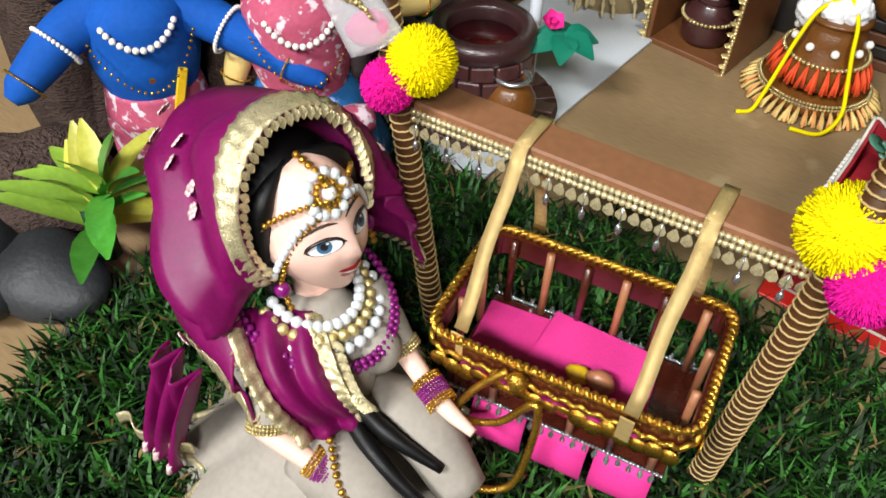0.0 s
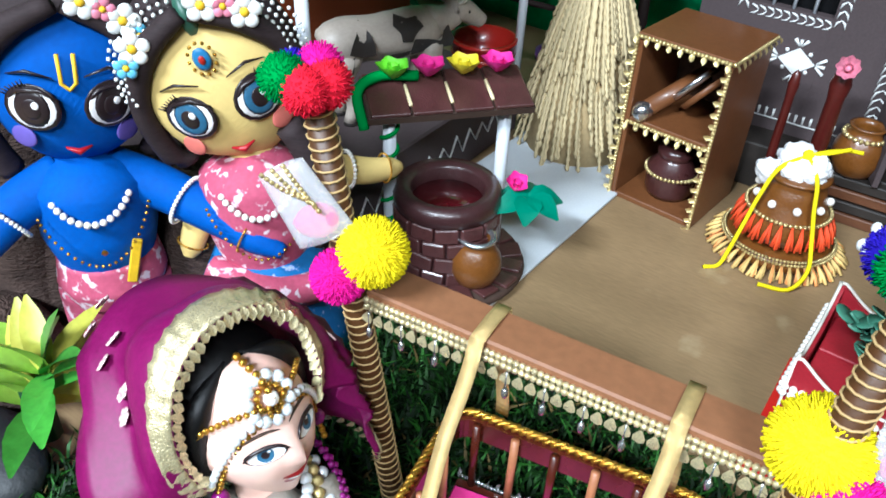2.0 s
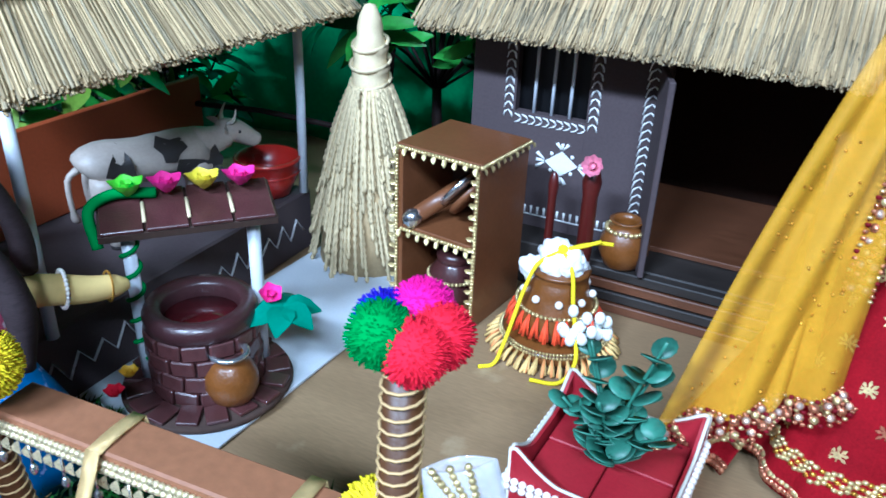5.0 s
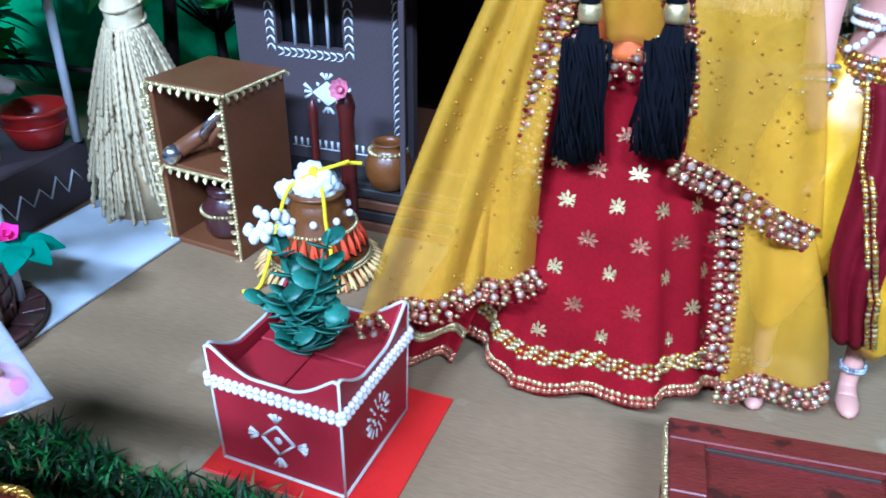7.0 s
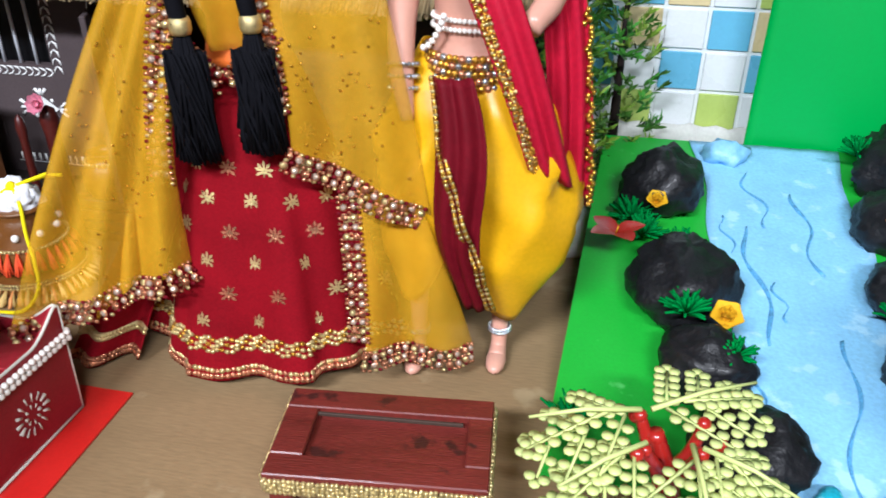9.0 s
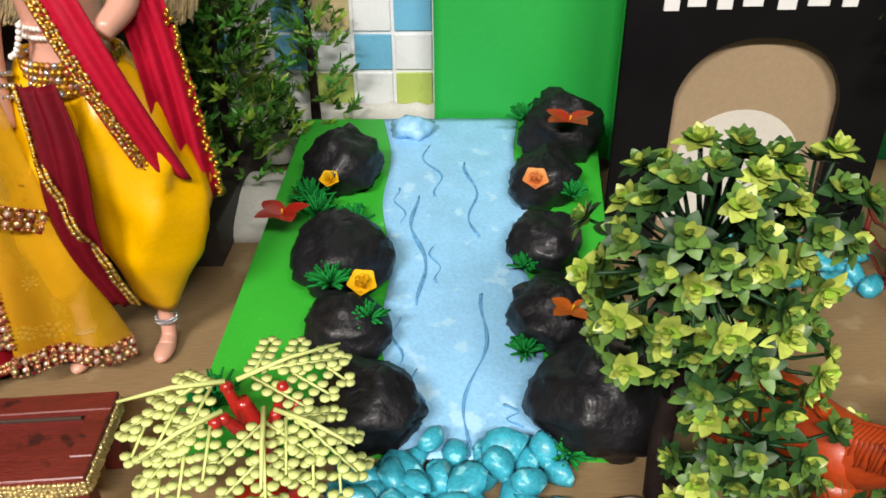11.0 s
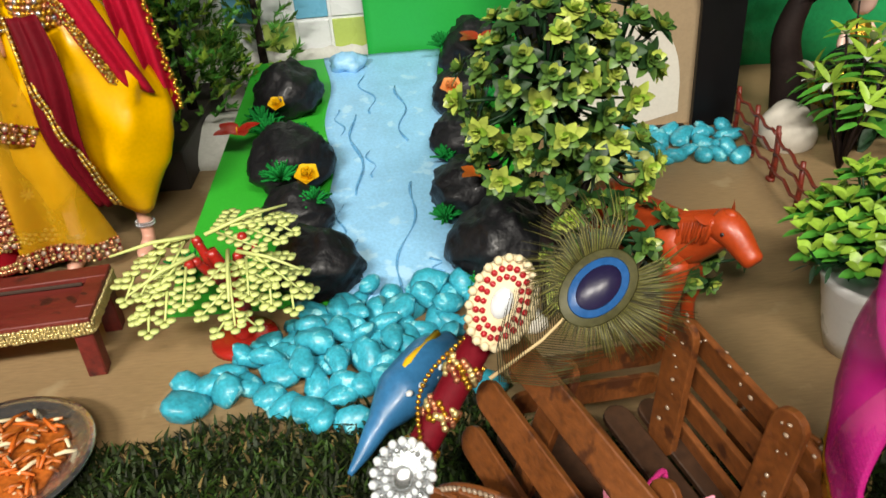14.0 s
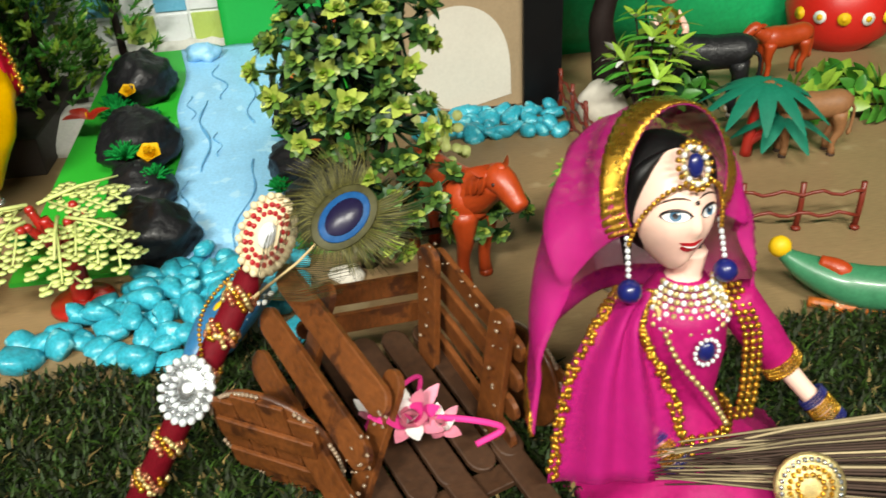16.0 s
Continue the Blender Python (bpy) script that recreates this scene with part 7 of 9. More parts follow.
for row in range(7):
    for k in range(13):
        a = 6.2832 * (k + 0.5 * (row % 2) + rnd(-0.1, 0.1)) / 13
        t = 0.22 + 0.098 * row
        n = skn(a, t)
        if n.y > 0.3:
            continue
        x = Vector((0, 0, 1)).cross(n).normalized()
        y = n.cross(x)
        mm = "gold_pale" if R.random() < 0.75 else "rosegold"
        c = sk(a, t) + n * 0.0010
        for lay, (cnt, r0, L) in enumerate(((7, 0.0018, 0.0034), (5, 0.0002, 0.0024))):
            for i in range(cnt):
                q = radians(-35 + 250 * i / (cnt - 1)) + rnd(-0.1, 0.1)
                e = math.cos(q) * x + math.sin(q) * y
                b.leaf(c + e * r0 + n * (0.0003 * lay), e, n, L, 0.0019, mm, 0.0, 2, 0.1)
        b.tube([c - y * 0.0034, c - y * 0.0005], [0.0004, 0.0006], mm, 4)
# a flared fold of the skirt behind the veil
tail = lambda u, v: Vector((0.100 - 0.074 * v + 0.040 * u * (0.4 + 0.6 * v), 0.452 - 0.048 * v + 0.016 * u * v + 0.006 * math.sin(9 * u + 1) * v, 0.150 - 0.145 * v))
b.sheet(tail, 26, 24, "red_cloth", 0.0008)
for t, mm in ((0.985, "rosegold"), (0.965, "rosegold"), (0.88, "gold_pale"), (0.865, "gold_pale")):
    for k in range(30):
        b.disc(tail(k / 30, t) + Vector((0, -0.0014, 0.0006)), (rnd(-.3, .3), -1, 0.4), 0.0018, mm, 7, 0.5)
limb(b, [(0.136, 0.462, 0.176), (0.136, 0.462, 0.196), (0.136, 0.460, 0.222), (0.136, 0.460, 0.24), (0.136, 0.46, 0.25)], [0.0215, 0.018, 0.023, 0.022, 0.009], "orange_cloth", 18)
b.ball((0.136, 0.458, 0.277), (0.0185, 0.0205, 0.025), "skin", 16, 12)
b.ball((0.136, 0.462, 0.281), (0.022, 0.0235, 0.027), "black_hair", 16, 12)


def cloth(b, a, bb, c, d, material, nu=22, nv=26, amp=0.004, f=9.0, bulge=(0, -0.006, 0), ph=0.0):
    """A hanging cloth between four corners (top left, top right, bottom right, bottom left), with folds running down."""
    a, bb, c, d, bulge = (Vector(p) for p in (a, bb, c, d, bulge))
    def fn(u, v):
        p = a.lerp(bb, u).lerp(d.lerp(c, u), v)
        return p + Vector((0.3, -1, 0.1)) * (amp * (0.3 + 0.7 * v) * math.sin(f * u + ph + 1.3 * v)) + bulge * math.sin(3.14 * v)
    b.sheet(fn, nu, nv, material, 0.0004)
    return fn


def border(b, fn, line, r=0.0022, rows=3):
    """Mirror sequins in rows along a line of a cloth; line(t) gives u, v and the inward step."""
    pts = [Vector(fn(*line(k / 60))) for k in range(61)]
    for j in range(2 * rows + 1):
        mirrors = j % 2 == 1
        P = along(pts, r * (1.9 if mirrors else 1.0))
        for i, p in enumerate(P):
            q = P[min(i + 1, len(P) - 1)] - P[max(i - 1, 0)]
            inw = q.cross(Vector((0, -1, 0.3))).normalized()
            c = p + inw * (r * 0.95 * j) + Vector((rnd(-.0003, .0003), -0.0014, 0.0004 + rnd(-.0003, .0003)))
            n = Vector((rnd(-.35, .35), -1, 0.45 + rnd(-.35, .35)))
            if mirrors:
                b.disc(c, n, r * 0.80, "rosegold", 8, 0.10)
                b.disc(c + n.normalized() * 0.0006, n + Vector((rnd(-.3, .3), 0, rnd(-.3, .3))), r * 0.58, ("rose_mirror", "rosegold", "rose_mirror", "gold_pale")[(i + j) % 4], 8, 0.12)
            else:
                b.ball(c, (r * 0.50, r * 0.34, r * 0.34), ("rosegold", "rosegold", "gold_pale", "maroon_cloth")[(i + j) % 4], 5, 4)


# left wing, right wing and the tail of the veil
f1 = cloth(b, (0.096, 0.462, 0.262), (0.116, 0.436, 0.215), (0.108, 0.420, 0.072), (0.032, 0.372, 0.054), "yellow_net", 30, 34, 0.006, 15, (-0.004, -0.004, 0.0))
border(b, f1, lambda t: (t, 0.985), 0.0030, 2)
border(b, f1, lambda t: (0.985, 0.05 + 0.62 * t), 0.0030, 2)
f1b = cloth(b, (0.098, 0.470, 0.25), (0.104, 0.44, 0.225), (0.094, 0.420, 0.080), (0.064, 0.392, 0.048), "yellow_net", 14, 24, 0.006, 9, (-0.006, 0.0, 0.0), 2.0)
f2 = cloth(b, (0.158, 0.436, 0.215), (0.196, 0.462, 0.262), (0.237, 0.440, 0.104), (0.168, 0.432, 0.140), "yellow_net", 22, 26, 0.005, 10, (0.004, -0.004, 0))
border(b, f2, lambda t: (t, 0.985), 0.0030, 2)
border(b, f2, lambda t: (0.02, 0.02 + 0.72 * t), 0.0029, 2)
f3 = cloth(b, (0.196, 0.440, 0.125), (0.232, 0.444, 0.105), (0.259, 0.448, 0.020), (0.203, 0.424, 0.028), "yellow_net", 16, 20, 0.005, 9, (0.002, -0.002, 0))
border(b, f3, lambda t: (t, 0.985), 0.0028, 2)
border(b, f3, lambda t: (0.03, 0.1 + 0.85 * t), 0.0028, 2)
cloth(b, (0.112, 0.440, 0.255), (0.162, 0.440, 0.255), (0.150, 0.440, 0.185), (0.128, 0.440, 0.185), "yellow_net", 14, 14, 0.003, 7)
f4 = lambda u, v: Vector((0.112 + 0.024 * u, 0.4345, 0.205 - 0.05 * u))
border(b, lambda u, v: (0.136 + 0.026 * (2 * u - 1), 0.4335, 0.176 + 0.026 * abs(2 * u - 1)), lambda t: (t, 0), 0.0026, 2)
for k in range(60):
    u, v = rnd(0.1, 0.9), rnd(0.3, 0.95)
    for ff in (f1, f2):
        b.disc(Vector(ff(u, v)) + Vector((0, -0.001, 0)), (rnd(-.3, .3), -1, 0.3), 0.0006, "gold", 6)
# black yarn tassels of the braids
for cx, cy, z0, z1 in ((0.122, 0.424, 0.200, 0.133), (0.157, 0.424, 0.203, 0.141)):
    limb(b, [(cx - 0.004, cy + 0.004, 0.25), (cx - 0.002, cy, 0.22), (cx, cy, z0)], [0.0045, 0.0045, 0.0042], "black_yarn", 8)
    b.lathe([(0.0044, -0.004), (0.0052, -0.002), (0.0052, 0.002), (0.0044, 0.004)], "gold_pale", (cx, cy, z0), 14)
    for k in range(90):
        a, q = rnd(0, 6.2832), math.sqrt(R.random())
        ex = 0.0112 * q
        b.tube([(cx + 0.003 * q * math.cos(a), cy + 0.003 * q * math.sin(a), z0 - 0.002), (cx + ex * 0.8 * math.cos(a), cy + ex * 0.55 * math.sin(a), z0 - 0.03), (cx + ex * math.cos(a) * 1.05 + rnd(-.002, .002), cy + ex * 0.6 * math.sin(a), z1 + rnd(0, 0.012))], [0.0007, 0.0010, 0.0007], "black_yarn", 4)
        b.tube([(cx + ex * math.cos(a + w * 0.35), cy + ex * 0.6 * math.sin(a + w * 0.35), z0 - 0.012 - (z0 - z1 - 0.012) * w / 5) for w in range(6)], 0.0006, "black_yarn", 4)
tagged(b.ob("skirt_doll"), "standing toy doll in red gold-dotted skirt and yellow sequined veil", "doll", "dressed toy dolls")

# standing doll in yellow dhoti
b = Build()


def balloon(b, path, rs, material, ph, nu=40, nv=36):
    L = smooth_line(path, 12)
    k = len(rs) - 1
    def fn(u, v):
        i = min(len(L) - 1, int(v * (len(L) - 1)))
        r = float(np.interp(v * k, range(k + 1), rs))
        a = 6.2832 * u
        fold = 1 - abs(math.sin(2.5 * a + 5 * v + ph)) ** 0.7
        r *= 1 + (0.24 * (fold - 0.5) + 0.14 * (abs(math.sin(6 * v + 1.2 * a + ph)) - 0.5) + 0.05 * math.sin(17 * v - 3 * a)) * math.sin(3.14 * v)
        return L[i] + Vector((r * math.cos(a), 0.85 * r * math.sin(a), 0.004 * math.sin(2 * a + ph)))
    b.sheet(fn, nu, nv, material, 0.0007)


balloon(b, [(0.258, 0.480, 0.182), (0.272, 0.476, 0.140), (0.276, 0.472, 0.095), (0.270, 0.470, 0.036)], [0.017, 0.028, 0.032, 0.033, 0.028, 0.012], "yellow_silk", 0.0)
balloon(b, [(0.241, 0.478, 0.182), (0.230, 0.470, 0.140), (0.226, 0.464, 0.10), (0.224, 0.458, 0.05)], [0.017, 0.025, 0.026, 0.024, 0.020, 0.009], "yellow_silk", 2.1)
for fx, fy in ((0.2245, 0.4580), (0.2710, 0.4680)):
    limb(b, [(fx, fy + 0.006, 0.060), (fx, fy + 0.004, 0.03), (fx, fy + 0.002, 0.010), (fx, fy - 0.006, 0.0045)], [0.0062, 0.0050, 0.0046, 0.0056], "skin", 12)
    b.ball((fx, fy - 0.009, 0.0048), (0.0060, 0.0125, 0.0046), "skin", 12, 9)
    bangle(b, (fx, fy + 0.003, 0.020), (0, 0.1, 1), 0.0062, 0.0020, "silver", 2)
# pleated maroon front cloth with a gold edge winding down
def front(u, v):
    mid = 0.2455 + 0.014 * v + 0.003 * math.sin(7 * v)
    half = 0.0085 + 0.0045 * math.sin(3.14 * min(1, 0.15 + v))
    return (mid + (2 * u - 1) * half, 0.4500 - 0.016 * math.sin(3.14 * min(1, 0.12 + 0.8 * v)) - 0.004 * math.cos(3 * (u - 0.5)) + 0.0016 * math.sin(16 * u + 2 * v), 0.178 - 0.128 * v)
b.sheet(front, 26, 30, "maroon_cloth", 0.0008)
for k in range(110):
    v = k / 110
    u = 0.12 if v < 0.25 else min(0.95, 0.12 + 1.6 * (v - 0.25)) if v < 0.75 else 0.95
    p = Vector(front(u, v))
    for j in range(2):
        b.ball(p + Vector((0.0016 * (j - 0.5) * 2, -0.0016, rnd(-.0006, .0006))), (0.0014, 0.0011, 0.0012), "gold" if (k + j) % 3 else "gold_pale", 5, 4)
# broad jewelled belt
for j in range(5):
    for k in range(46):
        a = 6.2832 * (k + 0.5 * (j % 2)) / 46
        c = Vector((0.250 + 0.0242 * math.cos(a), 0.480 + 0.0242 * math.sin(a), 0.1685 + 0.0036 * j))
        b.ball(c, 0.0021, ("gold", "gold", "rosegold", "silver")[(k + 2 * j) % 4], 6, 5)
limb(b, [(0.250, 0.480, 0.176), (0.250, 0.480, 0.190), (0.250, 0.480, 0.215), (0.250, 0.480, 0.245), (0.25, 0.48, 0.262)], [0.022, 0.0185, 0.021, 0.024, 0.008], "skin", 18)
b.ball((0.250, 0.476, 0.288), (0.0185, 0.0205, 0.025), "skin", 16, 12)
b.ball((0.250, 0.480, 0.292), (0.0215, 0.0230, 0.026), "black_hair", 16, 12)
for z, r, mm, w in ((0.1945, 0.0205, "pearl", 0.0026), (0.199, 0.0205, "pearl", 0.0026)):
    bangle(b, (0.250, 0.480, z), (0, 0.05, 1), r, w, mm, 1)
limb(b, [(0.227, 0.476, 0.245), (0.217, 0.470, 0.21), (0.218, 0.458, 0.175), (0.222, 0.452, 0.152)], [0.0085, 0.0078, 0.0062, 0.0035], "skin", 10)
for z in (0.178, 0.172, 0.166):
    bangle(b, (0.2185, 0.459, z), (0.05, -0.3, -1), 0.0072, 0.0026, "silver", 1)
beads(b, arc((0.228, 0.462, 0.186), (0.240, 0.456, 0.205), 0.004), 0.0018, "pearl")
limb(b, [(0.273, 0.476, 0.245), (0.288, 0.470, 0.215), (0.280, 0.452, 0.20)], [0.0085, 0.0078, 0.0055], "skin", 10)
f6 = cloth(b, (0.240, 0.452, 0.238), (0.262, 0.452, 0.246), (0.306, 0.462, 0.118), (0.283, 0.450, 0.132), "sash_red", 26, 24, 0.0022, 15, (0.004, -0.010, 0))
for k in range(110):
    for u in (0.10, 0.18, 0.26):
        b.ball(Vector(f6(u, k / 110)) + Vector((rnd(-.0008, .0008), -0.0014, rnd(-.001, .001))), (0.0013, 0.0010, 0.0012), "gold" if k % 3 else "gold_pale", 5, 4)
f7 = cloth(b, (0.276, 0.470, 0.25), (0.296, 0.476, 0.25), (0.316, 0.480, 0.100), (0.292, 0.468, 0.095), "sash_red", 30, 24, 0.0032, 17, (0.004, -0.002, 0), 1.0)
for k in range(50):
    b.ball(Vector(f7(0.97, 0.3 + 0.7 * k / 50)) + Vector((rnd(-.002, .002), -0.0016, 0)), 0.0017, "gold", 5, 4)
tagged(b.ob("dhoti_doll"), "standing toy doll in yellow satin dhoti and red sash", "doll", "dressed toy dolls")

# low table
LT = pose(0.2345, 0.3460, 0, 0, 0, 5.5)
lt = thing("low_table", LT, "low reddish-brown wooden table with sunken panel and gold ribbon edge", "table")
tx, ty, tz = 0.0485, 0.0285, 0.042
for c, sz in (((0, ty - 0.0065, tz - 0.002), (2 * tx, 0.013, 0.004)), ((0, -ty + 0.0065, tz - 0.002), (2 * tx, 0.013, 0.004)), ((-tx + 0.0075, 0, tz - 0.002), (0.015, 2 * ty - 0.0262, 0.004)), ((tx - 0.0055, 0, tz - 0.002), (0.011, 2 * ty - 0.0262, 0.004))):
    Build().box(c, sz, "wood_mahog", bev=0.0006).ob("frame_board", lt)
Build().box((0.002, 0, tz - 0.0065), (2 * tx - 0.010, 2 * ty - 0.010, 0.004), "wood_mahog", bev=0.0005).ob("sunken_panel", lt)
Build().box((0.0, ty - 0.0155, tz - 0.0022), (0.070, 0.0016, 0.002), "card_edge", rz=-1).ob("seam", lt)
for sx in (-1, 1):
    for sy in (-1, 1):
        Build().box((sx * (tx - 0.007), sy * (ty - 0.007), 0.0165), (0.0105, 0.011, 0.033), "wood_mahog", bev=0.0008).ob("leg", lt)
b = Build()
ring = round_rect(tx + 0.0006, ty + 0.0006, 0.004, 0)
for z in (tz - 0.0035, tz - 0.0055, tz - 0.0075, tz - 0.0095):
    for p in along([(x, y, z) for x, y, _ in ring], 0.0021):
        b.ball(p + Vector((rnd(-.0003, .0003), rnd(-.0003, .0003), rnd(-.0004, .0004))), (0.0013, 0.0013, 0.0015), "gold_pale", 5, 4)
b.ob("gold_ribbon", lt, label="pale gold glitter ribbon")
# foil plate with snacks
pl = thing("foil_plate", pose(0.258, 0.246, 0.010), "round foil plate heaped with orange-brown snacks on the grass", "plate")
Build().lathe([(0, 0), (0.034, 0), (0.043, 0.004), (0.046, 0.0045), (0.0455, 0.0055), (0.041, 0.005), (0.033, 0.0015), (0, 0.0015)], "foil", seg=48, wave=lambda a, t: 1 + 0.012 * t * math.sin(24 * a)).ob("plate", pl)
b = Build()
for k in range(120):
    a, q = rnd(0, 6.28), 0.034 * math.sqrt(R.random())
    c = Vector((q * math.cos(a), q * math.sin(a), 0.003 + 0.006 * (1 - q / 0.036) + rnd(0, 0.002)))
    d = Vector((rnd(-1, 1), rnd(-1, 1), rnd(-.3, .3))).normalized() * rnd(0.003, 0.008)
    b.tube([c - d, c + Vector((0, 0, 0.001)), c + d], [0.0009, 0.0012, 0.0008], ("snack", "orange_cloth", "cream_paper", "snack")[k % 4], 5)
b.ball((0, 0, 0.002), (0.033, 0.033, 0.004), "snack", 24, 8, rough=0.2, freq=150)
b.ob("snack_heap", pl, label="orange-brown crunchy snacks")

# ================= waterfall side =================
def ramp_z(y):
    return 0.003 + max(0.0, (y - 0.378) * 0.173)


b = Build()
F0 = [(0.304, 0.376), (0.538, 0.372), (0.563, 0.698), (0.324, 0.698)]
V = [(x, y, ramp_z(y)) for x, y in F0] + [(x, y, 0) for x, y in F0]
b.add(V, [(0, 1, 2, 3), (4, 7, 6, 5), (0, 4, 5, 1), (1, 5, 6, 2), (2, 6, 7, 3), (3, 7, 4, 0)], "green_board", False)
fall = thing("waterfall_board", pose(0, 0, 0), "sloping green board with a painted pale blue waterfall", "waterfall model")
b.ob("slope", fall)
b = Build()
b.sheet(lambda u, v: ((0.412 - 0.020 * v) + (0.086 + 0.018 * v) * u + 0.003 * math.sin(17 * v) * (1 - 2 * u), 0.370 + 0.326 * v, ramp_z(0.370 + 0.326 * v) + 0.0016 + 0.0006 * noise.noise(Vector((9 * u, 30 * v, 0)))), 16, 50, "water_paint", 0.001)
b.ob("painted_water", fall, label="pale blue painted water")
b = Build()


def squiggle(x0, y0, x1, y1, w, n, r):
    P = []
    for k in range(n + 1):
        t = k / n
        y = y0 + (y1 - y0) * t
        P.append((x0 + (x1 - x0) * t + w * math.sin(t * 9.0 + x0 * 50), y, ramp_z(y) + 0.0020))
    b.tube(P, [1.5 * r * (0.4 + 0.6 * abs(math.sin(k * 0.37 + x0 * 90))) for k in range(n + 1)], "water_line", 5, flat=0.25)


for a in ((0.418, 0.590, 0.428, 0.480, 0.004, 26, 0.0016), (0.424, 0.655, 0.438, 0.590, 0.005, 20, 0.0009), (0.458, 0.632, 0.462, 0.545, 0.004, 20, 0.0012), (0.468, 0.490, 0.452, 0.375, 0.004, 26, 0.0012),
          (0.404, 0.600, 0.412, 0.560, 0.003, 12, 0.0007), (0.412, 0.470, 0.416, 0.425, 0.003, 12, 0.0008), (0.424, 0.430, 0.432, 0.390, 0.003, 12, 0.0009), (0.478, 0.405, 0.480, 0.390, 0.004, 8, 0.0008), (0.432, 0.535, 0.438, 0.50, 0.003, 10, 0.0008)):
    squiggle(*a)
b.ob("painted_ripple", fall, label="darker blue painted ripples")


def paper_rock(x, y, r, sq=0.8, seed=0):
    """A stone of crumpled black paper: facets and creases."""
    b = Build()
    V, F = [], []
    t = Build().ball((0, 0, 0), (1, 1, 1), "black_paper", 34, 24)
    rr = random.Random(seed)
    cuts = [Vector((rr.uniform(-1, 1), rr.uniform(-1, 1), rr.uniform(-0.6, 1))).normalized() for _ in range(24)]
    for p in t.v:
        p = Vector(p)
        q = p.copy()
        for n in cuts:
            d = q.dot(n)
            if d > 0.84:
                q -= n * (d - 0.84) * 0.9
        q *= 1 + 0.10 * noise.noise(p * 2.5 + Vector((seed, 0, 0))) - 0.10 * (1 - abs(noise.noise(p * 3.5 + Vector((0, seed, 0))))) ** 5 + 0.05 * abs(noise.noise(p * 9 + Vector((0, 0, seed))))
        V.append(Vector((q.x * r * 1.08, q.y * r, q.z * r * sq)))
    b.add(V, t.f, "black_paper", True)
    o = tagged(b.ob("paper_rock", m=pose(x, y, ramp_z(y) + r * sq * 0.55, 0, 0, seed * 40)), "stone made of crumpled black paper along the waterfall", "rock", "black rocks by the waterfall")
    return o


for k, (x, y, r) in enumerate(((0.365, 0.612, 0.0315), (0.375, 0.508, 0.0350), (0.384, 0.450, 0.0270), (0.402, 0.392, 0.0310), (0.531, 0.655, 0.0350), (0.512, 0.595, 0.0280), (0.506, 0.525, 0.0270), (0.506, 0.458, 0.0300), (0.524, 0.392, 0.0370))):
    paper_rock(x, y, r, 0.85, k + 1)


def rose(x, y, z, r, material, label, group="paper flowers on the rocks", up=(0, -0.6, 1)):
    b = Build()
    up = Vector(up).normalized()
    for lay in range(4):
        for i in range(5):
            a = 6.2832 * (i + 0.37 * lay) / 5
            xx = up.orthogonal().normalized()
            d = xx * math.cos(a) + up.cross(xx) * math.sin(a)
            b.leaf(up * (0.12 * r * lay), d * (1 - 0.2 * lay) + up * (0.25 + 0.45 * lay), up, r * (1 - 0.16 * lay), r * 1.05 * (1 - 0.12 * lay), material, -0.4, 4, 0.7)
    b.ball(up * r * 0.4, r * 0.25, material, 8, 6)
    return tagged(b.ob("paper_flower", m=pose(x, y, z)), label, "paper flower", group)


def tuft(x, y, z, r, label="tuft of green yarn between the rocks"):
    b = Build()
    for k in range(60):
        a, q = rnd(0, 6.2832), rnd(0.1, 1.2)
        d = Vector((math.cos(a) * math.sin(q), math.sin(a) * math.sin(q), math.cos(q)))
        b.tube([(0, 0, 0), d * r * 0.6, d * r * rnd(0.85, 1.1) + Vector((0, 0, -0.1 * r))], [0.0008, 0.0010, 0.0007], "green_yarn", 4)
    return tagged(b.ob("yarn_tuft", m=pose(x, y, z)), label, "yarn tuft", "green yarn tufts")


def petals(x, y, z, r, material, label):
    b = Build()
    for a in (20, 140, 215, 300):
        d = Vector((math.cos(radians(a)), math.sin(radians(a)), 0.4))
        b.leaf((0, 0, 0), d, (0, 0, 1), r, r * 0.75, material, 0.15, 5)
    b.tube([(0, 0, 0), (0.001, -0.002, 0.006)], 0.0006, "rose_yellow", 4)
    return tagged(b.ob("paper_flower", m=pose(x, y, z)), label, "paper flower", "paper flowers on the rocks")


rose(0.3600, 0.580, 0.058, 0.0085, "rose_yellow", "yellow paper rose on a black rock")
rose(0.394, 0.466, 0.046, 0.0105, "rose_yellow", "yellow paper rose on a black rock")
rose(0.502, 0.562, 0.066, 0.0105, "rose_orange", "peach paper rose on a black rock")
petals(0.334, 0.535, 0.056, 0.019, "red_plastic", "red paper flower beside a black rock")
petals(0.530, 0.616, 0.088, 0.020, "red_plastic", "red paper flower beside a black rock")
petals(0.510, 0.424, 0.058, 0.013, "orange_cloth", "orange paper flower beside a black rock")
for x, y, z, r in ((0.345, 0.585, 0.040, 0.020), (0.352, 0.566, 0.038, 0.020), (0.378, 0.562, 0.034, 0.016), (0.374, 0.470, 0.044, 0.016), (0.398, 0.445, 0.036, 0.014), (0.502, 0.662, 0.070, 0.016), (0.492, 0.505, 0.034, 0.013), (0.488, 0.436, 0.020, 0.013), (0.53, 0.572, 0.05, 0.014), (0.318, 0.40, 0.012, 0.022), (0.505, 0.372, 0.004, 0.016)):
    tuft(x, y, z, r)
b = Build()
b.ball((0, 0, 0.006), (0.016, 0.012, 0.010), "water_paint", 16, 10, rough=0.6, freq=130)
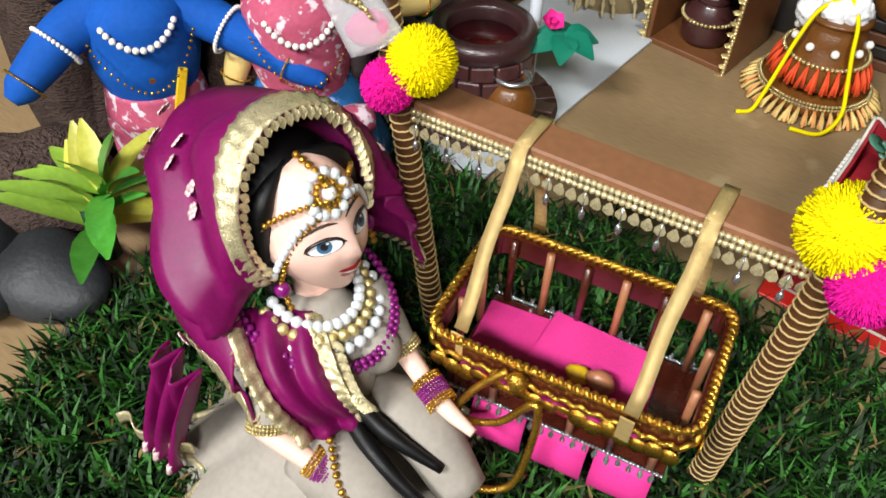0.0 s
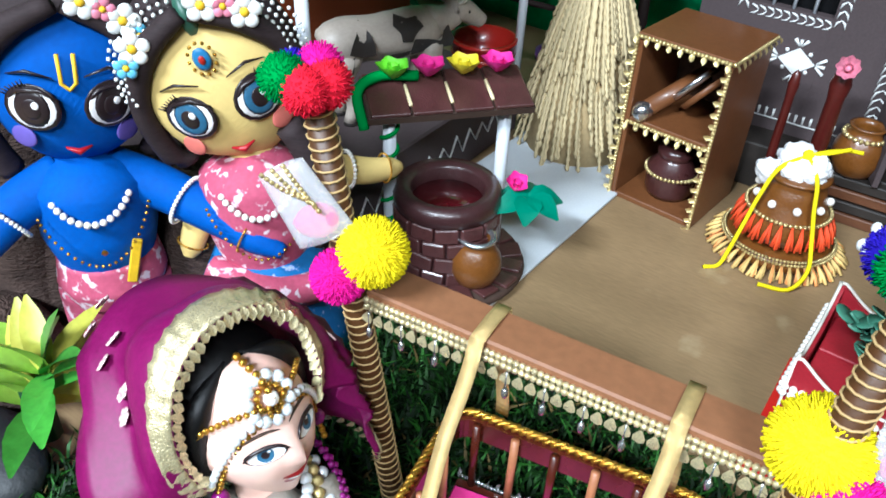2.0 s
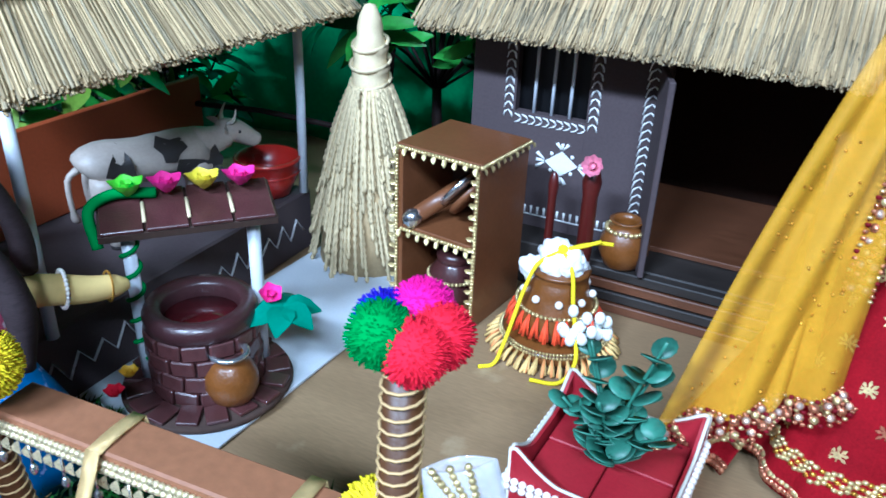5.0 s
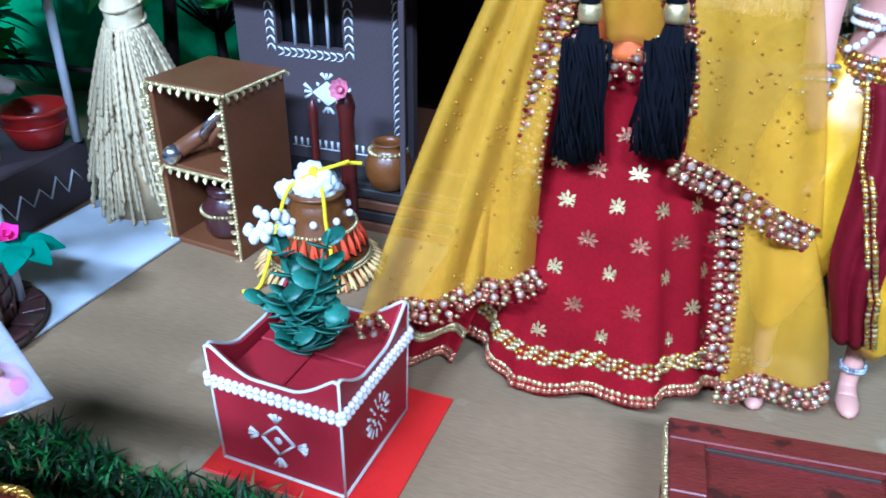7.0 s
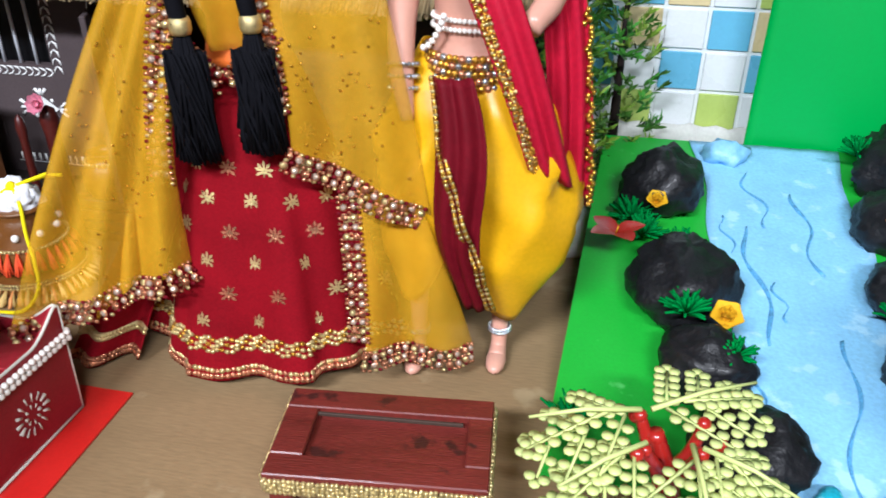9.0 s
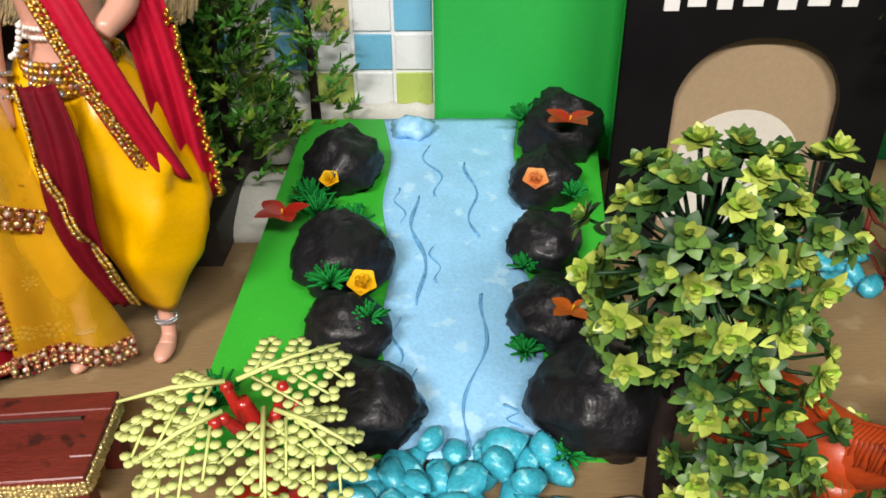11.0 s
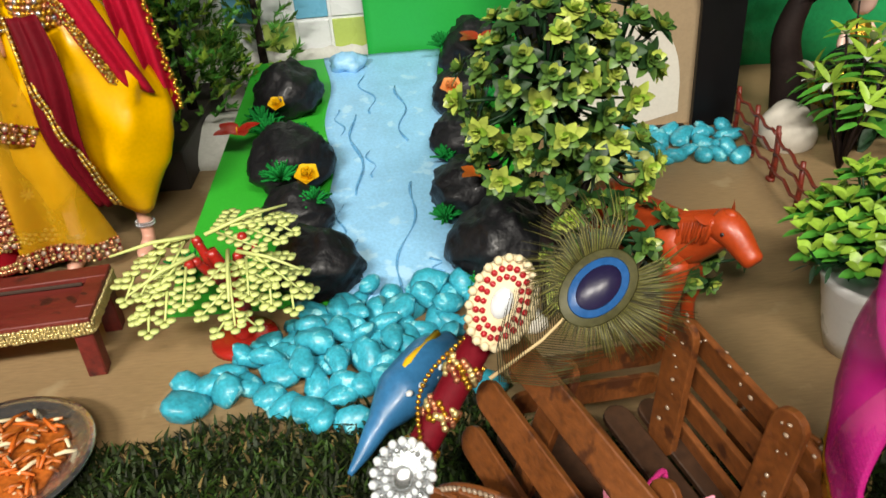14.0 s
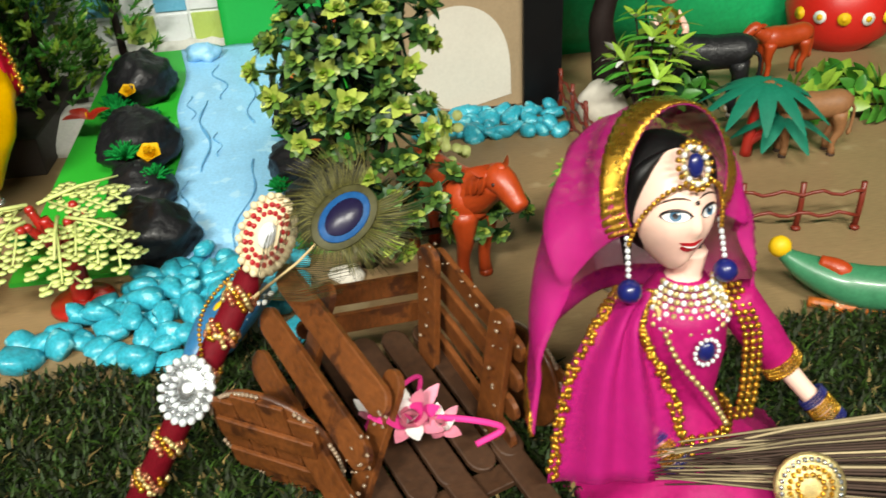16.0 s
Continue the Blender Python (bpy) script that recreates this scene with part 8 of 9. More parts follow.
tagged(b.ob("foam_lump", m=pose(0.414, 0.672, 0.0545)), "pale blue crumpled lump at the top of the waterfall", "foam lump")

# turquoise pebbles
shapes = []
for k in range(7):
    b = Build()
    b.ball((0, 0, 0), (0.0092 * rnd(0.85, 1.25), 0.0072 * rnd(0.85, 1.2), 0.0056 * rnd(0.85, 1.15)), "turquoise", 9, 6, rough=0.8, freq=95, seed=k)
    shapes.append(b)
proto = []


def pebble(x, y, z, s):
    k = R.randrange(7)
    M = pose(x, y, z, rnd(-40, 40), rnd(-40, 40), rnd(0, 360)) @ Matrix.Scale(s, 4)
    if len(proto) <= k or proto[k] is None:
        while len(proto) <= k:
            proto.append(None)
        proto[k] = tagged(shapes[k].ob("pebble", m=M), "turquoise painted pebble in a heap", "pebble", "turquoise pebbles")
    else:
        copy_thing(proto[k], M)


placed = []


def heap(n, inside, lay, tries=6000):
    got = 0
    for _ in range(tries):
        if got >= n:
            break
        x, y = rnd(0.30, 0.75), rnd(0.26, 0.60)
        if not inside(x, y):
            continue
        z = 0.0055 + lay * 0.0075
        if any((x - p[0]) ** 2 + (y - p[1]) ** 2 + (z - p[2]) ** 2 < 0.0114 ** 2 for p in placed):
            continue
        placed.append((x, y, z))
        pebble(x, y, z, rnd(0.92, 1.2))
        got += 1


def near_heap(x, y):
    t = (x - 0.335) / 0.165
    return 0 < t < 1.02 and 0.276 + 0.014 * math.sin(9 * t) < y < 0.305 + 0.075 * min(1, t * 1.7) and y < 0.378


heap(175, near_heap, 0)
heap(90, lambda x, y: near_heap(x, y) and x > 0.365 and y > 0.300, 1)
heap(34, lambda x, y: 0.605 < x < 0.738 and 0.528 + 0.1 * max(0, 0.66 - x) < y < 0.588, 0)
pebble(0.405, 0.272, 0.008, 1.25)
b = Build()
b.ball((0, 0, 0.004), (0.012, 0.010, 0.006), "offwhite", 14, 9, rough=0.4, freq=90)
tagged(b.ob("stone", m=pose(0.530, 0.335, 0.0)), "small cream stone near the pebbles", "stone")


# flat toy tree with pale fronds
tree = thing("toy_tree", pose(0.360, 0.346, 0, 0, 0, 0) @ Matrix.Scale(1.12, 4), "plastic toy tree with red trunk and flat pale green fronds", "tree")
Build().lathe([(0, 0), (0.0185, 0), (0.0175, 0.003), (0.010, 0.0042), (0, 0.0045)], "red_plastic", seg=24).ob("base", tree)
b = Build()
limb(b, [(0, 0, 0.003), (0.001, 0.002, 0.022), (-0.004, 0.004, 0.040), (-0.008, 0.004, 0.055)], [0.0062, 0.0052, 0.0050, 0.0032], "red_plastic", 9)
for e in ((-0.014, 0.006, 0.060), (0.009, 0.006, 0.060), (0.008, -0.006, 0.056), (-0.012, -0.008, 0.056)):
    limb(b, [(-0.002, 0.003, 0.034), (e[0] * 0.6, e[1] * 0.6, 0.046), e], [0.0038, 0.0030, 0.0022], "red_plastic", 7)
    b.ball(e, 0.0028, "red_plastic", 8, 6)
b.ob("trunk", tree)


def frond(base, way, length, tip, seed):
    """A flat frond: ribs edged with round leaflets."""
    b = Build()
    base, d = Vector(base), Vector(way).normalized()
    s = d.cross(Vector((0, 0, 1))).normalized()
    b.tube([base, base + d * length * 0.5 + Vector((0, 0, 0.002)), base + d * length], [0.0012, 0.0010, 0.0006], "leaf_pale", 5)
    def row(p, q, n, r):
        p, q = Vector(p), Vector(q)
        e = (q - p).normalized()
        o = e.cross(Vector((0, 0, 1))).normalized()
        b.tube([p, q], [0.0009, 0.0006], "leaf_pale", 4)
        for i in range(1, n + 1):
            c = p.lerp(q, i / n)
            for sg in (-1, 1):
                b.lathe([(0, -0.0005), (r, -0.0005), (r, 0.0005), (0, 0.0006)], "leaf_pale", seg=8, M=Matrix.Translation(c + o * sg * r * 1.25))
        b.lathe([(0, -0.0005), (r, -0.0005), (r, 0.0005), (0, 0.0006)], "leaf_pale", seg=8, M=Matrix.Translation(q + e * r))
    row(base + d * length * 0.3, base + d * length + Vector((0, 0, tip)), 6, 0.0024)
    for t, L in ((0.14, 0.60), (0.46, 0.50), (0.78, 0.30)):
        for sg in (-1, 1):
            p = base + d * length * t + Vector((0, 0, tip * t))
            row(p, p + (d * 0.62 + s * sg).normalized() * length * L + Vector((0, 0, tip * 0.5)), max(2, int(9 * L)), 0.0023)
    return b.ob("frond", tree, label="flat pale green frond")


frond((-0.014, 0.006, 0.063), (-1.0, -0.25, -0.05), 0.042, -0.016, 1)
frond((-0.010, 0.008, 0.062), (0.95, 0.5, 0.06), 0.045, -0.008, 2)
frond((0.008, -0.006, 0.059), (0.8, -0.35, -0.12), 0.036, -0.014, 3)
frond((0.004, -0.006, 0.060), (0.15, -1.0, -0.20), 0.036, -0.014, 4)
frond((-0.012, -0.008, 0.060), (-0.75, -0.5, -0.2), 0.036, -0.014, 5)
for k in range(3):
    Build().ball((0.02 * math.cos(k * 2.1) - 0.005, 0.012 * math.sin(k * 2.1), 0.056), 0.003, "red_plastic", 8, 6).ob("berry", tree, label="red plastic berry")

# bushy artificial tree beside the waterfall
tr = thing("artificial_tree", pose(0.546, 0.350, 0), "bushy artificial tree with clusters of bright green leaves", "tree")
b = Build()
limb(b, [(0, 0, 0), (-0.002, 0, 0.05), (0.004, 0.0, 0.11), (0.0, 0, 0.18)], [0.0062, 0.0052, 0.0042, 0.0025], "bark_dark", 9)
f = Build()
CLUMPS = (((-0.006, -0.016, 0.150), (0.042, 0.034, 0.044), 58), ((0.030, -0.016, 0.165), (0.026, 0.024, 0.026), 16), ((-0.022, -0.010, 0.112), (0.026, 0.024, 0.026), 18), ((0.020, -0.018, 0.105), (0.032, 0.026, 0.026), 22),
          ((0.030, -0.026, 0.062), (0.034, 0.024, 0.022), 22), ((0.074, -0.022, 0.044), (0.026, 0.020, 0.022), 13), ((0.012, -0.028, 0.036), (0.020, 0.016, 0.014), 8))
for c, rad, n in CLUMPS:
    c = Vector(c)
    hub = Vector((0.15 * c.x, 0.1 * c.y, max(0.02, c.z - 0.045)))
    b.tube([hub, hub.lerp(c, 0.6) + Vector((0, 0, -0.006)), c], [0.0028, 0.0022, 0.0015], "bark_dark", 6)
    for k in range(n):
        a, zz = k * 2.39996 + c.z * 40, 1 - 1.75 * (k + 0.5) / n
        q = math.sqrt(max(0.0, 1 - zz * zz)) * rnd(0.72, 1.1)
        out = Vector((math.cos(a) * q, math.sin(a) * q, zz))
        top = c + Vector((out.x * rad[0], out.y * rad[1], out.z * rad[2])) * rnd(0.8, 1.08)
        top.z = max(0.012, top.z)
        b.tube([c.lerp(top, 0.1), c.lerp(top, 0.6) + Vector((0, 0, -0.003)), top], [0.0012, 0.0009, 0.0007], "leaf_deep", 5)
        up = (out + Vector((0, -0.45, 0.55))).normalized()
        # paler rosettes are commoner high up; the rest mix in the shaded leaf colour
        pale_tipped = R.random() < (0.45 if c.z > 0.1 else 0.2)
        rosette(f, top, 9, 0.0108 * rnd(0.85, 1.15), 0.0058, ("leaf_bush", "leaf_tip", "leaf_bush") if pale_tipped else ("leaf_bush", "leaf_shade", "leaf_shade"), 0.15, 0.35, up)
        rosette(f, top + up * 0.0014, 9, 0.0072, 0.0046, ("leaf_tip", "leaf_lime", "leaf_tip") if pale_tipped else ("leaf_bush", "leaf_tip", "leaf_bush"), -0.25, 0.75, up)
b.ob("branch_frame", tr)
f.ob("foliage", tr)
b = Build()
for k in range(40):
    c = Vector((0.052 + rnd(-0.022, 0.022), 0.09 + rnd(-0.01, 0.01), 0.045 + rnd(-0.016, 0.02)))
    b.lathe([(0, -0.0004), (0.0042, -0.0004), (0.0042, 0.0004), (0, 0.0005)], "leaf_pale", seg=9, M=Matrix.Translation(c) @ pose(0, 0, 0, rnd(20, 60), rnd(-20, 20), 0))
b.tube([(0.05, 0.09, 0), (0.052, 0.09, 0.045)], 0.003, "red_plastic", 7)
tagged(b.ob("toy_tree", m=pose(0.556, 0.352, 0)), "small toy tree with pale green round leaves", "tree")


def horse_mane(b, s):
    """A moulded mane of flat locks close to the neck, and a forelock."""
    for k in range(13):
        t = k / 12
        y, z = 0.24 + 0.27 * t, 0.85 + 0.13 * t
        for sg in (-1, 1):
            b.tube([(0, y * s, (z + 0.015) * s), (sg * 0.075 * s, (y - 0.01) * s, (z - 0.03) * s), (sg * 0.125 * s, (y + 0.012 * math.sin(2 * k)) * s, (z - 0.14) * s)], [0.026 * s, 0.024 * s, 0.010 * s], "horse_plastic", 6)
    b.ball((0, 0.55 * s, 1.0 * s), (0.035 * s, 0.05 * s, 0.03 * s), "horse_plastic", 10, 7)


four_legs("toy_horse", pose(0.601, 0.338, 0, 0, 0, -150), "reddish-brown plastic toy horse with moulded mane", "toy horse", "horse_plastic", "horse_plastic", 0.088, horse_mane, 0.6)

# cave board
cave = thing("cave_board", pose(0, 0, 0), "black board with an arched cave opening and white lettering bars", "cave model")
x0, x1, zt = 0.560, 0.749, 0.27


def arch(x):
    u = (x - 0.655) / 0.0575
    return -1 if abs(u) >= 1 else 0.100 + 0.053 * math.sqrt(max(0, 1 - abs(u) ** 2.4))


xs = [x0] + [0.5975 + 0.115 * (0.5 - 0.5 * math.cos(math.pi * k / 30)) for k in range(31)] + [x1]
b = Build()
V, F = [], []
for x in xs:
    a = max(0, arch(x))
    for y in (0.600, 0.606):
        V += [(x, y, a if 0.598 < x < 0.7124 else 0.0), (x, y, zt)]
for k in range(len(xs) - 1):
    o = 4 * k
    if k == 0:
        V[o + 4 + 0], V[o + 4 + 2] = (xs[1], 0.600, 0), (xs[1], 0.606, 0)
    F += [(o, o + 4, o + 5, o + 1), (o + 6, o + 2, o + 3, o + 7), (o + 1, o + 5, o + 7, o + 3), (o + 2, o + 6, o + 4, o)]
b.add(V, F, "black_board", False)
b.ob("front_board", cave)
b = Build()
b.box((0.655, 0.611, 0.10), (0.16, 0.004, 0.20), "beige_board")
b.ob("inner_board", cave, label="beige painted inner board")
b = Build()
V = [(0.652, 0.6085, 0.0)] + [(0.652 + 0.050 * math.cos(math.pi * k / 24), 0.6085, 0.012 + 0.088 * max(0, math.sin(math.pi * k / 24)) ** 0.6) for k in range(25)]
b.add(V + [(x, y + 0.0003, z) for x, y, z in V], [(0, 1 + k, 2 + k) for k in range(24)] + [(1 + k, 27 + k, 28 + k, 2 + k) for k in range(24)], "offwhite", False)
b.ob("pale_patch", cave, label="whitish painted arch")
for k, (x, h, wd) in enumerate(((0.588, 0.016, 0.010), (0.604, 0.012, 0.012), (0.622, 0.014, 0.010), (0.640, 0.012, 0.013), (0.662, 0.015, 0.012), (0.682, 0.012, 0.014), (0.702, 0.011, 0.010))):
    Build().box((x, 0.5994, 0.1775 + 0.001 * (k % 2)), (wd, 0.0012, h * 0.8), "white_paint", bev=0.0005).ob("lettering_bar", cave, label="white lettering bar")
Build().box((0.655, 0.5965, 0.0025), (0.10, 0.006, 0.005), "black_board", rz=1).ob("threshold", cave)


def fence(m, length, rails, label, h=0.042, posts=3):
    t = thing("toy_fence", m, label, "fence", "toy fences")
    for k in range(posts):
        x = length * k / (posts - 1)
        b = Build()
        b.tube([(x, 0, 0), (x + 0.001, 0.0005, h * 0.5), (x, 0, h)], [0.0022, 0.0020, 0.0019], "fence_plastic", 7)
        b.ball((x, -0.001, 0.002), (0.0035, 0.0035, 0.002), "fence_plastic", 8, 6)
        b.ob("post", t)
    for z in rails:
        P = [(length * k / 12, -0.0015, h * z + 0.0018 * math.sin(k * 1.7 + z * 9)) for k in range(13)]
        Build().tube(P, 0.0013, "fence_plastic", 6).ob("rail", t)


fence(pose(0.741, 0.575, 0, 0, 0, -92), 0.085, (0.25, 0.55, 0.85), "reddish-brown plastic toy fence with wavy rails", 0.044)
fence(pose(0.738, 0.488, 0, 0, 0, -95), 0.100, (0.3, 0.6, 0.9), "reddish-brown plastic toy fence with wavy rails", 0.040)
fence(pose(0.800, 0.336, 0, 0, 0, -12), 0.078, (0.35, 0.8), "reddish-brown plastic toy fence with wavy rails", 0.036)

# firs beside the tiled wall, on a white plaster foot
def fir(m, h, w, label, n=620, mats=("pine_green", "pine_green", "leaf_green")):
    t = thing("artificial_fir", m, label, "tree")
    b = Build()
    b.tube([(0, 0, 0), (0, 0, h * 0.95)], [0.005, 0.0015], "bark_dark", 7)
    b.ob("trunk", t)
    f = Build()
    for k in range(n):
        z = h * rnd(0.06, 1.0)
        a = k * 2.39996
        r = w * (1.05 - z / h) ** 0.55 * math.sqrt(rnd(0.1, 1))
        c = Vector((r * math.cos(a), r * math.sin(a), z))
        d = Vector((math.cos(a), math.sin(a), rnd(0.3, 1.2))).normalized()
        mm = mats[k % len(mats)] if R.random() < 0.8 else "leaf_lime"
        for i in range(9):
            e = (d + Vector((rnd(-.8, .8), rnd(-.8, .8), rnd(-.5, .8)))).normalized()
            f.leaf(c + d * 0.0014 * i, e, d, rnd(0.006, 0.011), 0.0030, mm, 0.1, 2)
    f.ob("foliage", t)


fir(pose(0.268, 0.660, 0.02), 0.24, 0.055, "bushy artificial fir with yellow-green needle tips")
fir(pose(0.330, 0.712, 0.02), 0.17, 0.034, "small dark artificial fir by the tiled wall", 110)
fir(pose(0.215, 0.668, 0.02), 0.26, 0.045, "bushy artificial fir beside the hut")
b = Build()
b.ball((0, 0, 0.006), (0.060, 0.045, 0.022), "plaster", 28, 12, rough=0.35, freq=28)
tagged(b.ob("plaster_foot", m=pose(0.288, 0.640, 0)), "rough white plaster foot under the fir trees", "plaster foot")

# white pot with bright green bush
wp = thing("potted_bush", pose(0.706, 0.292, 0), "white plastic pot with a bright lime green artificial bush", "potted plant")
Build().lathe([(0, 0), (0.0185, 0), (0.0215, 0.012), (0.0265, 0.042), (0.0285, 0.048), (0.0265, 0.049), (0.024, 0.044), (0, 0.043)], "pot_white", seg=36).ob("pot", wp)
b, f = Build(), Build()
for k in range(60):
    a, q = k * 2.39996, math.sqrt((k + 0.5) / 60)
    top = Vector((0.044 * q * math.cos(a), 0.044 * q * math.sin(a), 0.052 + 0.052 * (1 - 0.7 * q * q) * rnd(0.8, 1.1)))
    b.tube([(0, 0, 0.044), (top.x * 0.5, top.y * 0.5, 0.05 + top.z * 0.2), top], [0.001, 0.001, 0.0006], "leaf_deep", 4)
    rosette(f, top, 8, 0.0125, 0.0058, ("leaf_lime", "leaf_green", "leaf_lime"), 0.1, 0.7, (top.x * 10, top.y * 10, 0.8))
    rosette(f, top * 0.8 + Vector((0, 0, 0.008)), 6, 0.012, 0.006, ("leaf_deep", "leaf_green"), 0.2, 0.3)
for k in range(16):
    P = Vector((-0.02 - 0.0022 * k, -0.012 - 0.0009 * k, 0.062 + 0.0008 * k))
    f.leaf(P, (-0.4, rnd(-1, 1), rnd(-0.5, 1)), (0, 0, 1), 0.010, 0.0024, "leaf_deep", 0.1, 3)
b.ob("stem", wp)
f.ob("foliage", wp)

# toy bird
b = Build()
BM = pose(0.456, 0.258, 0.020, 0, 0, 53) @ Matrix.Diagonal((0.95, 1.15, 1.15, 1))
limb(b, [(-0.046, 0, -0.010), (-0.034, 0, -0.006), (-0.020, 0, 0.0), (0.0, 0, 0.004), (0.025, 0, 0.008), (0.045, 0, 0.006)], [0.0012, 0.0035, 0.0055, 0.0120, 0.0105, 0.006], "peacock_blue", 14)
for k in range(12):
    b.ball((-0.006 + 0.0042 * k, -0.0085 + 0.002 * math.sin(k * 2), 0.0095 + 0.002 * math.cos(k * 3)), (0.0022, 0.0016, 0.0012), "petal_white", 7, 5)
b.tube([(-0.014, -0.001, 0.0075), (0.008, 0.0, 0.016), (0.035, 0.0, 0.017)], [0.0012, 0.0022, 0.0018], "rose_yellow", 6)
tagged(b.ob("toy_bird", m=BM), "blue toy bird with white dots lying on the grass", "toy bird")

# decorated staff with brooches and a peacock feather
S0, S1 = Vector((0.424, 0.152, 0.004)), Vector((0.503, 0.212, 0.110))
staff = thing("flute_staff", pose(0, 0, 0), "dark red staff wound with gold braid, with round brooches", "staff")
Build().tube([S0, S0.lerp(S1, 0.5), S1], 0.0062, "maroon_cloth", 14).ob("rod", staff)
ax = (S1 - S0).normalized()
ex = ax.orthogonal().normalized()
ey = ax.cross(ex)
b = Build()
for k in range(150):
    t = k / 150
    if (t * 8) % 1 < 0.42:
        a = k * 0.62
        for j in range(7):
            q = a + j * 0.9
            b.ball(S0.lerp(S1, t) + 0.0066 * (math.cos(q) * ex + math.sin(q) * ey) + ax * rnd(-0.0008, 0.0008), (rnd(0.0012, 0.0019),) * 3, ("gold", "gold_pale", "rosegold")[(k + j) % 3], 5, 4)
b.ob("gold_braid", staff, label="gold braid winding")
b = Build()
beads(b, smooth_line([S1 + Vector((-0.004, -0.004, -0.004)), S0.lerp(S1, 0.72) + Vector((-0.012, -0.002, 0.004)), S0.lerp(S1, 0.5) + Vector((0.004, -0.010, 0.002)), S0.lerp(S1, 0.38) + Vector((0.008, -0.006, 0.0))], 8), 0.0011, "gold")
b.ob("bead_chain", staff, label="gold bead chain")


def brooch(c, n, up, rx, ry, inner, ringm, outer):
    b = Build()
    n = Vector(n).normalized()
    y = (Vector(up) - n * Vector(up).dot(n)).normalized()
    x = y.cross(n)
    c = Vector(c)
    T = Matrix(((x.x, y.x, n.x, c.x), (x.y, y.y, n.y, c.y), (x.z, y.z, n.z, c.z), (0, 0, 0, 1)))
    b.lathe([(0, -0.0008), (1, -0.0008), (1.03, 0), (0.96, 0.0012), (0, 0.0016)], outer[0], seg=28, M=T @ Matrix.Diagonal((rx, ry, 1, 1)))
    b.ball((0, 0, 0), (1, 1, 1), inner, 14, 8, M=T @ Matrix.Translation((0, 0, 0.0016)) @ Matrix.Diagonal((rx * 0.34, ry * 0.34, 0.0016, 1)))
    for q, m, r in ((0.55, ringm[0], 0.0013), (0.74, ringm[1], 0.0014), (0.95, outer[1], 0.0019)):
        cnt = int(6.28 * rx * q / (r * 1.9))
        for i in range(cnt):
            a = 6.2832 * i / cnt
            b.ball(T @ Vector((rx * q * math.cos(a), ry * q * math.sin(a), 0.0016)), r, m, 6, 5)
    return b.ob("brooch", staff, label="oval bead brooch")


brooch(S1 + Vector((-0.001, -0.010, 0.004)), (-0.25, -0.85, 0.55), (0.35, 0.1, 1), 0.0125, 0.0185, "crystal", ("lip_red", "lip_red"), ("cream_paper", "cream_paper"))
brooch(S0.lerp(S1, 0.47) + Vector((-0.002, -0.007, 0.004)), (-0.2, -0.85, 0.6), (0.3, 0.1, 1), 0.0120, 0.0150, "silver", ("crystal", "silver"), ("silver", "crystal"))

fe = thing("peacock_feather", pose(0.533, 0.194, 0.121) @ Matrix.Scale(0.82, 4), "peacock feather with blue eye fixed to the staff", "feather")
n = Vector((-0.05, -0.75, 0.65)).normalized()
yv = Vector((0.75, 0.25, 0.6))
yv = (yv - n * yv.dot(n)).normalized()
xv = yv.cross(n)
FT = Matrix(((xv.x, yv.x, n.x, 0), (xv.y, yv.y, n.y, 0), (xv.z, yv.z, n.z, 0), (0, 0, 0, 1)))
b = Build()
for k in range(280):
    a = radians(-250 + 320 * (k + rnd(-0.4, 0.4)) / 280)
    e = Vector((math.cos(a), math.sin(a), 0))
    r0, r1 = 0.010, rnd(0.028, 0.042) * (1 + 0.25 * math.sin(a))
    p0, p1, p2 = e * r0, e * (r0 + r1) * 0.55 + Vector((0, 0.002, 0.0005)), e * r1 + Vector((-0.10 * r1 * e.y, 0.10 * r1 * e.x, rnd(-0.001, 0.001)))
    b.tube([FT @ (q + Vector((0.001, 0.004, 0))) for q in (p0, p1, p2)], [0.0003, 0.00034, 0.00012], "feather_green" if k % 3 else "feather_gold", 3)
for k in range(60):
    y0, sg, L = -0.056 + 0.0007 * k, (1 if k % 2 else -1), rnd(0.018, 0.028)
    b.tube([FT @ Vector((0, y0, 0)), FT @ Vector((sg * L * 0.6, y0 + L * 0.5, 0)), FT @ Vector((sg * L, y0 + L * 1.1, 0))], [0.0003, 0.0003, 0.00015], "feather_green", 3)
b.tube([FT @ Vector((0, 0.012, 0)), FT @ Vector((0, -0.03, 0)), FT @ Vector((-0.004, -0.058, -0.002))], [0.0004, 0.0008, 0.0010], "straw", 6)
tagged(b.ob("vane", fe), kind="stuff")
for rx, ry, z, m, nm in ((0.0145, 0.0205, 0.0008, "feather_green", "bronze_ring"), (0.0110, 0.0160, 0.0014, "feather_blue", "eye_ring"), (0.0078, 0.0120, 0.0020, "feather_dark", "eye_centre")):
    b = Build()
    b.lathe([(0, -0.0002), (1, -0.0002), (0.97, 0.0002), (0, 0.0004)], m, seg=30, M=FT @ Matrix.Translation((0.001, 0.004, z)) @ Matrix.Diagonal((rx, ry, 1, 1)))
    b.ob(nm, fe)

# wooden cart of flat sticks
CT = pose(0.545, 0.165, 0, 0, 0, 26)
CTI = CT.inverted()
cart = thing("toy_cart", CT, "brown toy cart glued from flat wooden sticks with glue marks", "cart")


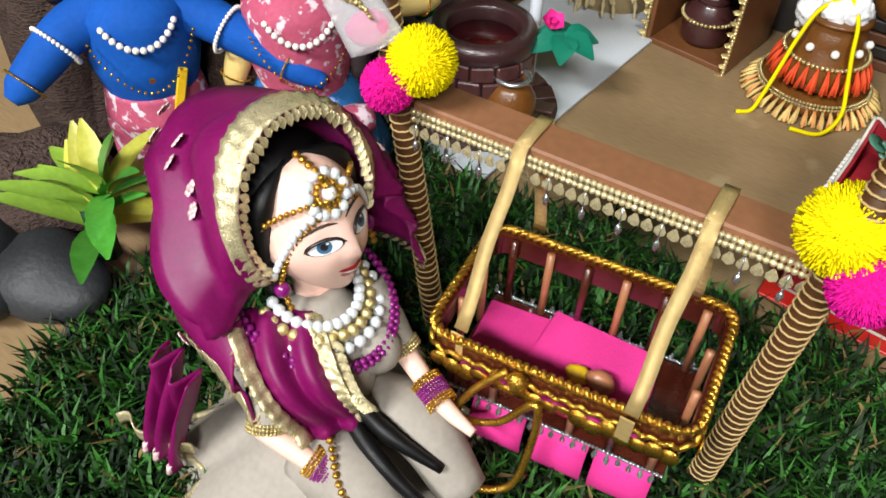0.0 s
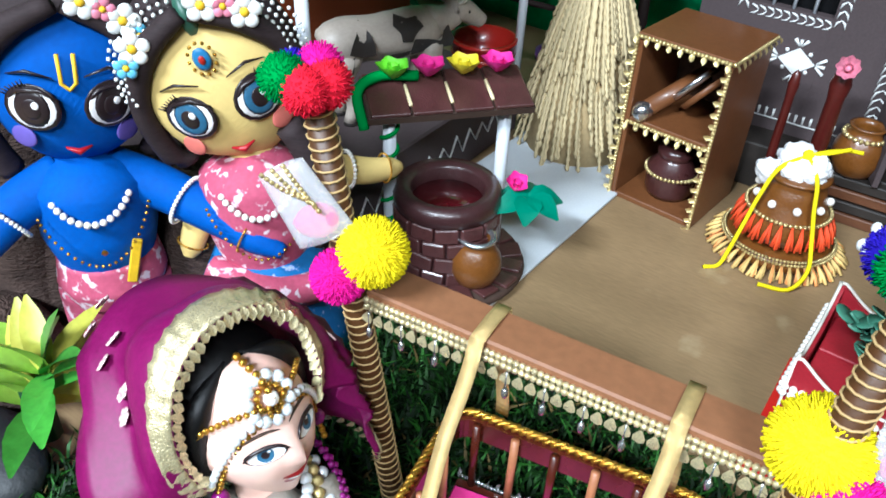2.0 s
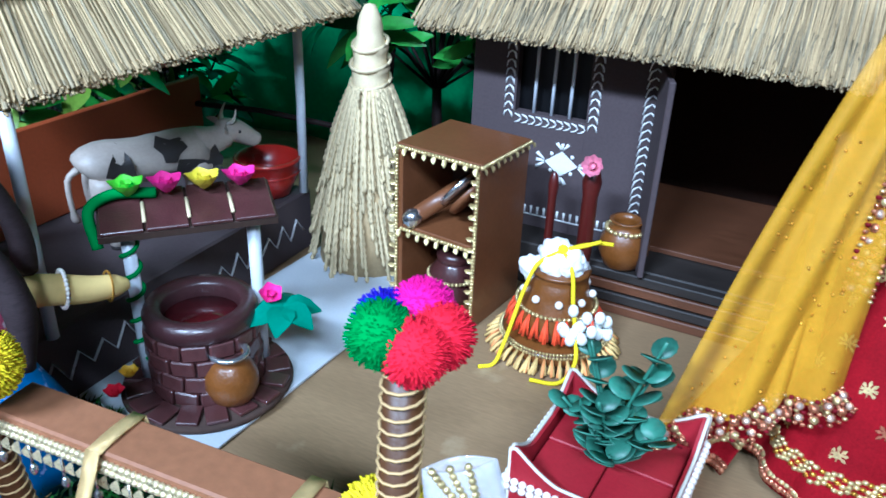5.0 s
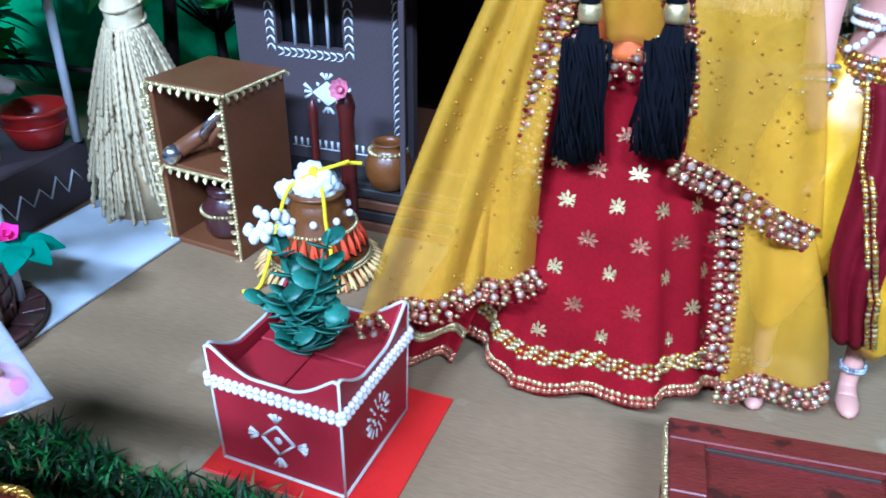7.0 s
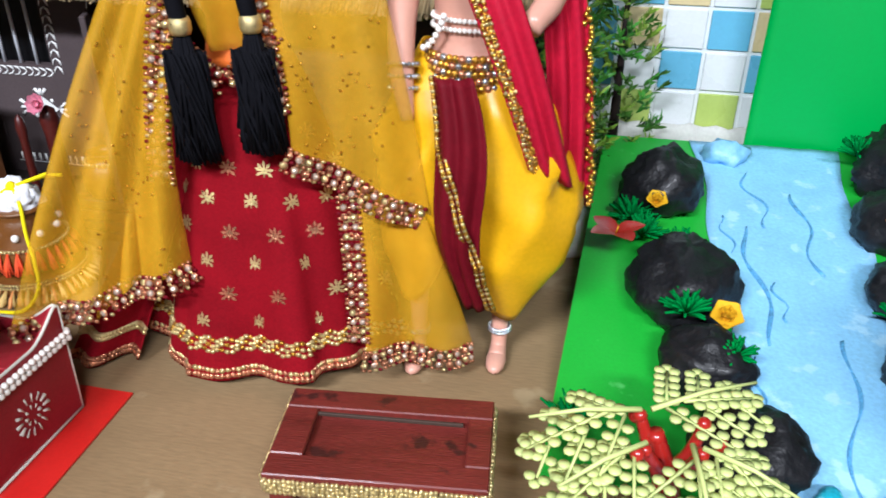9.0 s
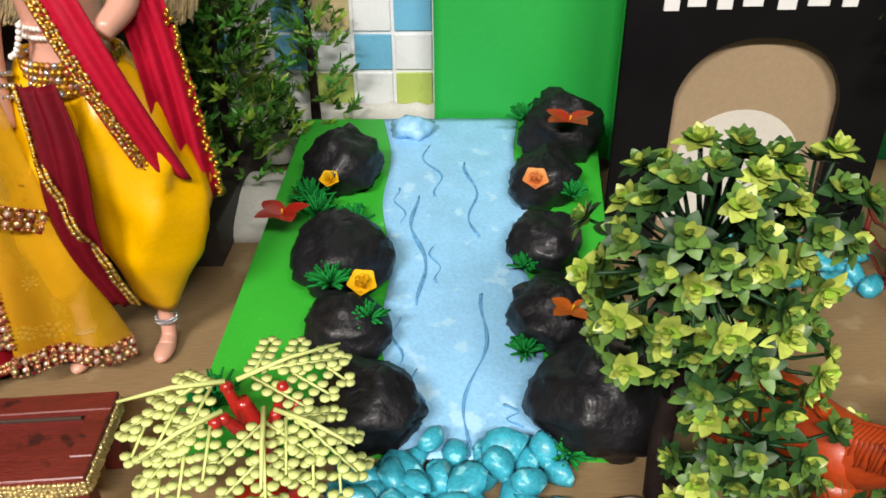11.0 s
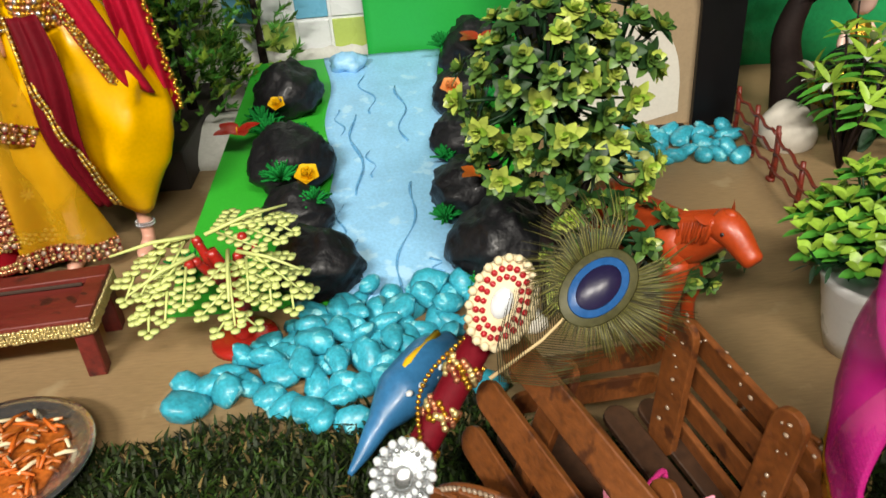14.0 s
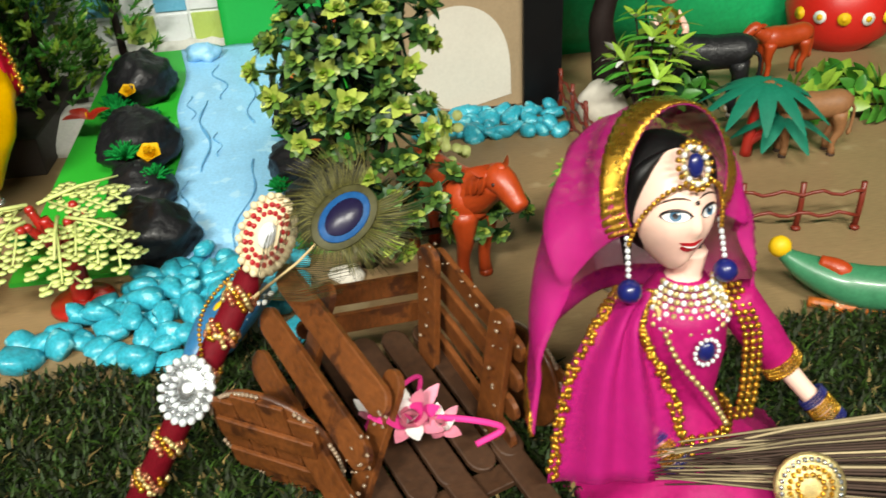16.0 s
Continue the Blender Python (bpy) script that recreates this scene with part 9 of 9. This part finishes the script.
def stick(a, bb, w, th, up, material="cart_wood", name="slat"):
    """A flat stick with rounded ends from a to bb, its wide face towards up."""
    a, bb, up = CTI @ Vector(a), CTI @ Vector(bb), CTI.to_3x3() @ Vector(up)
    d = (bb - a)
    L = d.length
    d.normalize()
    u = (Vector(up) - d * Vector(up).dot(d)).normalized()
    s = d.cross(u)
    ring = []
    for k in range(9):
        q = math.pi / 2 + math.pi * k / 8
        ring.append((w / 2 + w / 2 * math.cos(q), w / 2 * math.sin(q)))
    for k in range(9):
        q = -math.pi / 2 + math.pi * k / 8
        ring.append((L - w / 2 + w / 2 * math.cos(q), w / 2 * math.sin(q)))
    m = len(ring)
    V = [a + d * x + s * y + u * (th / 2) for x, y in ring] + [a + d * x + s * y - u * (th / 2) for x, y in ring]
    V += [a + d * (L / 2 + (x - L / 2) * 0.985) + s * y * 0.9 + u * (th / 2 + 0.0003) for x, y in ring]
    F = [tuple(range(2 * m, 3 * m)), tuple(range(m, 2 * m))[::-1]] + [(i, m + i, m + (i + 1) % m, (i + 1) % m) for i in range(m)] + [(i, (i + 1) % m, 2 * m + (i + 1) % m, 2 * m + i) for i in range(m)]
    bb2 = Build()
    bb2.add(V, F, material, False)
    return bb2.ob(name, cart)


for k in range(5):
    stick(Vector((0.502, 0.214, 0.038)).lerp(Vector((0.566, 0.224, 0.038)), k / 4), Vector((0.543, 0.120, 0.017)).lerp(Vector((0.600, 0.146, 0.016)), k / 4) + Vector((0, 0, 0.0006 * (k % 2))), 0.0138, 0.0022, (0, 0.2, 1), "cart_dark", "floor_board")
# leaning left side: three long slats and two stakes
for a, e in (((0.5035, 0.209, 0.0915), (0.5440, 0.128, 0.0705)), ((0.4925, 0.208, 0.0695), (0.5340, 0.122, 0.0485)), ((0.4850, 0.206, 0.0470), (0.5270, 0.110, 0.0280))):
    stick(a, e, 0.0140, 0.0026, (-0.80, -0.36, 0.46))
for a, e in (((0.5260, 0.190, 0.0930), (0.5040, 0.184, 0.0300)), ((0.5500, 0.140, 0.0800), (0.5270, 0.131, 0.0200))):
    stick(a, e, 0.0130, 0.0026, (-0.80, -0.36, 0.46), name="stake")
# upright right side: two posts and four rails behind them
for a, e in (((0.5720, 0.2000, 0.1000), (0.5680, 0.2030, 0.0280)), ((0.5970, 0.1570, 0.0900), (0.5885, 0.1605, 0.0140))):
    stick(a, e, 0.0145, 0.0028, (-0.88, -0.44, -0.1), name="stake")
for k in range(4):
    z = 0.0860 - 0.0165 * k
    stick((0.5765 - 0.001 * k, 0.2150, z + 0.001), (0.6040 - 0.0015 * k, 0.1480, z - 0.0150), 0.0125, 0.0024, (-0.88, -0.44, -0.1))
for a, e in (((0.505, 0.214, 0.052), (0.572, 0.222, 0.050)), ((0.505, 0.215, 0.068), (0.573, 0.223, 0.066))):
    stick(a, e, 0.0118, 0.0024, (0.1, 1, 0.1))
stick((0.536, 0.118, 0.0130), (0.602, 0.143, 0.0120), 0.0125, 0.0024, (0, 0, 1), "cart_dark", "cross_board")
for a, e in (((0.566, 0.146, 0.0185), (0.606, 0.062, 0.0060)), ((0.593, 0.158, 0.0180), (0.622, 0.084, 0.0060)), ((0.540, 0.124, 0.0110), (0.582, 0.066, 0.0060))):
    stick(a, e, 0.0125, 0.0026, (0, 0.1, 1), "cart_dark", "shaft")
for sx, c in ((-1, (0.4950, 0.160, 0.0330)), (1, (0.6120, 0.186, 0.0290))):
    WM = CTI @ Matrix.Translation(c) @ pose(0, 0, 0, 0, 0, 58 if sx < 0 else 26) @ pose(0, 0, 0, 0, 80 if sx < 0 else 92, 0)
    rw = 0.0330 if sx < 0 else 0.0270
    b = Build()
    b.lathe([(0, -0.0016), (rw - 0.001, -0.0016), (rw, -0.001), (rw, 0.001), (rw - 0.001, 0.0016), (0, 0.0016)], "cart_wood", seg=32, M=WM)
    wh = b.ob("wheel", cart)
    for i, y in enumerate((-0.020, -0.0065, 0.0070, 0.0205)):
        half = math.sqrt(rw * rw - y * y) - 0.001
        Build().box((0, y, sx * 0.0028), (2 * half, 0.0128, 0.0022), "cart_wood", bev=0.0006, M=WM).ob("plank", wh)
    for i, y in enumerate((-0.010, 0.012)):
        Build().box((y, 0, sx * 0.0052), (0.0105, 1.5 * rw, 0.0024), "cart_wood", bev=0.0008, M=WM).ob("spoke_board", wh)
    b = Build()
    for i in range(90):
        a = 6.2832 * i / 90
        if math.sin(a * 3) + math.sin(a * 7) > -0.6:
            b.ball(WM @ Vector((rw * math.cos(a), rw * math.sin(a), sx * 0.002)), (0.0011, 0.0015, 0.0011), "glue", 5, 4)
    b.ob("glue_edge", wh, label="dried whitish glue along the rim")
b = Build()
for p, q in (((0.5720, 0.2000, 0.0990), (0.5690, 0.2010, 0.0400)), ((0.5960, 0.1560, 0.0880), (0.5885, 0.1590, 0.0200)), ((0.5440, 0.1280, 0.0735), (0.5290, 0.1340, 0.0400)), ((0.5765, 0.2120, 0.0930), (0.6040, 0.1480, 0.0790)), ((0.5270, 0.1130, 0.0350), (0.5350, 0.1230, 0.0560))):
    for i in range(14):
        c = Vector(p).lerp(Vector(q), (i + rnd(-0.4, 0.4)) / 13) + Vector((-0.0016 + rnd(-0.004, 0.004), -0.0016 + rnd(-0.002, 0.002), rnd(-0.002, 0.002)))
        b.ball(CTI @ c, (rnd(0.0004, 0.0009), rnd(0.0005, 0.0014), rnd(0.0004, 0.0011)), "glue", 6, 5)
tagged(b.ob("dried_glue", cart), "shiny whitish dried glue", kind="stuff")


def succulent(m, label):
    b = Build()
    rosette(b, (0, 0, 0), 22, 0.015, 0.0062, ("petal_pink", "pink_felt", "petal_pink", "petal_white"), -0.2, 0.9)
    rosette(b, (0.010, -0.004, -0.001), 12, 0.010, 0.005, ("petal_pink", "petal_white"), -0.2, 0.9)
    b.tube(smooth_line([(0.006, 0, 0.0), (0.020, -0.004, 0.006), (0.032, -0.008, 0.002), (0.022, -0.012, 0.0)], 6), 0.0013, "pink_felt", 6)
    tagged(b.ob("artificial_flower", m=m), label, "flower", "pink flowers in the cart")


succulent(pose(0.553, 0.137, 0.0560, 35, 0, 0) @ Matrix.Scale(1.15, 4), "pink artificial succulent flower lying in the cart")
succulent(pose(0.538, 0.154, 0.0440, 20, 0, 60), "pale pink artificial flower lying in the cart")

# ---- toy farm behind ----
bush("artificial_plant", pose(0.795, 0.500, 0), "artificial plant with long light green leaves and white flowers", ("leaf_lime", "leaf_green", "leaf_lime", "leaf_lime", "petal_white"), 16, 0.032, 0.13, 0.026, 0.0055)
t = bush("artificial_tree", pose(0.800, 0.600, 0.10), "artificial tree with dark trunk and clustered green leaves", ("leaf_bush", "leaf_shade", "leaf_bush", "leaf_tip"), 64, 0.085, 0.14, 0.014, 0.007, category="tree")
b = Build()
limb(b, [(0.0, 0, -0.10), (-0.008, 0, -0.06), (-0.014, 0, -0.02), (0.004, 0, 0.03)], [0.018, 0.014, 0.011, 0.007], "bark_dark", 10)
b.ob("trunk", t)
b = Build()
b.ball((0, 0, 0.016), (0.024, 0.017, 0.024), "offwhite", 18, 12, rough=0.3, freq=45)
tagged(b.ob("stone", m=pose(0.772, 0.545, 0)), "rough cream stone behind the toy fence", "stone")
four_legs("toy_cow", pose(0.862, 0.545, 0, 0, 0, 70), "black and white toy cow standing on the board", "toy cow", "black_paper", "offwhite", 0.085, None, 0.2, True)
four_legs("toy_deer", pose(0.905, 0.440, 0, 0, 0, 80), "small brown toy calf standing on the board", "toy animal", "deer_brown", "card_edge", 0.062, None, 0.6)
four_legs("toy_deer", pose(0.945, 0.560, 0.022, 0, 0, 95), "reddish-brown toy cow standing behind the palm", "toy animal", "horse_plastic", "card_edge", 0.055, None, 0.4)
palm = thing("toy_palm", pose(0.862, 0.448, 0), "plastic toy palm with dark green fronds and red trunk", "tree")
b = Build()
limb(b, [(0, 0, 0), (0.002, 0, 0.03), (0.008, 0, 0.06)], [0.005, 0.0042, 0.0035], "red_plastic", 8)
limb(b, [(0, 0, 0.01), (0.014, -0.006, 0.025), (0.022, -0.008, 0.034)], [0.004, 0.0035, 0.003], "red_plastic", 8)
b.ob("trunk", palm)
for c, n, L in (((0.008, 0, 0.061), 11, 0.038), ((0.022, -0.008, 0.035), 7, 0.028)):
    for k in range(n):
        a = 6.2832 * k / n + 0.3
        b = Build()
        b.leaf(c, (math.cos(a), math.sin(a), 0.45), (0, 0, 1), L, 0.014, "leaf_teal", 1.15, 8, -0.4)
        b.ob("frond", palm)
rp = thing("round_pot", pose(1.085, 0.690, 0.0) @ Matrix.Scale(0.85, 4), "round red pot with yellow and white painted flowers", "pot")
Build().lathe([(0, 0), (0.035, 0), (0.058, 0.02), (0.066, 0.05), (0.058, 0.08), (0.040, 0.096), (0.043, 0.104), (0.036, 0.102), (0, 0.09)], "mat_red", seg=36).ob("body", rp)
for k in range(16):
    a, z = -2.9 + 0.42 * (k % 8), (0.05, 0.082)[k // 8]
    r = 0.0665 if z < 0.06 else 0.063
    b = Build()
    b.disc((r * math.cos(a), r * math.sin(a), z), (math.cos(a), math.sin(a), 0.1), 0.008, "petal_white" if k % 2 else "rose_yellow", 10, 0.15)
    b.disc((1.012 * r * math.cos(a), 1.012 * r * math.sin(a), z), (math.cos(a), math.sin(a), 0.1), 0.004, "rose_yellow", 8, 0.3)
    b.ob("painted_flower", rp)
bush("artificial_plant", pose(0.985, 0.520, 0), "low green artificial plant on the board", ("leaf_green", "leaf_lime"), 14, 0.05, 0.03, 0.024, 0.012)
bush("artificial_plant", pose(0.845, 0.545, 0), "dark green artificial plant behind the fence", ("leaf_deep", "leaf_green"), 10, 0.03, 0.04, 0.024, 0.010)
b = Build()
b.lathe([(0.0, 0.075), (0.010, 0.070), (0.013, 0.058), (0.010, 0.048), (0.020, 0.034), (0.030, 0.012), (0.033, 0.0), (0.0, 0.0)], "gold", seg=40, wave=lambda a, t: 1 + 0.08 * t * math.sin(11 * a))
b.ball((0, -0.001, 0.090), (0.0105, 0.0105, 0.013), "skin_pale", 16, 12)
b.ball((0, 0.003, 0.094), (0.012, 0.0115, 0.0125), "black_hair", 16, 12)
for sx in (-1, 1):
    limb(b, [(sx * 0.010, 0, 0.068), (sx * 0.018, -0.006, 0.052), (sx * 0.008, -0.017, 0.046)], [0.004, 0.0036, 0.0026], "skin_pale", 8)
tagged(b.ob("doll_figurine", m=pose(0.865, 0.635, 0.0, 0, 0, 10)), "small dark-haired figurine in a pleated gold dress", "figurine")
b = Build()
limb(b, [(-0.055, 0.02, 0.040), (-0.035, 0.012, 0.030), (-0.005, 0.0, 0.022), (0.03, -0.004, 0.020), (0.06, -0.004, 0.024)], [0.006, 0.013, 0.019, 0.020, 0.014], "statue_green", 14)
limb(b, [(-0.028, 0.008, 0.040), (-0.012, 0.0, 0.036), (0.0, -0.006, 0.020)], [0.006, 0.009, 0.006], "horse_plastic", 8)
limb(b, [(0.03, 0, 0.038), (0.042, -0.008, 0.030), (0.044, -0.014, 0.014)], [0.006, 0.010, 0.007], "horse_plastic", 8)
b.ball((-0.058, 0.022, 0.046), (0.010, 0.009, 0.010), "rose_yellow", 10, 8)
b.ball((0.062, -0.008, 0.040), (0.014, 0.012, 0.012), "petal_white", 12, 9)
limb(b, [(-0.035, -0.004, 0.006), (-0.005, -0.012, 0.005), (0.03, -0.014, 0.005)], [0.005, 0.006, 0.004], "snack", 8)
tagged(b.ob("bird_figurine", m=pose(0.822, 0.240, 0.0, 0, 0, -14) @ Matrix.Scale(0.68, 4)), "green, red and yellow painted bird figurine by the grass", "figurine")
